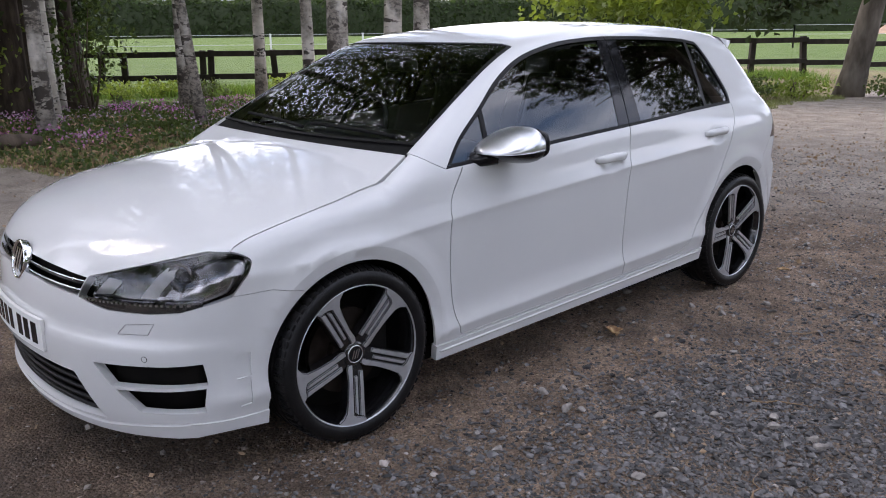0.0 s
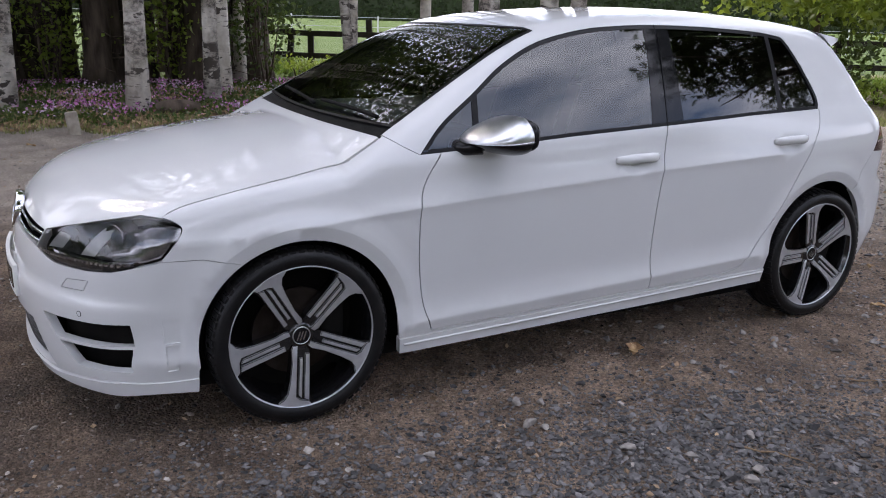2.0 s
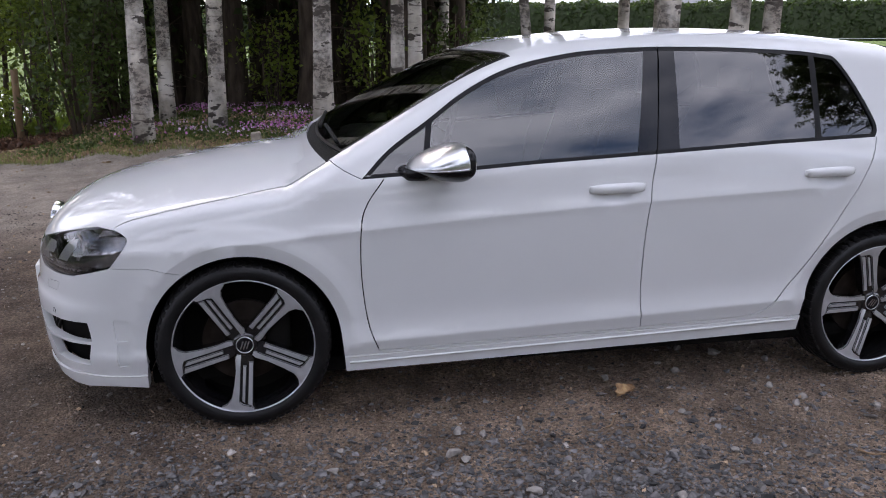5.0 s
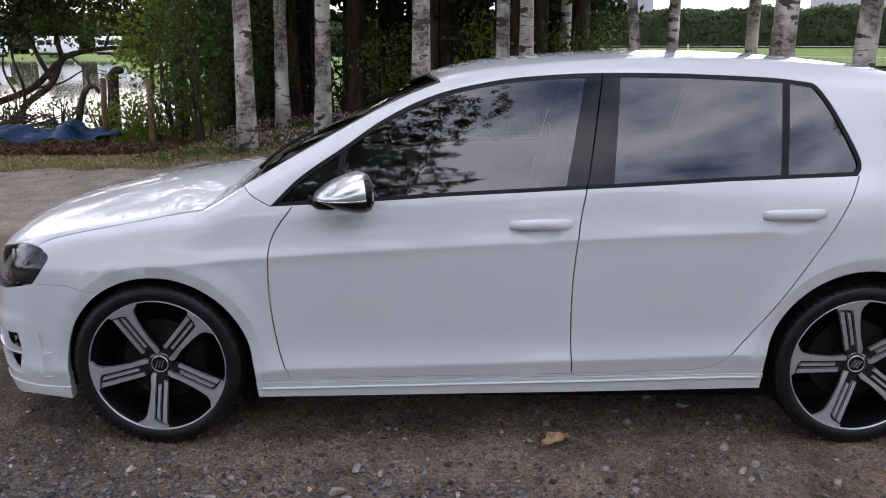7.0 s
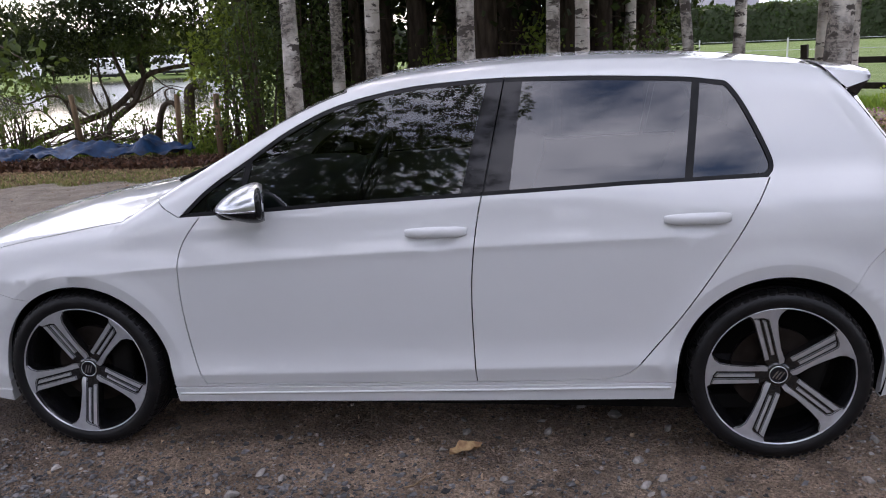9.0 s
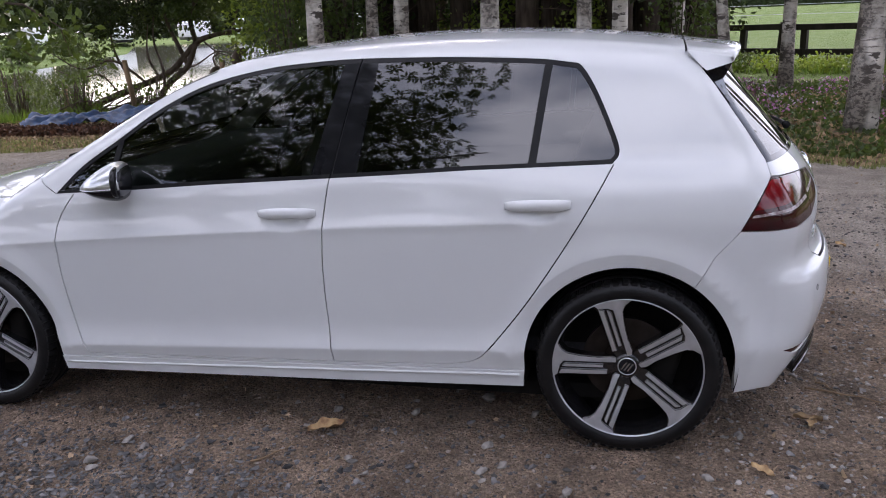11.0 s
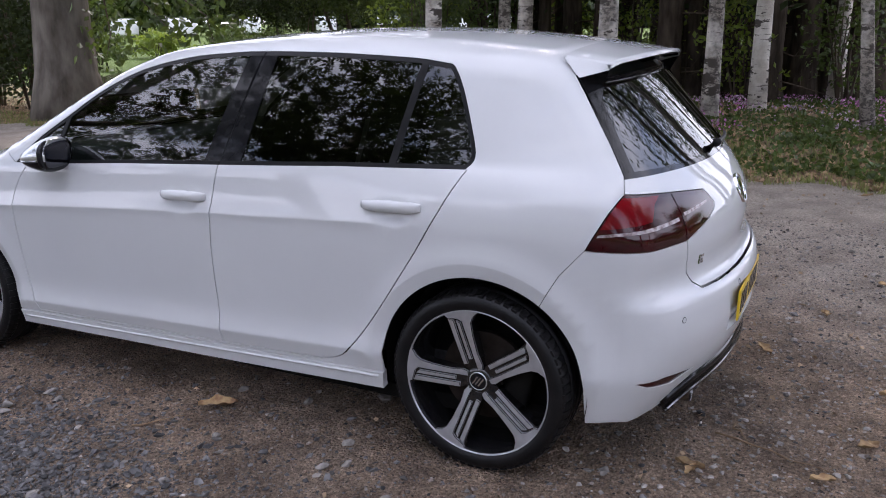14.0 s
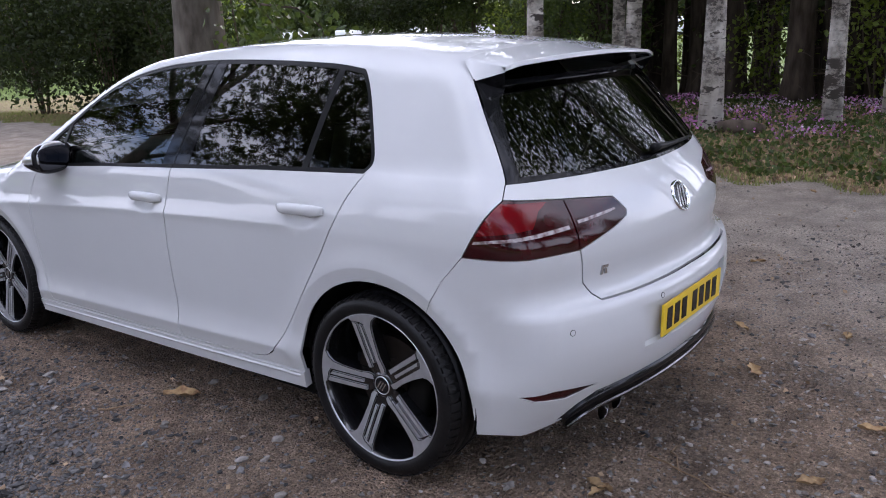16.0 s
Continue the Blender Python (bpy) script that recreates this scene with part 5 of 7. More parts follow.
# the side glass and pillar covers lie on one smooth barrel
SIDE_GLASS = ("quarter_light", "door_glass_front", "door_glass_rear", "fixed_glass", "b_pillar")
gp = np.vstack([side_parts[k][0] for k in SIDE_GLASS])
terms = lambda y, z: np.stack([np.ones_like(y), y - 1.5, z - 1.15, (y - 1.5) ** 2, (y - 1.5) * (z - 1.15), (z - 1.15) ** 2, (y - 1.5) ** 3], 1)
inner_part = (gp[:, 2] < 1.31)
barrel = np.linalg.lstsq(terms(gp[inner_part, 1], gp[inner_part, 2]), gp[inner_part, 0], rcond=None)[0]
for k in SIDE_GLASS:
    p, n, f = side_parts[k]
    y, z = p[:, 1] - 1.5, p[:, 2] - 1.15
    x = terms(p[:, 1], p[:, 2]) @ barrel
    n = np.stack([np.ones_like(x), -(barrel[1] + 2 * barrel[3] * y + barrel[4] * z + 3 * barrel[6] * y * y), -(barrel[2] + barrel[4] * y + 2 * barrel[5] * z)], 1)
    n /= np.linalg.norm(n, axis=1)[:, None]
    side_parts[k] = (np.stack([np.minimum(x, p[:, 0] + 0.003), p[:, 1], p[:, 2]], 1), n, f)

# ---- the car ----
car = empty("car", "glossy white five-door hatchback with black alloy wheels parked on gravel", "car")
for flip in (False, True):
    for key, name, mat, label, inset, flange in (
            ("front_wing", "front_wing", PAINT, "", 0, 0.014), ("door_front", "front_door", PAINT, "", 0, 0.014), ("door_rear", "rear_door", PAINT, "", 0, 0.014),
            ("body_side", "body_side", PAINT, "white body side with the rear quarter and roof rail", 0, 0.014), ("sill", "side_sill", PAINT, "", -0.006, 0.03), ("window_trim", "window_trim", TRIM_BLACK, "satin black window surround", 0.002, 0.012),
            ("b_pillar", "door_pillar", GLOSS_BLACK, "gloss black door pillar covers", 0.003, 0.01), ("quarter_light", "quarter_light", GLASS, "", 0.005, 0), ("door_glass_front", "front_door_window", GLASS, "clear front door window", 0.005, 0),
            ("door_glass_rear", "rear_door_window", PRIVACY, "dark tinted rear door window", 0.005, 0), ("fixed_glass", "fixed_rear_window", PRIVACY, "small dark tinted fixed window", 0.005, 0)):
        panel(name, side_parts[key], mat, car, label, inset, flange, flip)
panel("front_bumper", nose_parts["front_bumper"], PAINT, car, "white front bumper with side intakes", 0, 0.03)
panel("front_splitter", nose_parts["splitter"], PAINT, car, "white lower lip of the front bumper", -0.007, 0.04)
for k in ("vent_up", "vent_low", "vent_up_far", "vent_low_far"):
    panel("bumper_vent", nose_parts[k], PAINT, car, "shallow white recess in the bumper corner", 0.006, 0.004)
panel("headlamp_lens", nose_parts["lamp"], LENS, car, "clear headlamp lens", 0.0, 0)
panel("headlamp_lens", nose_parts["lamp_far"], LENS, car, "clear headlamp lens", 0.0, 0)
panel("bonnet", top_parts["bonnet"], PAINT, car, "white bonnet", 0, 0.014)
panel("roof", top_parts["roof"], PAINT, car, "white roof", 0, 0.014)
panel("cowl", top_parts["cowl"], COWL, car, "black plastic cowl below the windscreen", 0.012, 0.01)
panel("windscreen_trim", top_parts["screen_trim"], TRIM_BLACK, car, "", 0.001, 0.01)
panel("windscreen", top_parts["screen"], SCREEN, car, "raked clear windscreen", 0.003, 0)
panel("rear_bumper", tail_parts["rear_bumper"], PAINT, car, "white rear bumper", 0, 0.03)
panel("tailgate", tail_parts["tailgate"], PAINT, car, "white tailgate", 0, 0.014)
panel("rear_window_surround", tail_parts["rear_surround"], GLOSS_BLACK, car, "", 0.001, 0.01)
panel("rear_window", tail_parts["rear_glass"], REAR_GLASS, car, "dark tinted rear window", 0.004, 0)
panel("plate_bay", tail_parts["plate_bay"], PAINT, car, "white recess for the rear plate", 0.022, 0.0)
panel("rear_diffuser", tail_parts["diffuser"], GLOSS_BLACK, car, "gloss black rear diffuser", 0.004, 0.05)
for k in ("", "_far"):
    lamp = panel("tail_lamp", tail_parts["tail_lamp" + k], DARK_LENS, car, "smoked dark red tail lamp", 0.001, 0.012)
    panel("red_segment", tail_parts["bright" + k], RED_LENS, lamp, "red upper corner of the lens", 0.0008, 0.006)
    panel("light_strip", tail_parts["led" + k], LED, lamp, "pale clear light strip", 0.0004, 0.006)
    panel("rear_reflector", tail_parts["reflector" + k], DARK_LENS, car, "slim dark red reflector", 0.004, 0.01)

# ---- wheels ----
def wheel(x, y, name="wheel"):
    """A left-hand wheel with its outer face towards +x; a part of the car, with its own pieces."""
    w = new(name)
    w.parent = car
    w.location = (x, y, 0.316)
    tyre_profile = [(-0.105, 0.254), (-0.112, 0.272), (-0.108, 0.298), (-0.094, 0.312), (-0.07, 0.3175), (-0.055, 0.3185), (-0.054, 0.3115), (-0.046, 0.3115), (-0.045, 0.319), (-0.006, 0.3195), (-0.005, 0.3115), (0.005, 0.3115), (0.006, 0.3195), (0.045, 0.319),
                    (0.046, 0.3115), (0.054, 0.3115), (0.055, 0.3185), (0.07, 0.3175), (0.094, 0.312), (0.106, 0.300), (0.1095, 0.286), (0.108, 0.272), (0.104, 0.262), (0.098, 0.255), (0.0, 0.245)]
    tyre_profile = [(d - 0.012, r) for d, r in tyre_profile]
    v, f = lathe(tyre_profile, 96, closed=True)
    tyre = solid("tyre", v, f, RUBBER, w, "black low-profile tyre", True)
    for s in (-1, 1):
        blocks = []
        for k in range(64):
            a = 2 * math.pi * k / 64
            ca, sa = math.cos(a), math.sin(a)
            pl = lambda u, q, d: (s * q - 0.012, (0.3185 + d - 0.02 * max(0, (q - 0.075) / 0.03) ** 2 * 0.55) * math.cos(a + u), (0.3185 + d - 0.02 * max(0, (q - 0.075) / 0.03) ** 2 * 0.55) * math.sin(a + u))
            blocks.append(prism([(-0.036, 0.058), (0.030, 0.058), (0.036, 0.075), (0.036, 0.101), (-0.030, 0.101), (-0.036, 0.075)], -0.006, 0.0025, pl))
        v, f = joined(*blocks)
        tagged(solid("tread", v, f, RUBBER, tyre), kind="stuff")
    v, f = lathe([(0.089, 0.2585), (0.0915, 0.2574), (0.0915, 0.2558), (0.087, 0.2530)], 96)
    solid("rim_lip", v, f, MACHINED, w, "bright machined rim edge", True)
    v, f = lathe([(0.089, 0.2510), (0.076, 0.2440), (0.03, 0.235), (-0.06, 0.228), (-0.10, 0.238)], 72)
    solid("rim_barrel", v, f, RIM_BLACK, w, "gloss black rim", True)
    v, f = lathe([(-0.02, 0.0), (-0.02, 0.155), (0.005, 0.157), (0.005, 0.08), (0.03, 0.075), (0.03, 0.0)], 48)
    solid("brake_disc", v, f, DISC, w, "rusty brake disc behind the spokes", False)
    v, f = lathe([(-0.06, 0.0), (-0.06, 0.23)], 32)
    solid("backing", v, f, UNDER, w)
    cal = box((0.07, 0.09, 0.19), (0.0, 0.125, 0.03), 0.02)
    part("caliper", cal, UNDER, w)
    face = lambda r: 0.062 + 0.026 * max(0.0, (r - 0.04) / 0.21) ** 0.8

    def lay(angle, lift):
        ca, sa = math.cos(angle), math.sin(angle)
        return lambda r, s, d: (face(r) + lift + d, r * ca + s * sa, r * sa - s * ca)

    def mesh_on(outline, angle, lo, hi):
        outline = outline * [1.098, 1.06]
        fine = split(np.vstack([outline, outline[:1]]), 0.014)[:-1]
        pl = lay(angle, 0)
        n = len(fine)
        verts = [pl(u, q, lo) for u, q in fine] + [pl(u, q, hi - 0.0015) for u, q in fine] + [pl(u, q, hi) for u, q in shrink(fine, 0.0013)]
        ids = [Vector(q) for q in shrink(fine, 0.0013)]
        faces = [(i, (i + 1) % n, n + (i + 1) % n, n + i) for i in range(n)]
        o = 2 * n
        tri = delaunay_2d_cdt(ids, [(i, (i + 1) % n) for i in range(n)], [], 1, 1e-7)
        faces += [tuple(o + tri[3][i][0] for i in q) for q in tri[2]]
        sgn = np.sum(fine[:, 0] * np.roll(fine[:, 1], -1) - fine[:, 1] * np.roll(fine[:, 0], -1)) < 0
        if sgn:
            faces[:n] = [q[::-1] for q in faces[:n]]
        else:
            faces[:n] = [q for q in faces[:n]]
        return verts, faces

    arm = np.array([(0.034, 0.010), (0.06, 0.0100), (0.200, 0.0075), (0.209, -0.006), (0.216, -0.040), (0.2315, -0.052), (0.2335, 0.010), (0.2285, 0.088), (0.2195, 0.070), (0.208, 0.048), (0.190, 0.036), (0.15, 0.030), (0.09, 0.0265), (0.05, 0.031), (0.036, 0.026)])
    fin_a = np.array([(0.074, 0.0020), (0.195, -0.0005), (0.204, -0.0125), (0.074, -0.0095)])
    fin_b = np.array([(0.060, -0.0175), (0.206, -0.0210), (0.2125, -0.0385), (0.060, -0.0325)])
    body = np.array([(0.03, 0.024), (0.09, 0.0265), (0.15, 0.031), (0.19, 0.039), (0.225, 0.075), (0.2315, 0.0), (0.2285, -0.058), (0.212, -0.047), (0.19, -0.0415), (0.10, -0.036), (0.05, -0.034), (0.03, -0.02)])
    for k in range(5):
        a = radians(-96 + 72 * k)
        sp = solid("spoke", *mesh_on(body, a, -0.045, -0.006), RIM_BLACK, w, "gloss black spoke")
        solid("machined_arm", *mesh_on(arm, a, -0.006, 0.0015), MACHINED, sp, "bright machined spoke face")
        solid("machined_fin", *mesh_on(fin_a, a, -0.006, 0.0012), MACHINED, sp, "bright machined fin")
        solid("machined_fin", *mesh_on(fin_b, a, -0.006, 0.0012), MACHINED, sp, "bright machined fin")
        b = a + radians(-17)
        v, f = lathe([(0.0, 0.0), (0.0, 0.0085), (0.012, 0.0085), (0.012, 0.0)], 6)
        solid("wheel_bolt", [(q[0] + 0.052, q[1] + 0.060 * math.cos(b), q[2] + 0.060 * math.sin(b)) for q in v], f, RIM_BLACK, w)
    v, f = lathe([(0.03, 0.050), (0.0580, 0.046), (0.0615, 0.043), (0.0632, 0.033)], 40)
    solid("hub", v, f, RIM_BLACK, w, "gloss black hub", True)
    v, f = lathe([(0.060, 0.0335), (0.0650, 0.0325), (0.0655, 0.0300), (0.0645, 0.0290)], 40)
    cap = solid("centre_cap_ring", v, f, SATIN, w, "", True)
    v, f = lathe([(0.0645, 0.0285), (0.0645, 0.0)], 40)
    solid("centre_cap", v, f, GLOSS_BLACK, w, "black centre cap")
    bars = [prism([(-0.0025, -0.016), (0.0025, -0.016), (0.0025, 0.016), (-0.0025, 0.016)], 0.0645, 0.067, (lambda o, t: (lambda u, q, d: (d, o + u + q * t, q)))(o, t)) for o, t in ((-0.011, 0.35), (0.0, 0.35), (0.011, 0.35))]
    v, f = joined(*bars)
    solid("cap_mark", v, f, CHROME, w)
    return w


made = {}
first = wheel(0.7755, 0.0)
for x, y, turn, roll in ((0.7575, 2.631, 0, -15), (-0.7755, 0.0, math.pi, 20), (-0.7575, 2.631, math.pi, 40)):
    copy_thing(first, Matrix.Translation((x, y, 0.316)) @ Matrix.Rotation(turn, 4, "Z") @ Matrix.Rotation(radians(roll), 4, "X"))

# arch liners, floor and the dark inside of the shell
for y, c in ((0.0, ARCH_F), (2.631, ARCH_R)):
    for s in (1, -1):
        a = np.radians(np.linspace(-15, 195, 40))
        r = c[2] + 0.012
        v = [(s * d, c[0] + r * math.cos(t), c[1] + r * math.sin(t)) for t in a for d in (0.80, 0.50)] + [(s * 0.50, c[0], c[1])]
        f = [(2 * i, 2 * i + 1, 2 * i + 3, 2 * i + 2) for i in range(39)] + [(2 * i + 1, 80, 2 * i + 3) for i in range(39)]
        solid("arch_liner", v, f, UNDER, car, "black wheel arch liner", True)
part("underbody", box((1.50, 3.2, 0.06), (0, 1.25, 0.180), 0.01), UNDER, car, "dark underbody", False)
part("engine_bay", box((1.0, 1.1, 0.35), (0, -0.05, 0.45), 0.05), UNDER, car, "", False)
part("front_backing", box((1.30, 0.10, 0.48), (0, -0.52, 0.42), 0.02), UNDER, car, "", False)
part("boot_floor", box((1.30, 0.75, 0.36), (0, 2.80, 0.48), 0.02), UNDER, car, "", False)

# ---- nose: lamps, grille, badge, plate ----
def off(p, d):
    p = np.asarray(p, float).reshape(-1, 3)
    return p - skin_normal(p) * d


def ribbon(line, d0, d1, h):
    """A slat along a line on the skin: from d0 to d1 below it, h high."""
    n = skin_normal(line)
    up = np.array([0, 0, h / 2])
    rings = [line - n * d0 + up, line - n * d0 - up, line - n * d1 - up, line - n * d1 + up]
    k = len(line)
    v = np.vstack(rings)
    f = [(r * k + i, r * k + i + 1, ((r + 1) % 4) * k + i + 1, ((r + 1) % 4) * k + i) for r in range(4) for i in range(k - 1)] + [(0, k, 2 * k, 3 * k), (4 * k - 1, 3 * k - 1, 2 * k - 1, k - 1)]
    return v, f


for name, z0, z1, w in (("grille_slat", 0.662, 0.664, 0.445), ("grille_slat", 0.634, 0.640, 0.435)):
    line = on_front(np.array([(x, z0 + (z1 - z0) * (1 - abs(x) / w)) for x in np.linspace(-w, w, 40)]))
    solid(name, *ribbon(line, 0.004, 0.02, 0.0045), CHROME, car, "thin chrome grille slat", True)
    solid("grille_slat_back", *ribbon(line - [0, 0, 0.008], 0.010, 0.03, 0.010), GLOSS_BLACK, car, "", True)
line = on_front(np.array([(x, 0.65) for x in np.linspace(-0.44, 0.44, 40)]))
solid("grille_back", *ribbon(line, 0.045, 0.06, 0.10), UNDER, car, "", True)
for z in (0.222, 0.252, 0.284, 0.316, 0.346):
    w = 0.49 - (z - 0.21) * 0.55
    line = on_front(np.array([(x, z) for x in np.linspace(-w, w, 30)]))
    solid("lower_grille_slat", *ribbon(line, 0.018, 0.04, 0.009), TRIM_BLACK, car, "black lower grille slat", True)
line = on_front(np.array([(x, 0.28) for x in np.linspace(-0.5, 0.5, 30)]))
solid("lower_grille_back", *ribbon(line, 0.07, 0.08, 0.2), UNDER, car, "", True)
for s in (1, -1):
    line = on_front(np.array([(s * x, 0.34) for x in np.linspace(0.52, 0.80, 20)]))
    if s < 0:
        line = line[::-1]
    solid("intake_back", *ribbon(line, 0.06, 0.07, 0.2), UNDER, car, "black side intake", True)
# headlamp insides
for s in (1, -1):
    lamp = new("headlamp")
    lamp.parent = car
    lamp["label"] = "headlamp with a dark housing and bright reflectors"
    q = head_lamp
    inner = nose_parts["lamp" if s > 0 else "lamp_far"]
    panel("headlamp_housing", inner, LAMP_SILVER, lamp, "silvered lamp bowl", 0.050, 0)
    rim = on_front(np.array([(x, 0.604 + 0.012 * (x - 0.45)) for x in np.linspace(0.455, 0.80, 24)])) * [s, 1, 1]
    rim = rim if s > 0 else rim[::-1]
    solid("lamp_mask", *ribbon(rim - [0, 0, 0.009], 0.007, 0.03, 0.030), GLOSS_BLACK, lamp, "black band along the foot of the lamp")
    for i in range(0, len(rim) - 2):
        p = rim[i] * 0.5 + rim[i + 1] * 0.5
        solid("daylight_cell", *ribbon(np.array([rim[i] * 0.8 + rim[i + 1] * 0.2, rim[i] * 0.35 + rim[i + 1] * 0.65]) + [0, 0, 0.005], 0.0055, 0.02, 0.007), LED, lamp, "pale running light cell")
    rim2 = rim + [0, 0, 0.013]
    solid("lamp_trim", *ribbon(rim2, 0.005, 0.03, 0.004), CHROME, lamp, "chrome trim bar")
    top_rim = on_front(np.array([(x, 0.683 + (x - 0.47) * 0.268) for x in np.linspace(0.475, 0.745, 20)])) * [s, 1, 1]
    top_rim = top_rim if s > 0 else top_rim[::-1]
    solid("lamp_brow", *ribbon(top_rim - [0, 0, 0.012], 0.008, 0.04, 0.030), GLOSS_BLACK, lamp, "black upper edge of the lamp")
    for x, z, r in ((0.735, 0.690, 0.047), (0.600, 0.668, 0.038)):
        c = on_front(np.array([(x, z)]))[0]
        n = skin_normal(c[None])[0]
        d = Vector(((n[0] * 0.55) * s, n[1], 0)).normalized()
        c = Vector((c[0] * s, c[1], c[2])) - d * 0.022
        m = Matrix.Translation(c) @ d.to_track_quat("X", "Z").to_matrix().to_4x4()
        v, f = lathe([(-0.030, r * 0.72), (-0.004, r), (0.002, r * 0.97), (-0.010, r * 0.66), (-0.016, r * 0.62)], 36)
        solid("reflector_ring", [m @ Vector(p) for p in v], f, DARK_CHROME, lamp, "dark chrome lamp ring", True)
        v, f = lathe([(0.006, 0.0), (0.004, r * 0.3), (-0.003, r * 0.5), (-0.014, r * 0.64)], 30)
        solid("projector_lens", [m @ Vector(p) for p in v], f, GLOSS_BLACK, lamp, "glass projector lens", True)
    for x0, x1, z0, z1 in ((0.672, 0.712, 0.632, 0.728), (0.520, 0.552, 0.632, 0.686)):
        l2 = on_front(np.array([(x0 + (x1 - x0) * t, z0 + (z1 - z0) * t) for t in np.linspace(0, 1, 6)])) * [s, 1, 1]
        nn = skin_normal(l2)
        k = len(l2)
        side = np.array([0.020 * s, 0.014, 0.0])
        v = np.vstack([l2 - nn * 0.014 - side, l2 - nn * 0.026 + side])
        f = [(i, i + 1, k + i + 1, k + i) if s > 0 else (k + i, k + i + 1, i + 1, i) for i in range(k - 1)]
        solid("lamp_fin", v, f, FIN, lamp, "bright inner fin")


def disc_badge(name, at, way, r, marks=True):
    """A round badge: a chrome ring and bars on a black disc."""
    d = Vector(way).normalized()
    m = Matrix.Translation(at) @ d.to_track_quat("X", "Z").to_matrix().to_4x4()
    b = new(name)
    b.parent = car
    b["label"] = "round chrome badge with slanted bars"
    v, f = lathe([(-0.02, r * 0.96), (0.004, r), (0.008, r * 0.95), (0.006, r * 0.86), (0.0, r * 0.84)], 48)
    solid("badge_ring", [m @ Vector(p) for p in v], f, CHROME, b, "chrome ring", True)
    v, f = lathe([(0.0, r * 0.85), (0.0015, 0.0)], 48)
    solid("badge_disc", [m @ Vector(p) for p in v], f, GLOSS_BLACK, b, "black disc")
    bars = [prism([(-0.09 * r, -0.62 * r), (0.09 * r, -0.62 * r), (0.09 * r, 0.62 * r), (-0.09 * r, 0.62 * r)], 0.0, 0.006, (lambda o, t: (lambda u, q, dd: m @ Vector((dd, o + u + q * t, q))))(o, t)) for o, t in ((-0.36 * r, 0.35), (0.0, 0.35), (0.36 * r, 0.35))]
    v, f = joined(*bars)
    solid("badge_bars", v, f, CHROME, b, "chrome bars")


disc_badge("front_badge", (0, -0.824, 0.658), (0, -1, 0.22), 0.070)
disc_badge("rear_badge", (0, 3.313, 0.880), (0, 1, 0.42), 0.056)


def number_plate(name, y, z, sign, mat, label, tilt=0.0):
    m = Matrix.Translation((0, y, z)) @ Matrix.Rotation(tilt, 4, "X")
    p = part(name, box((0.52, 0.008, 0.111), (0, 0, 0), 0.003, m), mat, car, label, False)
    x = -0.225
    for k in range(7):
        x += 0.062 + (0.030 if k == 4 else 0)
        part("plate_bar", box((0.040, 0.002, 0.074), (x - 0.03, sign * 0.0052, 0), 0.0, m), GLOSS_BLACK, p, "black bar", False)
    return p


plate_line = on_front(np.array([(x, 0.450) for x in np.linspace(-0.26, 0.26, 27)]))
front_plate = solid("front_plate", *ribbon(plate_line, -0.009, 0.004, 0.111), PLATE_WHITE, car, "white number plate with plain black bars")
for k in range(7):
    x = -0.218 + 0.062 * k + (0.030 if k > 3 else 0)
    bar_line = on_front(np.array([(q, 0.450) for q in np.linspace(x, x + 0.040, 4)]))
    solid("plate_bar", *ribbon(bar_line, -0.0105, -0.006, 0.074), GLOSS_BLACK, front_plate, "black bar")
number_plate("rear_plate", 3.372, 0.512, 1, PLATE_YELLOW, "yellow number plate with plain black bars", -0.03)

# ---- mirrors, handles, wipers ----
def egg(c, r, e=0.75, n=20, m=28, cut_lo=-1.0, cut_hi=1.0, back=None):
    """A rounded block about c with half sizes r, between two heights."""
    verts, faces = [], []
    pw = lambda v, k: math.copysign(abs(v) ** k, v)
    for i in range(n + 1):
        t = math.asin(cut_lo) + (math.asin(cut_hi) - math.asin(cut_lo)) * i / n
        for j in range(m):
            a = 2 * math.pi * j / m
            x, y, z = pw(math.cos(t), e) * pw(math.cos(a), e), pw(math.cos(t), e) * pw(math.sin(a), e), pw(math.sin(t), e)
            y = min(y, back) if back is not None else y
            verts.append((c[0] + r[0] * x, c[1] + r[1] * y, c[2] + r[2] * z))
    for i in range(n):
        for j in range(m):
            k = (j + 1) % m
            faces.append((i * m + j, i * m + k, (i + 1) * m + k, (i + 1) * m + j))
    faces += [tuple(range(m - 1, -1, -1)), tuple(n * m + j for j in range(m))]
    return verts, faces


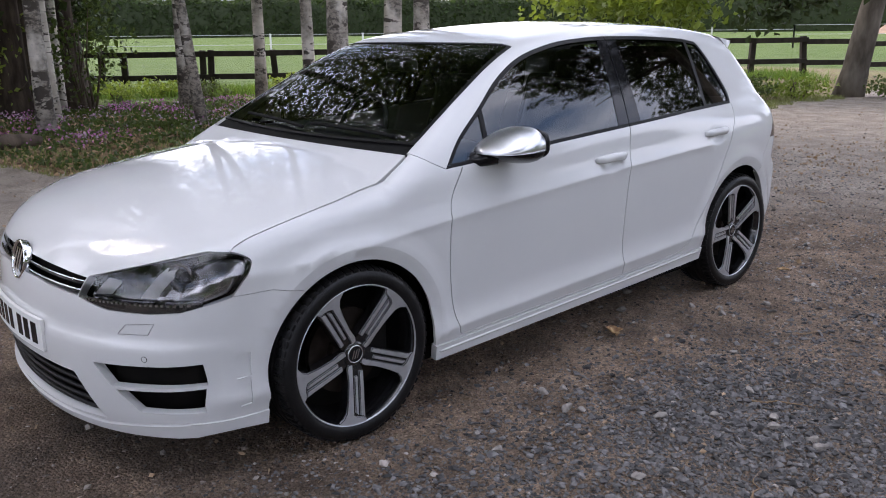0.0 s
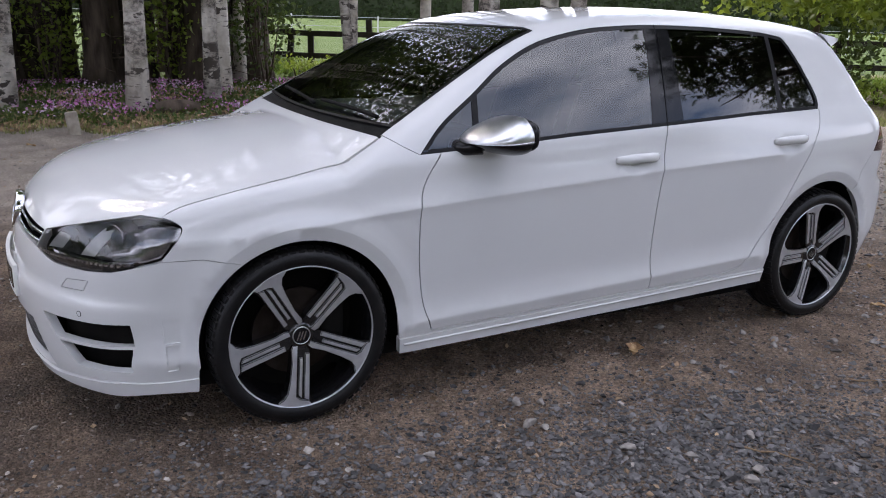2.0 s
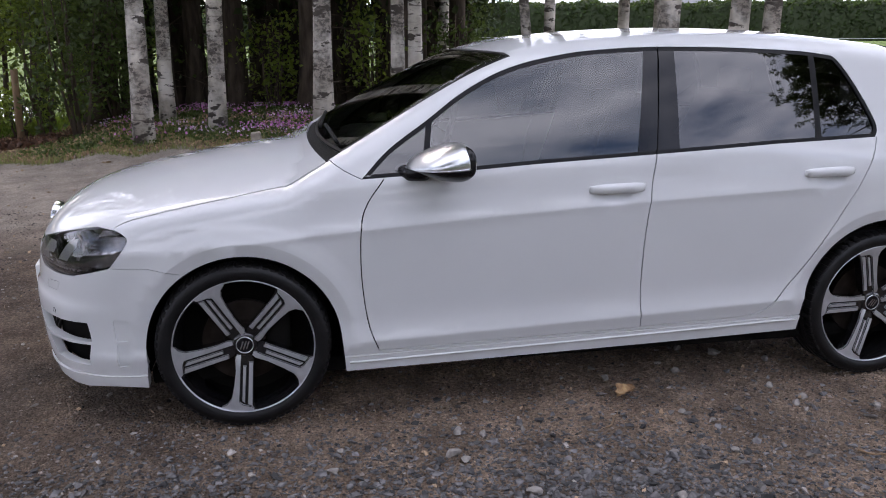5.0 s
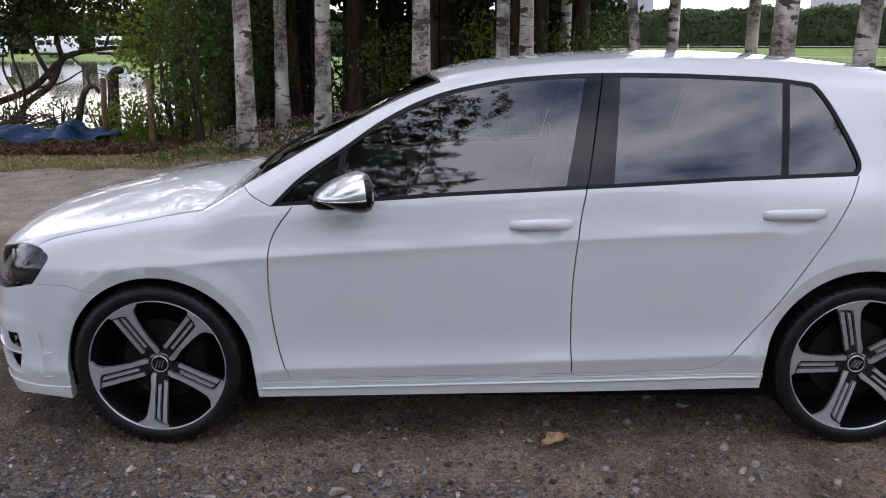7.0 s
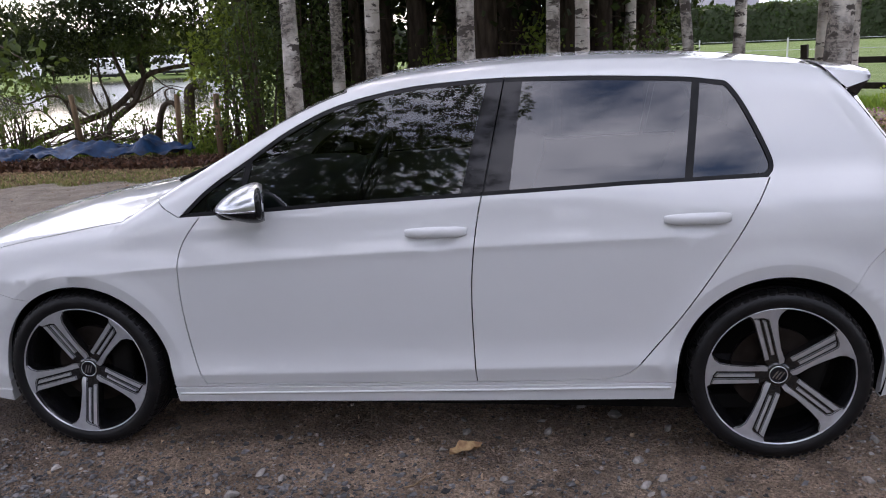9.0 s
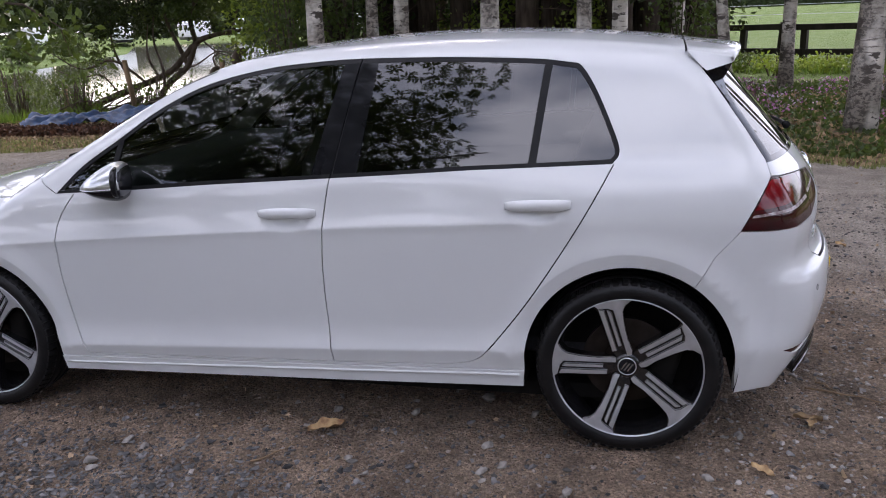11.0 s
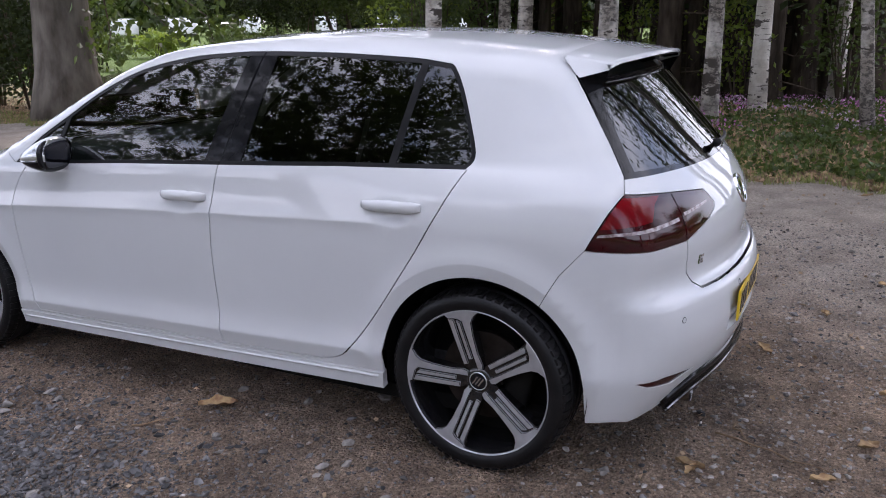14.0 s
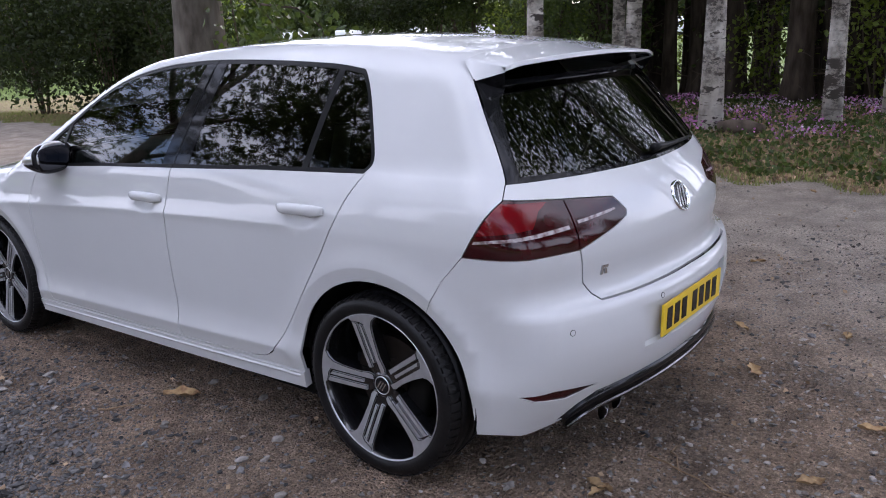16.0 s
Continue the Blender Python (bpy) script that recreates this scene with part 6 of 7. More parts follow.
for s in (1, -1):
    mir = new("door_mirror")
    mir.parent = car
    mir["label"] = "door mirror with a satin aluminium cap"
    slim = lambda y: 0.22 + 0.78 * min(1, max(0, (y - 0.635) / 0.165)) ** 0.75
    warp = lambda v: [(s * (p[0] - 0.03), p[1] - 0.010 + 0.36 * (p[0] - 0.93), 0.958 + (p[2] - 0.958) * slim(p[1])) for p in v]
    turn = lambda f: f if s > 0 else [q[::-1] for q in f]
    v, f = egg((0.925, 0.745, 0.985), (0.112, 0.112, 0.079), 0.86, cut_lo=-0.14, back=0.66)
    solid("mirror_cap", warp(v), turn(f), SATIN, mir, "satin aluminium mirror cap", True)
    v, f = egg((0.925, 0.745, 0.985), (0.112, 0.112, 0.076), 0.86, cut_hi=-0.15, back=0.66)
    solid("mirror_base", warp(v), turn(f), GLOSS_BLACK, mir, "black mirror underside", True)
    v, f = egg((0.926, 0.743, 0.975), (0.113, 0.113, 0.007), 0.8, back=0.64)
    solid("indicator_strip", warp(v), turn(f), CHROME, mir, "slim indicator strip", True)
    v, f = egg((0.925, 0.816, 0.988), (0.092, 0.006, 0.052), 0.6)
    solid("mirror_glass", warp(v), turn(f), DARK_MIRROR, mir, "mirror glass tinted dark in place of a dark reflection", True)
    v, f = egg((0.925, 0.798, 0.990), (0.111, 0.020, 0.061), 0.65)
    solid("mirror_rim", warp(v), turn(f), GLOSS_BLACK, mir, "black rim", True)
    v, f = tube([(s * 0.79, 0.590, 0.938), (s * 0.83, 0.630, 0.938), (s * 0.87, 0.68, 0.947)], [0.028, 0.030, 0.030], 10)
    solid("mirror_arm", v, f, GLOSS_BLACK, mir, "", True)
    for y0, z0 in ((1.4225, 0.862), (2.329, 0.898)):
        yy = np.linspace(-0.112, 0.112, 22)
        base = from_side(y0 + yy, z0 + 0.022 * yy)
        lift = 0.008 + 0.026 * (1 - np.abs(yy / 0.112) ** 3.2)
        hgt = 0.0205 - 0.009 * np.abs(yy / 0.112) ** 4 + 0.0015 * (yy > 0.055)
        ring = []
        for p, l2, h in zip(base, lift, hgt):
            ring.append([(s * (p[0] + l2 * 0.55 + 0.55 * l2 * math.cos(a) * 0.9), p[1], p[2] + h * math.sin(a)) for a in np.linspace(0, 2 * math.pi, 12, endpoint=False)])
        v = [q for r in ring for q in r]
        f = [(i * 12 + j, (i + 1) * 12 + j, (i + 1) * 12 + (j + 1) % 12, i * 12 + (j + 1) % 12) for i in range(21) for j in range(12)] + [tuple(range(12)), tuple(21 * 12 + j for j in range(11, -1, -1))]
        solid("door_handle", v, turn(f), PAINT, car, "white pull handle", True)
for x0, y0, x1, y1 in ((0.62, 0.375, 0.08, 0.36), (0.05, 0.335, -0.50, 0.39)):
    l = from_top(np.linspace(x0, x1, 12), np.linspace(y0, y1, 12)) + [0, 0, 0.018]
    v, f = tube(l, [0.008] * 12, 6)
    solid("wiper", v, f, COWL, car, "black windscreen wiper", True)
l = on_rear(np.array([(x, 1.035 + 0.02 * x) for x in np.linspace(0.02, -0.36, 10)])) + [0, 0.02, 0.008]
solid("rear_wiper", *tube(l, [0.016, 0.012, 0.010, 0.009, 0.008, 0.008, 0.007, 0.007, 0.006, 0.005], 8), TRIM_BLACK, car, "black rear wiper", True)

# ---- the ledge along each sill ----
for s in (1, -1):
    line = on_side(np.array([(y, 0.2145 + 0.0276 * y) for y in np.linspace(0.385, 2.255, 60)]))
    v, f = ribbon(line, -0.0125, 0.0, 0.0075)
    solid("sill_ledge", np.asarray(v) * [s, 1, 1], f if s > 0 else [q[::-1] for q in f], PAINT, car, "white ledge along the sill", True)

# ---- the black lip of the rear diffuser ----
lip_line = on_rear(np.array([(x, z - 0.022) for x, z in spline([(0.60, 0.285), (0.545, 0.325), (0.47, 0.342), (0.25, 0.352), (0.0, 0.356), (-0.25, 0.352), (-0.47, 0.342), (-0.545, 0.325), (-0.60, 0.285)], 6)]))
solid("diffuser_lip", *ribbon(lip_line, -0.014, 0.05, 0.040), GLOSS_BLACK, car, "gloss black lip below the rear bumper", True)
solid("diffuser_edge", *ribbon(lip_line - [0, 0, 0.024], -0.018, 0.05, 0.006), DARK_CHROME, car, "thin bright edge of the diffuser", True)

# ---- roof spoiler, exhausts, small badge ----
xs = np.linspace(-0.535, 0.535, 41)
ts = np.linspace(0, 1, 12)
topv, lowv = [], []
for x in xs:
    y1 = 3.025 - 0.22 * x * x
    for t in ts:
        y = 2.81 + (y1 - 2.81) * t
        z = float(roof_height(np.array([x]), np.array([2.80]))[0]) - 0.17 * (y - 2.80) + 0.10 * (y - 2.80) ** 2 - 0.06 * max(0, abs(x) - 0.47)
        z -= 0.5 * max(0, abs(x) - 0.44) ** 2
        topv.append((x, y, z))
        lowv.append((x, y, z - 0.012 - 0.055 * (1 - t) ** 1.2))
nx, nt = len(xs), len(ts)
quad = [(i * nt + j, (i + 1) * nt + j, (i + 1) * nt + j + 1, i * nt + j + 1) for i in range(nx - 1) for j in range(nt - 1)]
k = nx * nt
rim = [(i * nt + nt - 1, (i + 1) * nt + nt - 1, k + (i + 1) * nt + nt - 1, k + i * nt + nt - 1) for i in range(nx - 1)]
sides = [(j, j + 1, k + j + 1, k + j) for j in range(nt - 1)] + [((nx - 1) * nt + j + 1, (nx - 1) * nt + j, k + (nx - 1) * nt + j, k + (nx - 1) * nt + j + 1) for j in range(nt - 1)]
solid("roof_spoiler", topv + lowv, quad + rim + sides, PAINT, car, "white roof spoiler over the rear window", True)
under = [(p[0] * 0.99, p[1] - 0.006, p[2] - 0.002) for p in lowv]
solid("spoiler_underside", under, [q[::-1] for q in quad], GLOSS_BLACK, car, "gloss black spoiler underside", True)
for s in (1, -1):
    rim_e = [np.array(topv[(nx - 1) * nt + j]) for j in range(nt)]
    foot = [np.array([0.546, 2.812, 1.366]), on_side([(2.866, 1.304)])[0] + [0.006, 0.004, 0.0]]
    low = [foot[0] + (foot[1] - foot[0]) * min(1, t / 0.35) if t < 0.35 else foot[1] + (rim_e[-1] - [0, 0.004, 0.016] - foot[1]) * ((t - 0.35) / 0.65) ** 0.9 for t in ts]
    v = [p * [s, 1, 1] for p in rim_e + low]
    f = [(j, nt + j, nt + j + 1, j + 1) for j in range(nt - 1)]
    solid("spoiler_side", v, [q[::-1] for q in f] if s < 0 else f, PAINT, car, "white side fin of the spoiler", True)
    inner = on_rear([(0.50, 1.272)])[0] + [0, 0.004, 0]
    tail_foot = on_side([(2.945, 1.196)])[0] + [-0.004, 0.006, 0]
    v = [p * [s, 1, 1] for p in [foot[1]] + low[5:] + [inner, tail_foot]]
    n = len(v)
    f = [(i, i + 1, n - 2) for i in range(n - 3)] + [(0, n - 2, n - 1)]
    solid("spoiler_cheek", v, [q[::-1] for q in f] if s > 0 else f, GLOSS_BLACK, car, "gloss black spoiler end plate")
    for x in (0.46, 0.365):
        v, f = lathe([(-0.02, 0.040), (0.06, 0.042), (0.063, 0.040), (0.06, 0.038), (-0.02, 0.034)], 32, "z")
        m = Matrix.Translation((s * x, 3.205, 0.258)) @ Matrix.Rotation(radians(-90), 4, "X")
        ex = solid("exhaust_tip", [m @ Vector(p) for p in v], f, DARK_CHROME, car, "chrome exhaust tip", True)
        v, f = lathe([(0.0, 0.036), (0.0, 0.0)], 24, "z")
        solid("exhaust_bore", [m @ Vector(p) for p in v], f, UNDER, ex)
m0 = on_rear([(0.470, 0.728)])[0]
mk = [prism([(-0.017, -0.014), (-0.008, -0.014), (0.000, 0.014), (-0.009, 0.014)], 0, 0.004, lambda u, q, d: (m0[0] - u, m0[1] + d + 0.001 + 0.26 * u, m0[2] + q)),
      prism([(-0.006, 0.006), (0.016, 0.006), (0.018, 0.014), (-0.004, 0.014)], 0, 0.004, lambda u, q, d: (m0[0] - u, m0[1] + d + 0.001 + 0.26 * u, m0[2] + q)),
      prism([(0.002, -0.014), (0.012, -0.014), (0.010, 0.002), (0.002, 0.002)], 0, 0.004, lambda u, q, d: (m0[0] - u, m0[1] + d + 0.001 + 0.26 * u, m0[2] + q))]
solid("tailgate_badge", *joined(*mk), CHROME, car, "small chrome badge")
for p, n in ((on_rear([(0.650, 0.574)])[0], 1), (on_front([(0.681, 0.444)])[0], 1), (on_rear([(-0.650, 0.574)])[0], 1), (on_front([(-0.681, 0.444)])[0], 1), (on_rear([(0.25, 0.60)])[0], 1)):
    d = Vector(skin_normal(p[None])[0])
    m = Matrix.Translation(p) @ d.to_track_quat("X", "Z").to_matrix().to_4x4()
    v, f = lathe([(-0.002, 0.0105), (0.0008, 0.0098), (0.0012, 0.0085), (-0.001, 0.0082)], 24)
    sr = solid("parking_sensor", [m @ Vector(q) for q in v], f, TRIM_BLACK, car, "round parking sensor", True)
    v, f = lathe([(0.0004, 0.0083), (0.0008, 0.0)], 24)
    solid("sensor_face", [m @ Vector(q) for q in v], f, PAINT, sr)

# ---- the cabin ----
part("dashboard", box((1.30, 0.42, 0.30), (0, 0.66, 0.83), 0.08), PLASTIC, car, "dark dashboard")
part("cabin_floor", box((1.40, 2.0, 0.06), (0, 1.6, 0.33), 0.02), CLOTH, car)
part("centre_console", box((0.22, 0.9, 0.26), (0, 1.10, 0.50), 0.04), PLASTIC, car)
for x in (0.36, -0.36):
    seat = new("front_seat")
    seat.parent = car
    seat["label"] = "black cloth front seat"
    part("seat_cushion", box((0.50, 0.52, 0.16), (x, 1.32, 0.55), 0.06), CLOTH, seat)
    part("seat_back", box((0.50, 0.14, 0.62), (0, 0, 0), 0.06, Matrix.Translation((x, 1.66, 0.88)) @ Matrix.Rotation(radians(-18), 4, "X")), CLOTH, seat)
    part("headrest", box((0.26, 0.10, 0.17), (x, 1.79, 1.235), 0.045), CLOTH, seat)
bench = new("rear_seat")
bench.parent = car
bench["label"] = "black cloth rear bench"
part("seat_cushion", box((1.25, 0.50, 0.16), (0, 2.12, 0.55), 0.06), CLOTH, bench)
part("seat_back", box((1.25, 0.14, 0.60), (0, 0, 0), 0.06, Matrix.Translation((0, 2.45, 0.86)) @ Matrix.Rotation(radians(-20), 4, "X")), CLOTH, bench)
for x in (0.36, -0.36):
    part("headrest", box((0.24, 0.09, 0.15), (x, 2.57, 1.19), 0.04), CLOTH, bench)
v, f = [], []
R, r0 = 0.185, 0.015
for i in range(40):
    a = 2 * math.pi * i / 40
    for j in range(8):
        b = 2 * math.pi * j / 8
        v.append(((R + r0 * math.cos(b)) * math.cos(a), (R + r0 * math.cos(b)) * math.sin(a), r0 * math.sin(b)))
f = [(i * 8 + j, ((i + 1) % 40) * 8 + j, ((i + 1) % 40) * 8 + (j + 1) % 8, i * 8 + (j + 1) % 8) for i in range(40) for j in range(8)]
m = Matrix.Translation((-0.36, 0.95, 0.93)) @ Matrix.Rotation(radians(66), 4, "X")
sw = solid("steering_wheel", [m @ Vector(p) for p in v], f, PLASTIC, car, "black steering wheel", True)
part("wheel_boss", box((0.34, 0.07, 0.04), (0, 0, -0.01), 0.015, m), PLASTIC, sw)
part("interior_mirror", box((0.22, 0.03, 0.06), (0, 0.93, 1.26), 0.02), PLASTIC, car, "black interior mirror")

# ---- loose stones and litter on the track ----
def stones(name, n, where, sizes, mat, label, seed):
    """Many small broken stones lying on the ground, as one mesh."""
    rng = np.random.default_rng(seed)
    kinds = []
    for k in range(8):
        bm = bmesh.new()
        for q in rng.normal(size=(11, 3)):
            bm.verts.new(q / np.linalg.norm(q) * rng.uniform(0.8, 1.15))
        got = bmesh.ops.convex_hull(bm, input=bm.verts[:])
        bmesh.ops.delete(bm, geom=[g for g in got["geom_interior"] if isinstance(g, bmesh.types.BMVert)], context="VERTS")
        bmesh.ops.triangulate(bm, faces=bm.faces[:])
        bm.verts.index_update()
        v = np.array([tuple(p.co) for p in bm.verts])
        f = np.array([[q.index for q in p.verts] for p in bm.faces])
        bm.free()
        kinds.append((v, f))
    p = where(rng, n)
    n = len(p)
    s = sizes(rng, n)
    a = rng.uniform(0, 6.283, n)
    flat = rng.uniform(0.35, 0.75, n)
    long = rng.uniform(0.8, 1.5, n)
    z = land(p[:, 0], p[:, 1])
    vs, fs, o = [], [], 0
    for i in range(n):
        v, f = kinds[i % 8]
        x, y = v[:, 0] * long[i] * s[i], v[:, 1] * s[i]
        c, d = math.cos(a[i]), math.sin(a[i])
        vs.append(np.stack([p[i, 0] + c * x - d * y, p[i, 1] + d * x + c * y, z[i] + v[:, 2] * s[i] * flat[i] + s[i] * flat[i] * 0.45], 1))
        fs.append(f + o)
        o += len(v)
    me = bpy.data.meshes.new(name)
    me.from_pydata(np.vstack(vs).tolist(), [], np.vstack(fs).tolist())
    return tagged(placed(name, me, mat, None, "", False), label, "gravel", kind="stuff")


def near_gravel(rng, n):
    p = np.stack([rng.uniform(0.7, 3.3, 3 * n), rng.uniform(-2.2, 5.2, 3 * n)], 1)
    patch = 0.5 + 0.5 * np.sin(2.2 * p[:, 0] + 1.1 * np.sin(1.7 * p[:, 1])) * np.sin(1.9 * p[:, 1] + 0.8 + p[:, 0])
    grey = ease(p[:, 0], 0.95, 1.7) * (1 - 0.75 * ease(p[:, 1], 1.2, 3.0))
    return p[rng.random(3 * n) < 0.03 + 0.95 * grey * (0.10 + 0.90 * patch ** 1.8)][:n]


def wide_gravel(rng, n):
    p = np.stack([rng.uniform(-6.2, 4.5, 2 * n), rng.uniform(-6, 16, 2 * n)], 1)
    return p[p[:, 0] > verge_edge(p[:, 1])][:n]


small = lambda rng, n: np.clip(rng.lognormal(-5.15, 0.5, n), 0.003, 0.022)
stones("gravel_stones", 60000, near_gravel, small, STONES, "blue-grey broken gravel strewn over the track", 21)
stones("track_stones", 12000, wide_gravel, lambda rng, n: np.clip(rng.lognormal(-5.0, 0.45, n), 0.003, 0.022), LIGHT_STONES, "pale scattered chippings pressed into brown dirt", 22)


stones("soil_crumbs", 50000, lambda rng, n: (lambda p: p[(p[:, 0] > verge_edge(p[:, 1])) & ((p[:, 0] < -0.7) | (p[:, 0] > 0.2) | (p[:, 1] > 2.6))])(np.stack([rng.uniform(-3.5, 3.3, n), rng.uniform(-2.4, 6.5, n)], 1)), lambda rng, n: np.clip(rng.lognormal(-5.6, 0.5, n), 0.002, 0.012), CRUMBS, "brown crumbs of dirt and grit on the track", 23)


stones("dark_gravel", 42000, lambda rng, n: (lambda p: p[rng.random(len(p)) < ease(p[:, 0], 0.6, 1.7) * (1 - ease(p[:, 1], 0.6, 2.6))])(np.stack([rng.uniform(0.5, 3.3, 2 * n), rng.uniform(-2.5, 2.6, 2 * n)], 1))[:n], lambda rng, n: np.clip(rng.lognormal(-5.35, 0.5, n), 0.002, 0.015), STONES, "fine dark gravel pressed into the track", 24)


by_car = lambda rng, n: (lambda p: p[(p[:, 0] > 0.95) | (p[:, 1] > 3.0)])(np.stack([rng.uniform(-3.2, 3.3, n), rng.uniform(-2.3, 7.5, n)], 1))
stones("loose_pale_stones", 1500, by_car, lambda rng, n: np.clip(rng.lognormal(-4.5, 0.35, n), 0.006, 0.024), PALE_STONES, "loose pale chippings on the dirt", 26)
stones("loose_dark_stones", 1800, by_car, lambda rng, n: np.clip(rng.lognormal(-4.5, 0.35, n), 0.006, 0.022), STONES, "loose dark chippings on the dirt", 27)
stones("tail_chippings", 14000, lambda rng, n: np.stack([rng.uniform(-3.4, 3.0, n), rng.uniform(2.9, 8.0, n)], 1), lambda rng, n: np.clip(rng.lognormal(-5.2, 0.45, n), 0.003, 0.014), LIGHT_STONES, "fine pale chippings behind the car", 28)


def fist_stone(x, y, r, seed, label="pale broken stone lying on the dirt"):
    rng = np.random.default_rng(seed)
    bm = bmesh.new()
    bmesh.ops.create_icosphere(bm, subdivisions=2, radius=1.0)
    cuts = rng.normal(size=(11, 3))
    cuts /= np.linalg.norm(cuts, axis=1)[:, None]
    for v in bm.verts:
        c = np.array(v.co)
        for q in cuts:
            d = c @ q - 0.55
            if d > 0:
                c = c - q * d
        v.co = c * [1.15 * r, 0.8 * r, 0.55 * r]
    ob = part("stone", bm, PALE_STONES, None, "", False)
    ob.location = (x, y, land_at(x, y) + 0.28 * r)
    ob.rotation_euler = (0, 0, rng.uniform(0, 6.28))
    return tagged(ob, label, "stone", "stones on the track")


for k, (x, y, r) in enumerate([(0.52, 2.08, 0.040), (0.68, 1.81, 0.034), (1.06, 2.15, 0.030), (0.89, 2.14, 0.026), (1.09, 0.85, 0.026), (1.05, 1.66, 0.022), (1.22, 0.71, 0.034), (1.26, 0.75, 0.026), (1.80, 1.22, 0.034), (2.02, 1.11, 0.036), (1.98, 1.16, 0.028),
                               (1.84, 1.15, 0.030), (1.37, 1.71, 0.024), (1.06, 0.76, 0.030), (1.26, 0.29, 0.026), (0.42, 1.95, 0.032), (0.35, 2.2, 0.035), (0.62, 2.28, 0.028), (1.15, 2.45, 0.026), (1.22, 2.62, 0.024), (0.98, 2.9, 0.026), (1.7, 0.5, 0.03), (1.62, 1.38, 0.026), (1.5, 0.92, 0.03)]):
    fist_stone(x, y, r, 40 + k)


def fallen_leaf(x, y, size, seed, yaw, stalk=True, label="curled brown fallen leaf on the dirt"):
    """A dry leaf: a lobed, cupped blade with a stalk."""
    rnd = random.Random(seed)
    t = empty("fallen_leaf", label, "leaf", "fallen leaves on the track", (x, y, land_at(x, y) + 0.008))
    t.rotation_euler = (rnd.uniform(-0.15, 0.15), rnd.uniform(-0.15, 0.15), yaw)
    n = 18
    verts, faces = [], []
    for i in range(n + 1):
        s = i / n
        w = size * 0.20 * math.sin(math.pi * s) ** 0.8 * (1 + 0.28 * math.sin(s * 17 + seed)) + 0.001
        for j in range(-3, 4):
            u = j / 3
            verts.append((size * (s - 0.5), w * u, 0.012 + size * (0.09 * u * u + 0.035 * math.sin(9 * s + 3 * u + seed))))
    for i in range(n):
        for j in range(6):
            faces.append((i * 7 + j, i * 7 + j + 1, (i + 1) * 7 + j + 1, (i + 1) * 7 + j))
    k = len(verts)
    verts += [(p[0], p[1], p[2] - 0.0012) for p in verts]
    faces += [tuple(i + k for i in q[::-1]) for q in faces]
    solid("blade", verts, faces, BROWN_LEAF, t, "", True)
    if stalk:
        v, f = tube([(-size * 0.5, 0, 0.012), (-size * 0.75, size * 0.08, 0.008), (-size * 1.05, size * 0.05, 0.002)], [0.0022, 0.0018, 0.0014], 5)
        solid("stalk", v, f, BARK, t, "", True)
    return t


for k, (x, y, s, a) in enumerate([(0.86, 1.50, 0.155, 2.32), (-0.66, 3.40, 0.15, 0.6), (0.13, 3.83, 0.13, 2.4), (0.53, 3.29, 0.13, 1.4), (-1.27, 3.63, 0.13, 0.2), (0.44, 3.70, 0.11, 2.0), (0.93, 3.08, 0.11, 0.9), (0.56, 3.30, 0.09, 2.8), (-1.15, 3.18, 0.12, 1.1), (-0.36, 3.92, 0.13, 1.7),
                                  (-1.9, 3.9, 0.12, 0.5), (-2.3, 2.9, 0.12, 2.2), (-1.7, 5.0, 0.12, 1.2), (0.2, 5.2, 0.12, 0.1), (-4.7, 2.6, 0.13, 0.7), (-4.6, 3.8, 0.12, 1.9), (-0.9, 7.5, 0.13, 0.3), (-5.7, -0.6, 0.13, 0.9), (-5.9, -1.8, 0.14, 2.1)]):
    fallen_leaf(x, y, s if k == 0 else 0.8 * s, k, a, k % 2 == 0, "large golden-brown dry leaf on the dirt" if k == 0 else "curled brown fallen leaf on the dirt")


def twig(x, y, length, yaw, seed):
    rnd = random.Random(seed)
    pts = [(length * (i / 6 - 0.5), rnd.uniform(-0.012, 0.012), 0.006 + rnd.uniform(0, 0.006)) for i in range(7)]
    v, f = tube(pts, [0.004 - 0.0004 * i for i in range(7)], 5)
    ob = tagged(solid("twig", v, f, STAKE_WOOD, None, "", True), "thin dry twig lying on the dirt", "twig", "twigs on the track")
    ob.location = (x, y, land_at(x, y))
    ob.rotation_euler = (0, 0, yaw)


for k, (x, y, l, a) in enumerate([(1.06, 1.38, 0.20, 2.5), (0.30, 3.53, 0.42, 1.25), (0.22, 3.42, 0.18, 0.5), (0.05, 3.05, 0.30, 1.1), (1.75, 1.35, 0.25, 0.6), (2.0, 0.7, 0.18, 2.0), (1.5, 2.2, 0.16, 1.1)]):
    twig(x, y, l, a, k)

# ---- the verge: grass, leaf litter and cyclamen ----
def blades(name, n, where, h, mat, label, seed, wide=0.006):
    rng = np.random.default_rng(seed)
    p = where(rng, n)
    n = len(p)
    z = land(p[:, 0], p[:, 1]) - 0.01
    a = rng.uniform(0, 6.283, n)
    hh = h * rng.uniform(0.4, 1.2, n)
    lean = rng.normal(size=(n, 2)) * 0.35 * hh[:, None]
    side = np.stack([np.cos(a), np.sin(a)], 1) * wide * rng.uniform(0.7, 1.6, (n, 1))
    v = np.stack([np.column_stack([p - side, z]), np.column_stack([p + side, z]), np.column_stack([p + lean, z + hh])], 1).reshape(-1, 3)
    f = np.arange(3 * n).reshape(-1, 3)
    me = bpy.data.meshes.new(name)
    me.from_pydata(v.tolist(), [], f.tolist())
    return tagged(placed(name, me, mat, None, "", False), label, "grass", kind="stuff")


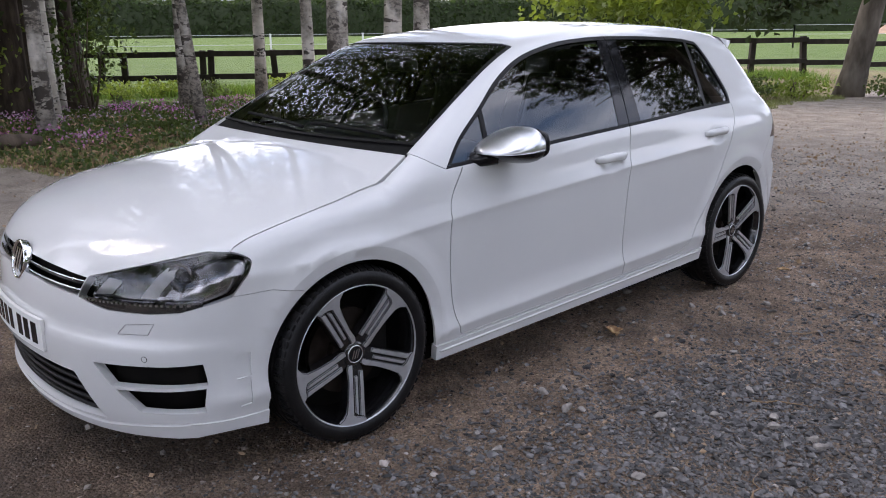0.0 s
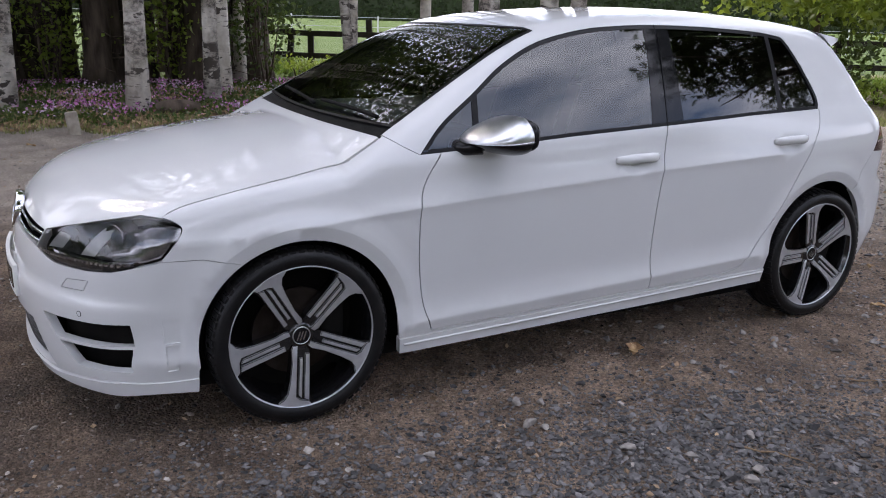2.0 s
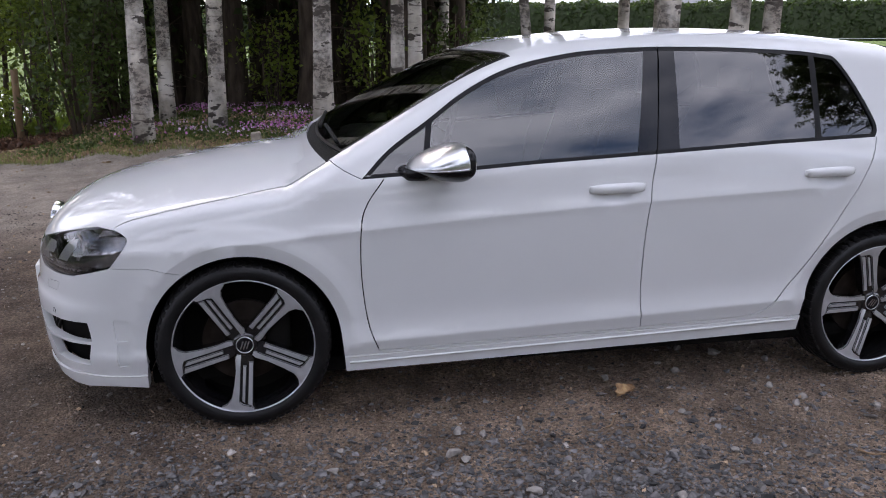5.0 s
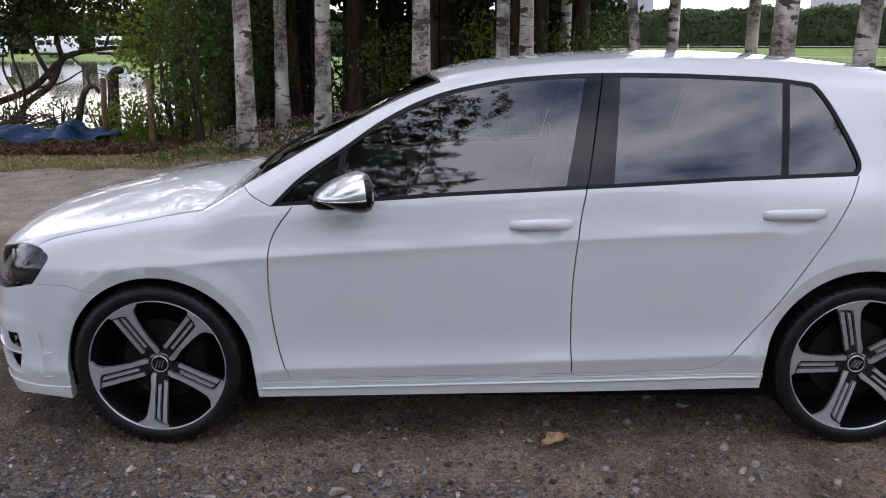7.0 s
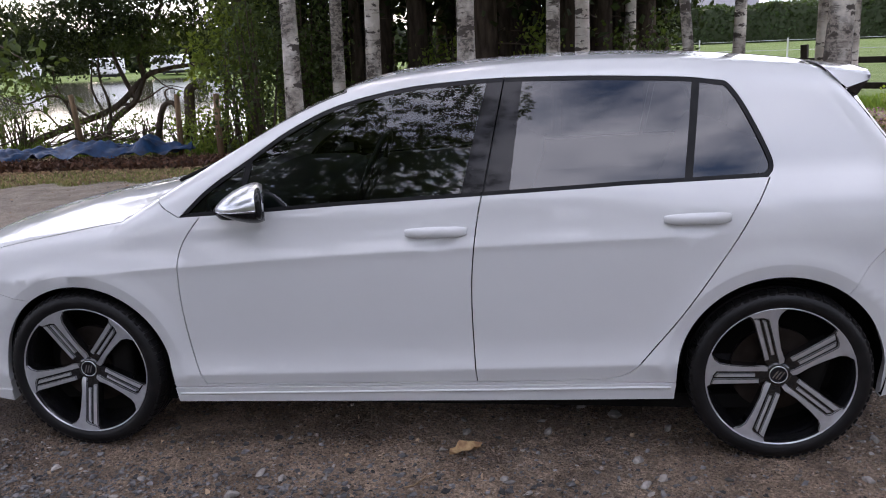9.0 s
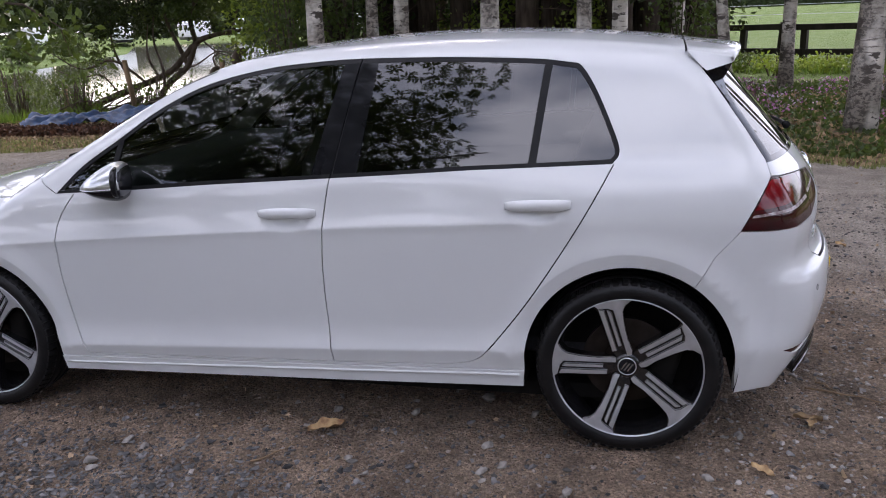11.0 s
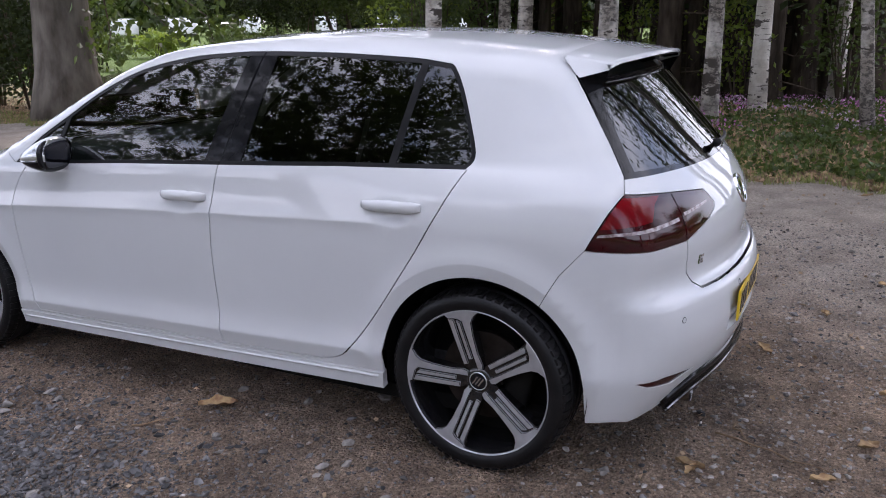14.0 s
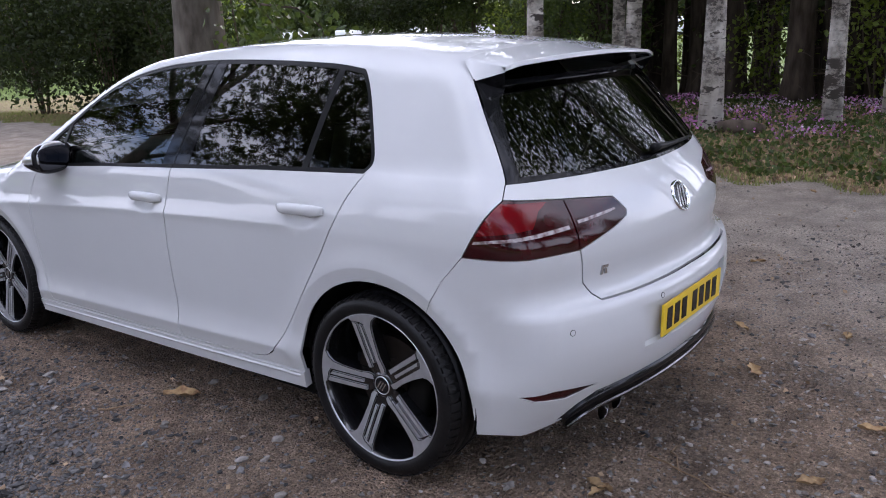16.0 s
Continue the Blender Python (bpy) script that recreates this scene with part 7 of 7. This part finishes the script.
def on_verge(rng, n, lo=0.0, hi=1.3, y0=-16, y1=16):
    y = rng.uniform(y0, y1, n)
    d = lo + (hi - lo) * rng.random(n) ** 1.6
    return np.stack([verge_edge(y) - d + 0.15 * np.sin(7 * y), y], 1)


blades("verge_grass", 26000, lambda r, n: on_verge(r, n, -0.12, 1.2), 0.085, GRASS, "short rough grass along the track's edge", 31)
blades("wood_grass", 4500, lambda r, n: on_verge(r, n, 1.0, 6.5, -3, 6), 0.10, GRASS, "thin grass below the birches", 32)
blades("fence_grass", 14000, lambda r, n: np.stack([-18.2 + 11.3 * (t := r.random(n)) + r.normal(size=n) * 0.6, 3.4 + 16.6 * t + r.normal(size=n) * 0.45], 1), 0.24, GRASS_LUSH, "long lush grass and weeds along the fence", 33, 0.012)
blades("shore_grass", 9000, lambda r, n: np.stack([r.uniform(-13.6, -10.6, n), r.uniform(-14, -3.6, n)], 1), 0.30, GRASS_LUSH, "long grass along the lake shore", 34, 0.010)


def litter(name, n, where, size, mat, label, category, seed, lift=0.02, tall=0.05):
    rng = np.random.default_rng(seed)
    p = where(rng, n)
    z = land(p[:, 0], p[:, 1]) + lift + tall * rng.random(len(p))
    return tagged(scatter_leaves(name, np.column_stack([p, z]), size, mat, None, "", seed, 1.3), label, category, kind="stuff")


def beds(rng, n):
    """Loose drifts between the birches."""
    c = np.stack([rng.uniform(-12.5, -6.7, 60), rng.uniform(-2.6, 7.0, 60)], 1)
    c = c[c[:, 0] < verge_edge(c[:, 1]) - 0.5]
    k = c[rng.integers(0, len(c), n)]
    return k + rng.normal(size=(n, 2)) * rng.uniform(0.05, 0.34, (n, 1))


litter("cyclamen_flowers", 3000, beds, 0.028, PETAL, "pink cyclamen flowers in drifts under the birches", "flowers", 35, 0.06, 0.09)
litter("pale_cyclamen_flowers", 1500, beds, 0.030, PETAL_PALE, "pale pink cyclamen flowers under the birches", "flowers", 36, 0.05, 0.09)
litter("cyclamen_leaves", 9000, beds, 0.045, LEAF, "small dark green leaves of the cyclamen", "leaves", 37, 0.01, 0.05)
litter("leaf_litter", 34000, lambda r, n: on_verge(r, n, 0.0, 8.0, -15, 7), 0.05, LITTER, "brown leaf litter on the verge", "leaves", 38, 0.004, 0.012)
litter("green_ground_cover", 9000, lambda r, n: on_verge(r, n, 0.3, 7.5, -3, 6), 0.05, LEAF, "low green ground cover below the trees", "leaves", 39, 0.01, 0.07)
litter("track_leaf_drift", 1000, lambda r, n: np.stack([r.normal(size=n) * 1.3 - 0.6, 7.6 + r.normal(size=n) * 1.4], 1), 0.026, TAN_LITTER, "brown fallen leaves scattered over the track", "leaves", 42, 0.004, 0.010)
litter("track_leaf_crumbs", 2600, wide_gravel, 0.020, TAN_LITTER, "crumbs of brown leaves on the track", "leaves", 40, 0.004, 0.004)

litter("bank_litter", 9000, lambda r, n: np.stack([r.uniform(-9.9, -8.0, n), r.uniform(-9.5, -3.0, n)], 1), 0.05, RED_LITTER, "red-brown leaf litter heaped along the bank", "leaves", 41, 0.01, 0.10)

# ---- the lake shore: stakes, sheet, leaning tree ----
def stake(x, y, h, lean, seed):
    z = land_at(x, y)
    pts = [(0, 0, -0.1), (lean[0] * 0.5, lean[1] * 0.5, h * 0.5), (lean[0], lean[1], h)]
    v, f = tube(pts, [0.055, 0.052, 0.050], 10, 0.04, seed)
    ob = tagged(solid("stake", v, f, STAKE_WOOD, None, "", True), "round wooden stake driven into the bank", "stake", "stakes along the lake")
    ob.location = (x, y, z)


for k, (x, y, h, l) in enumerate([(-9.61, -3.76, 1.12, (0, 0.02)), (-10.65, -4.95, 1.10, (0, 0.03)), (-10.98, -7.06, 1.15, (0, -0.12)), (-12.2, -9.6, 0.9, (0, 0.03)), (-12.6, -6.3, 0.75, (0.02, 0.03))]):
    stake(x, y, h, l, k)
nx, ny = 110, 26
v = []
for i in range(nx):
    s = i / (nx - 1)
    for j in range(ny):
        u = j / (ny - 1) - 0.5
        x = -10.15 + u * (0.72 - 0.30 * s + 0.18 * math.sin(17 * s) + 0.10 * math.sin(41 * s)) - 0.5 * (s - 0.5)
        y = -8.6 + 4.0 * s
        hump = 0.22 * math.exp(-((s - 0.80) / 0.04) ** 2) + 0.12 * math.exp(-((s - 0.55) / 0.10) ** 2)
        fold = 0.035 * math.sin(31 * s + 7 * u) + 0.03 * math.sin(13 * s - 11 * u + 2) + 0.02 * math.sin(57 * s + 19 * u) + 0.018 * math.sin(83 * s - 31 * u + 3 * math.sin(9 * u)) + 0.05 * abs(math.sin(23 * s + 5 * math.sin(4 * u)))
        v.append((x, y, land_at(x, y) + 0.05 + max(0, fold + 0.03) + hump * (1 - (2 * u) ** 2) + 0.10 * (1 - (2 * u) ** 2)))
f = [(i * ny + j, (i + 1) * ny + j, (i + 1) * ny + j + 1, i * ny + j + 1) for i in range(nx - 1) for j in range(ny - 1)]
tagged(solid("tarpaulin", v, f, TARP, None, "", True), "crumpled blue tarpaulin spread along the bank", "tarpaulin")


def branchy(name, label, runs, mat, seed, leaves=None, category="tree"):
    """A tree drawn as limbs, each a line of points with its first and last radius."""
    t = empty(name, label, category, at=runs[0][0][0])
    o = Vector(runs[0][0][0])
    for k, (pts, r0, r1) in enumerate(runs):
        p = [Vector(q) - o for q in spline(pts, 5)]
        v, f = tube(p, [r0 + (r1 - r0) * i / (len(p) - 1) for i in range(len(p))], 9, 0.10, seed + k)
        solid("trunk" if k == 0 else "limb", v, f, mat, t, "", True)
    if leaves:
        for k, (c, r, n, size, leaf) in enumerate(leaves):
            rng = np.random.default_rng(seed + 90 + k)
            scatter_leaves("crown", clumps(rng, Vector(c) - o, r, n, 30, 0.34), size, leaf, t, "", seed + k)
    return t


X = -12.3
# The last, highest crown is unseen, added to hide bright sky from the bonnet.
branchy("leaning_alder", "leaning dark tree with a leafy crown over the lake", [
    ([(X, -9.4, -0.35), (X, -8.88, -0.02), (X, -7.88, 0.32), (X, -7.0, 0.64), (X, -6.35, 1.18), (X, -5.87, 1.34), (X, -5.17, 1.41), (X, -4.49, 1.42), (X + 0.1, -3.9, 1.34)], 0.088, 0.022),
    ([(X + 0.2, -7.46, -0.35), (X, -7.17, 0.31), (X, -6.64, 0.69), (X, -6.35, 1.18)], 0.075, 0.055),
    ([(X, -6.35, 1.18), (X, -6.38, 1.83), (X - 0.1, -5.85, 2.6), (X - 0.2, -5.6, 4.0)], 0.055, 0.025),
    ([(X, -6.6, 0.8), (X, -6.9, 1.5), (X + 0.1, -7.1, 2.4), (X + 0.2, -7.5, 3.6)], 0.05, 0.02),
    ([(X, -7.6, 0.4), (X + 0.2, -8.2, 0.9), (X + 0.3, -8.9, 0.75), (X + 0.3, -9.6, 1.1)], 0.03, 0.01),
    ([(X, -7.3, 0.5), (X, -7.5, 1.0), (X, -7.4, 1.6)], 0.03, 0.01),
    ([(X + 0.1, -7.9, -0.3), (X + 0.1, -7.95, 0.5), (X, -8.3, 1.2), (X, -8.2, 2.3)], 0.045, 0.015), ([(X + 0.2, -7.2, -0.3), (X + 0.2, -7.05, 0.6), (X + 0.1, -7.25, 1.4), (X, -7.0, 2.6)], 0.04, 0.012),
    ([(X, -6.9, 0.65), (X, -6.4, 0.75), (X, -5.9, 1.0), (X, -5.5, 0.95)], 0.025, 0.006), ([(X, -6.2, 1.25), (X, -5.9, 1.0), (X, -5.6, 0.9), (X, -5.2, 0.7)], 0.018, 0.004), ([(X, -8.3, 0.2), (X, -8.7, 0.6), (X, -9.3, 0.55), (X, -9.9, 0.8)], 0.022, 0.006),
    ([(X, -5.5, 1.4), (X, -5.3, 1.9), (X, -5.0, 2.6)], 0.03, 0.01)], BARK, 60,
    [((X, -6.1, 2.65), (0.9, 1.7, 0.75), 5600, 0.055, LEAF_DARK), ((X - 0.2, -6.2, 4.6), (1.6, 2.2, 1.6), 5000, 0.075, LEAF), ((X + 0.3, -8.8, 1.3), (0.5, 0.8, 0.7), 900, 0.05, LEAF), ((X, -4.4, 1.9), (0.6, 0.8, 0.55), 2000, 0.05, LEAF), ((X, -7.7, 2.1), (0.7, 1.3, 0.8), 3200, 0.05, LEAF_DARK), ((X + 0.3, -8.6, 2.35), (0.9, 2.0, 0.75), 6500, 0.055, LEAF_DARK), ((X + 0.2, -6.2, 1.95), (0.7, 1.6, 0.45), 4200, 0.05, LEAF), ((X + 1.6, -4.4, 8.2), (3.2, 3.6, 3.0), 8000, 0.10, LEAF)])
branchy("young_alder", "slender young tree at the water's edge", [
    ([(-12.5, -4.83, -0.3), (-12.5, -4.72, 0.93), (-12.5, -4.70, 1.8), (-12.5, -4.69, 3.6)], 0.055, 0.02)], BARK, 70,
    [((-12.5, -4.5, 2.9), (0.9, 1.2, 1.3), 3000, 0.075, LEAF), ((-12.4, -4.9, 1.35), (0.35, 0.5, 0.3), 600, 0.06, LEAF_BRIGHT)])
branchy("dead_stump", "broken dead stump with bare branches", [
    ([(-11.8, -5.29, -0.3), (-11.8, -5.22, 0.5), (-11.8, -5.19, 0.92), (-11.8, -5.02, 1.02)], 0.13, 0.07),
    ([(-11.6, -5.92, -0.2), (-11.5, -5.65, 0.57), (-11.5, -5.46, 0.72), (-11.5, -5.35, 0.60)], 0.07, 0.03),
    ([(-11.5, -5.5, 0.70), (-11.5, -5.55, 0.92), (-11.5, -5.38, 1.0)], 0.025, 0.01)], BARK, 75, None, "stump")
heap = []
rnd = random.Random(5)
for k in range(46):
    y, x = rnd.uniform(-8.6, -6.2), rnd.uniform(-12.2, -11.0)
    a, l = rnd.uniform(-0.5, 0.5) + 1.57, rnd.uniform(0.5, 1.4)
    z = land_at(x, y) + rnd.uniform(0.02, 0.40)
    heap.append(tube([(x - math.cos(a) * l / 2, y - math.sin(a) * l / 2, z - 0.1), (x, y, z + rnd.uniform(0, 0.1)), (x + math.cos(a) * l / 2, y + math.sin(a) * l / 2, z + rnd.uniform(-0.1, 0.25))], [0.02, 0.016, 0.006], 5))
tagged(solid("brushwood", *joined(*heap), BARK, None, "", True), "heap of brown cut brushwood on the bank", "brushwood", kind="stuff")

# ---- the far side of the meadow ----
def tape_fence(a, b, n, h, label):
    t = empty("tape_fence", label, "fence", at=(a[0], a[1], 0))
    a, b = Vector(a), Vector(b)
    for k in range(n):
        p = a.lerp(b, k / (n - 1))
        part("post", box((0.07, 0.07, h), (p.x - a.x, p.y - a.y, land_at(p.x, p.y) + h / 2)), TAPE, t, "", False)
    yaw = math.atan2(b.y - a.y, b.x - a.x)
    m = (a + b) / 2
    for z in (0.95 * h, 0.55 * h):
        part("tape", box(((b - a).length, 0.012, 0.024), (0, 0, 0), 0, Matrix.Translation((m.x - a.x, m.y - a.y, land_at(m.x, m.y) + z)) @ Matrix.Rotation(yaw, 4, "Z")), TAPE, t, "", False)


tape_fence((-50, 2), (-19, 45), 12, 1.25, "thin white electric tape fence across the meadow")
tape_fence((-19, 45), (10, 56), 10, 1.25, "thin white electric tape fence across the meadow")
bank = solid("earth_bank", [(-22, 62, 0.4), (30, 74, 0.4), (30, 78, 1.45), (-22, 66, 1.45), (-22, 69, 0), (30, 81, 0)], [(0, 1, 2, 3), (3, 2, 5, 4)], EARTH, None, "", False)
tagged(bank, "bare red-brown earth bank beyond the meadow", "bank", kind="structure")
tree("ash_tree", -4.15, 16.3, 9, 0.25, GREY_BARK, LEAF, "grey tree trunk leaning beside the fence", crown=(3.0, 3.0, 2.6), crown_at=0.75, leaves=3600, leaf_size=0.16, lean=(0.135, 0.03), bend=0.05, seed=520, limbs=8, flare=1.3)
rngb = random.Random(4)
for k, (x, y, s, n) in enumerate([(-14.2, 7.0, 0.5, 500), (-15.6, 6.4, 0.6, 700), (-15.0, 5.3, 0.5, 500), (-16.4, 5.0, 0.6, 700), (-13.4, 8.6, 0.6, 700), (-12.4, 9.8, 0.7, 700), (-5.4, 14.2, 0.8, 900), (-4.6, 14.9, 0.6, 700), (-6.2, 13.2, 0.7, 800), (-3.2, 16.4, 0.6, 600)]):
    shrub(x, y, s, s, 0.42, LEAF_BRIGHT if k % 3 else LEAF, "low green weeds along the fence", n, 0.05, 800 + k, "weeds", stems=4)
branchy("young_chestnut", "young chestnut with yellowing leaves behind the track", [
    ([(-7.8, 13.3, 0.0), (-7.8, 13.35, 1.2), (-7.7, 13.4, 2.4), (-7.6, 13.5, 4.2)], 0.07, 0.03),
    ([(-7.7, 13.4, 1.9), (-6.8, 13.3, 2.4), (-6.0, 13.2, 2.2)], 0.03, 0.01), ([(-7.7, 13.4, 2.0), (-8.6, 13.2, 2.5), (-9.4, 13.3, 2.3)], 0.03, 0.01)], BARK, 85,
    [((-7.8, 13.4, 2.25), (2.3, 1.6, 0.95), 4200, 0.10, LEAF_BRIGHT), ((-7.4, 13.1, 1.0), (1.1, 0.9, 0.75), 1300, 0.08, LEAF), ((-7.6, 13.4, 4.0), (1.9, 1.8, 1.2), 2200, 0.13, LEAF)])
hanging_branch([[(-3.9, 15.8, 3.6), (-4.6, 15.6, 2.9), (-5.2, 15.5, 2.3), (-5.9, 15.4, 1.8), (-6.2, 15.4, 1.45)], [(-4.6, 15.6, 2.9), (-4.4, 15.3, 2.2), (-4.7, 15.3, 1.9)], [(-5.2, 15.5, 2.3), (-5.2, 15.2, 1.9), (-5.4, 15.2, 1.6)]], 620, LEAF_DARK, 0.11, "drooping branch with dark lobed leaves", 530)


def house(x, y, yaw, label):
    t = empty("house", label, "house", "", (x, y, land_at(x, y)))
    t.rotation_euler = (0, 0, yaw)
    part("wall", box((11, 7, 4.6), (0, 0, 2.3)), BRICK, t, "", False)
    v = [(-5.9, -4, 4.5), (5.9, -4, 4.5), (5.9, 4, 4.5), (-5.9, 4, 4.5), (-5.9, 0, 7.2), (5.9, 0, 7.2)]
    roof = solid("roof", v, [(0, 1, 5, 4), (2, 3, 4, 5), (0, 4, 3), (1, 2, 5), (3, 2, 1, 0)], SLATE, t, "grey slate roof")
    part("chimney", box((0.9, 0.7, 1.8), (3.6, 0, 7.4)), BRICK, roof, "", False)
    for k in range(3):
        w = part("window", box((1.2, 0.1, 1.2), (-3.4 + 3.4 * k, -3.52, 3.2)), VAN_WHITE, t, "white window frame", False)
        part("pane", box((1.0, 0.04, 1.0), (-3.4 + 3.4 * k, -3.58, 3.2)), GLOSS_BLACK, w, "", False)


house(-128, 26, 1.35, "far brick house with a slate roof and a chimney")
house(-122, 60, 1.15, "far brick house with a slate roof")


# ---- a marker stone and a log among the flowers ----
bm = box((0.15, 0.12, 0.30), (0, 0, 0.08), 0.02, Matrix.Rotation(0.12, 4, "X"))
mk = tagged(part("marker_stone", bm, PALE_WOOD, None, "", False), "short pale weathered block standing among the flowers", "stone")
mk.location = (-6.23, -0.15, land_at(-6.23, -0.15))
v, f = tube([(0, -0.26, 0.07), (0.02, -0.1, 0.085), (0.0, 0.1, 0.08), (0.03, 0.27, 0.06)], [0.07, 0.085, 0.08, 0.06], 12, 0.08, 3)
lg = tagged(solid("log", v, f, BARK, None, "", True), "short mossy log lying below the birches", "log")
lg.location = (-7.25, 1.12, land_at(-7.25, 1.12))
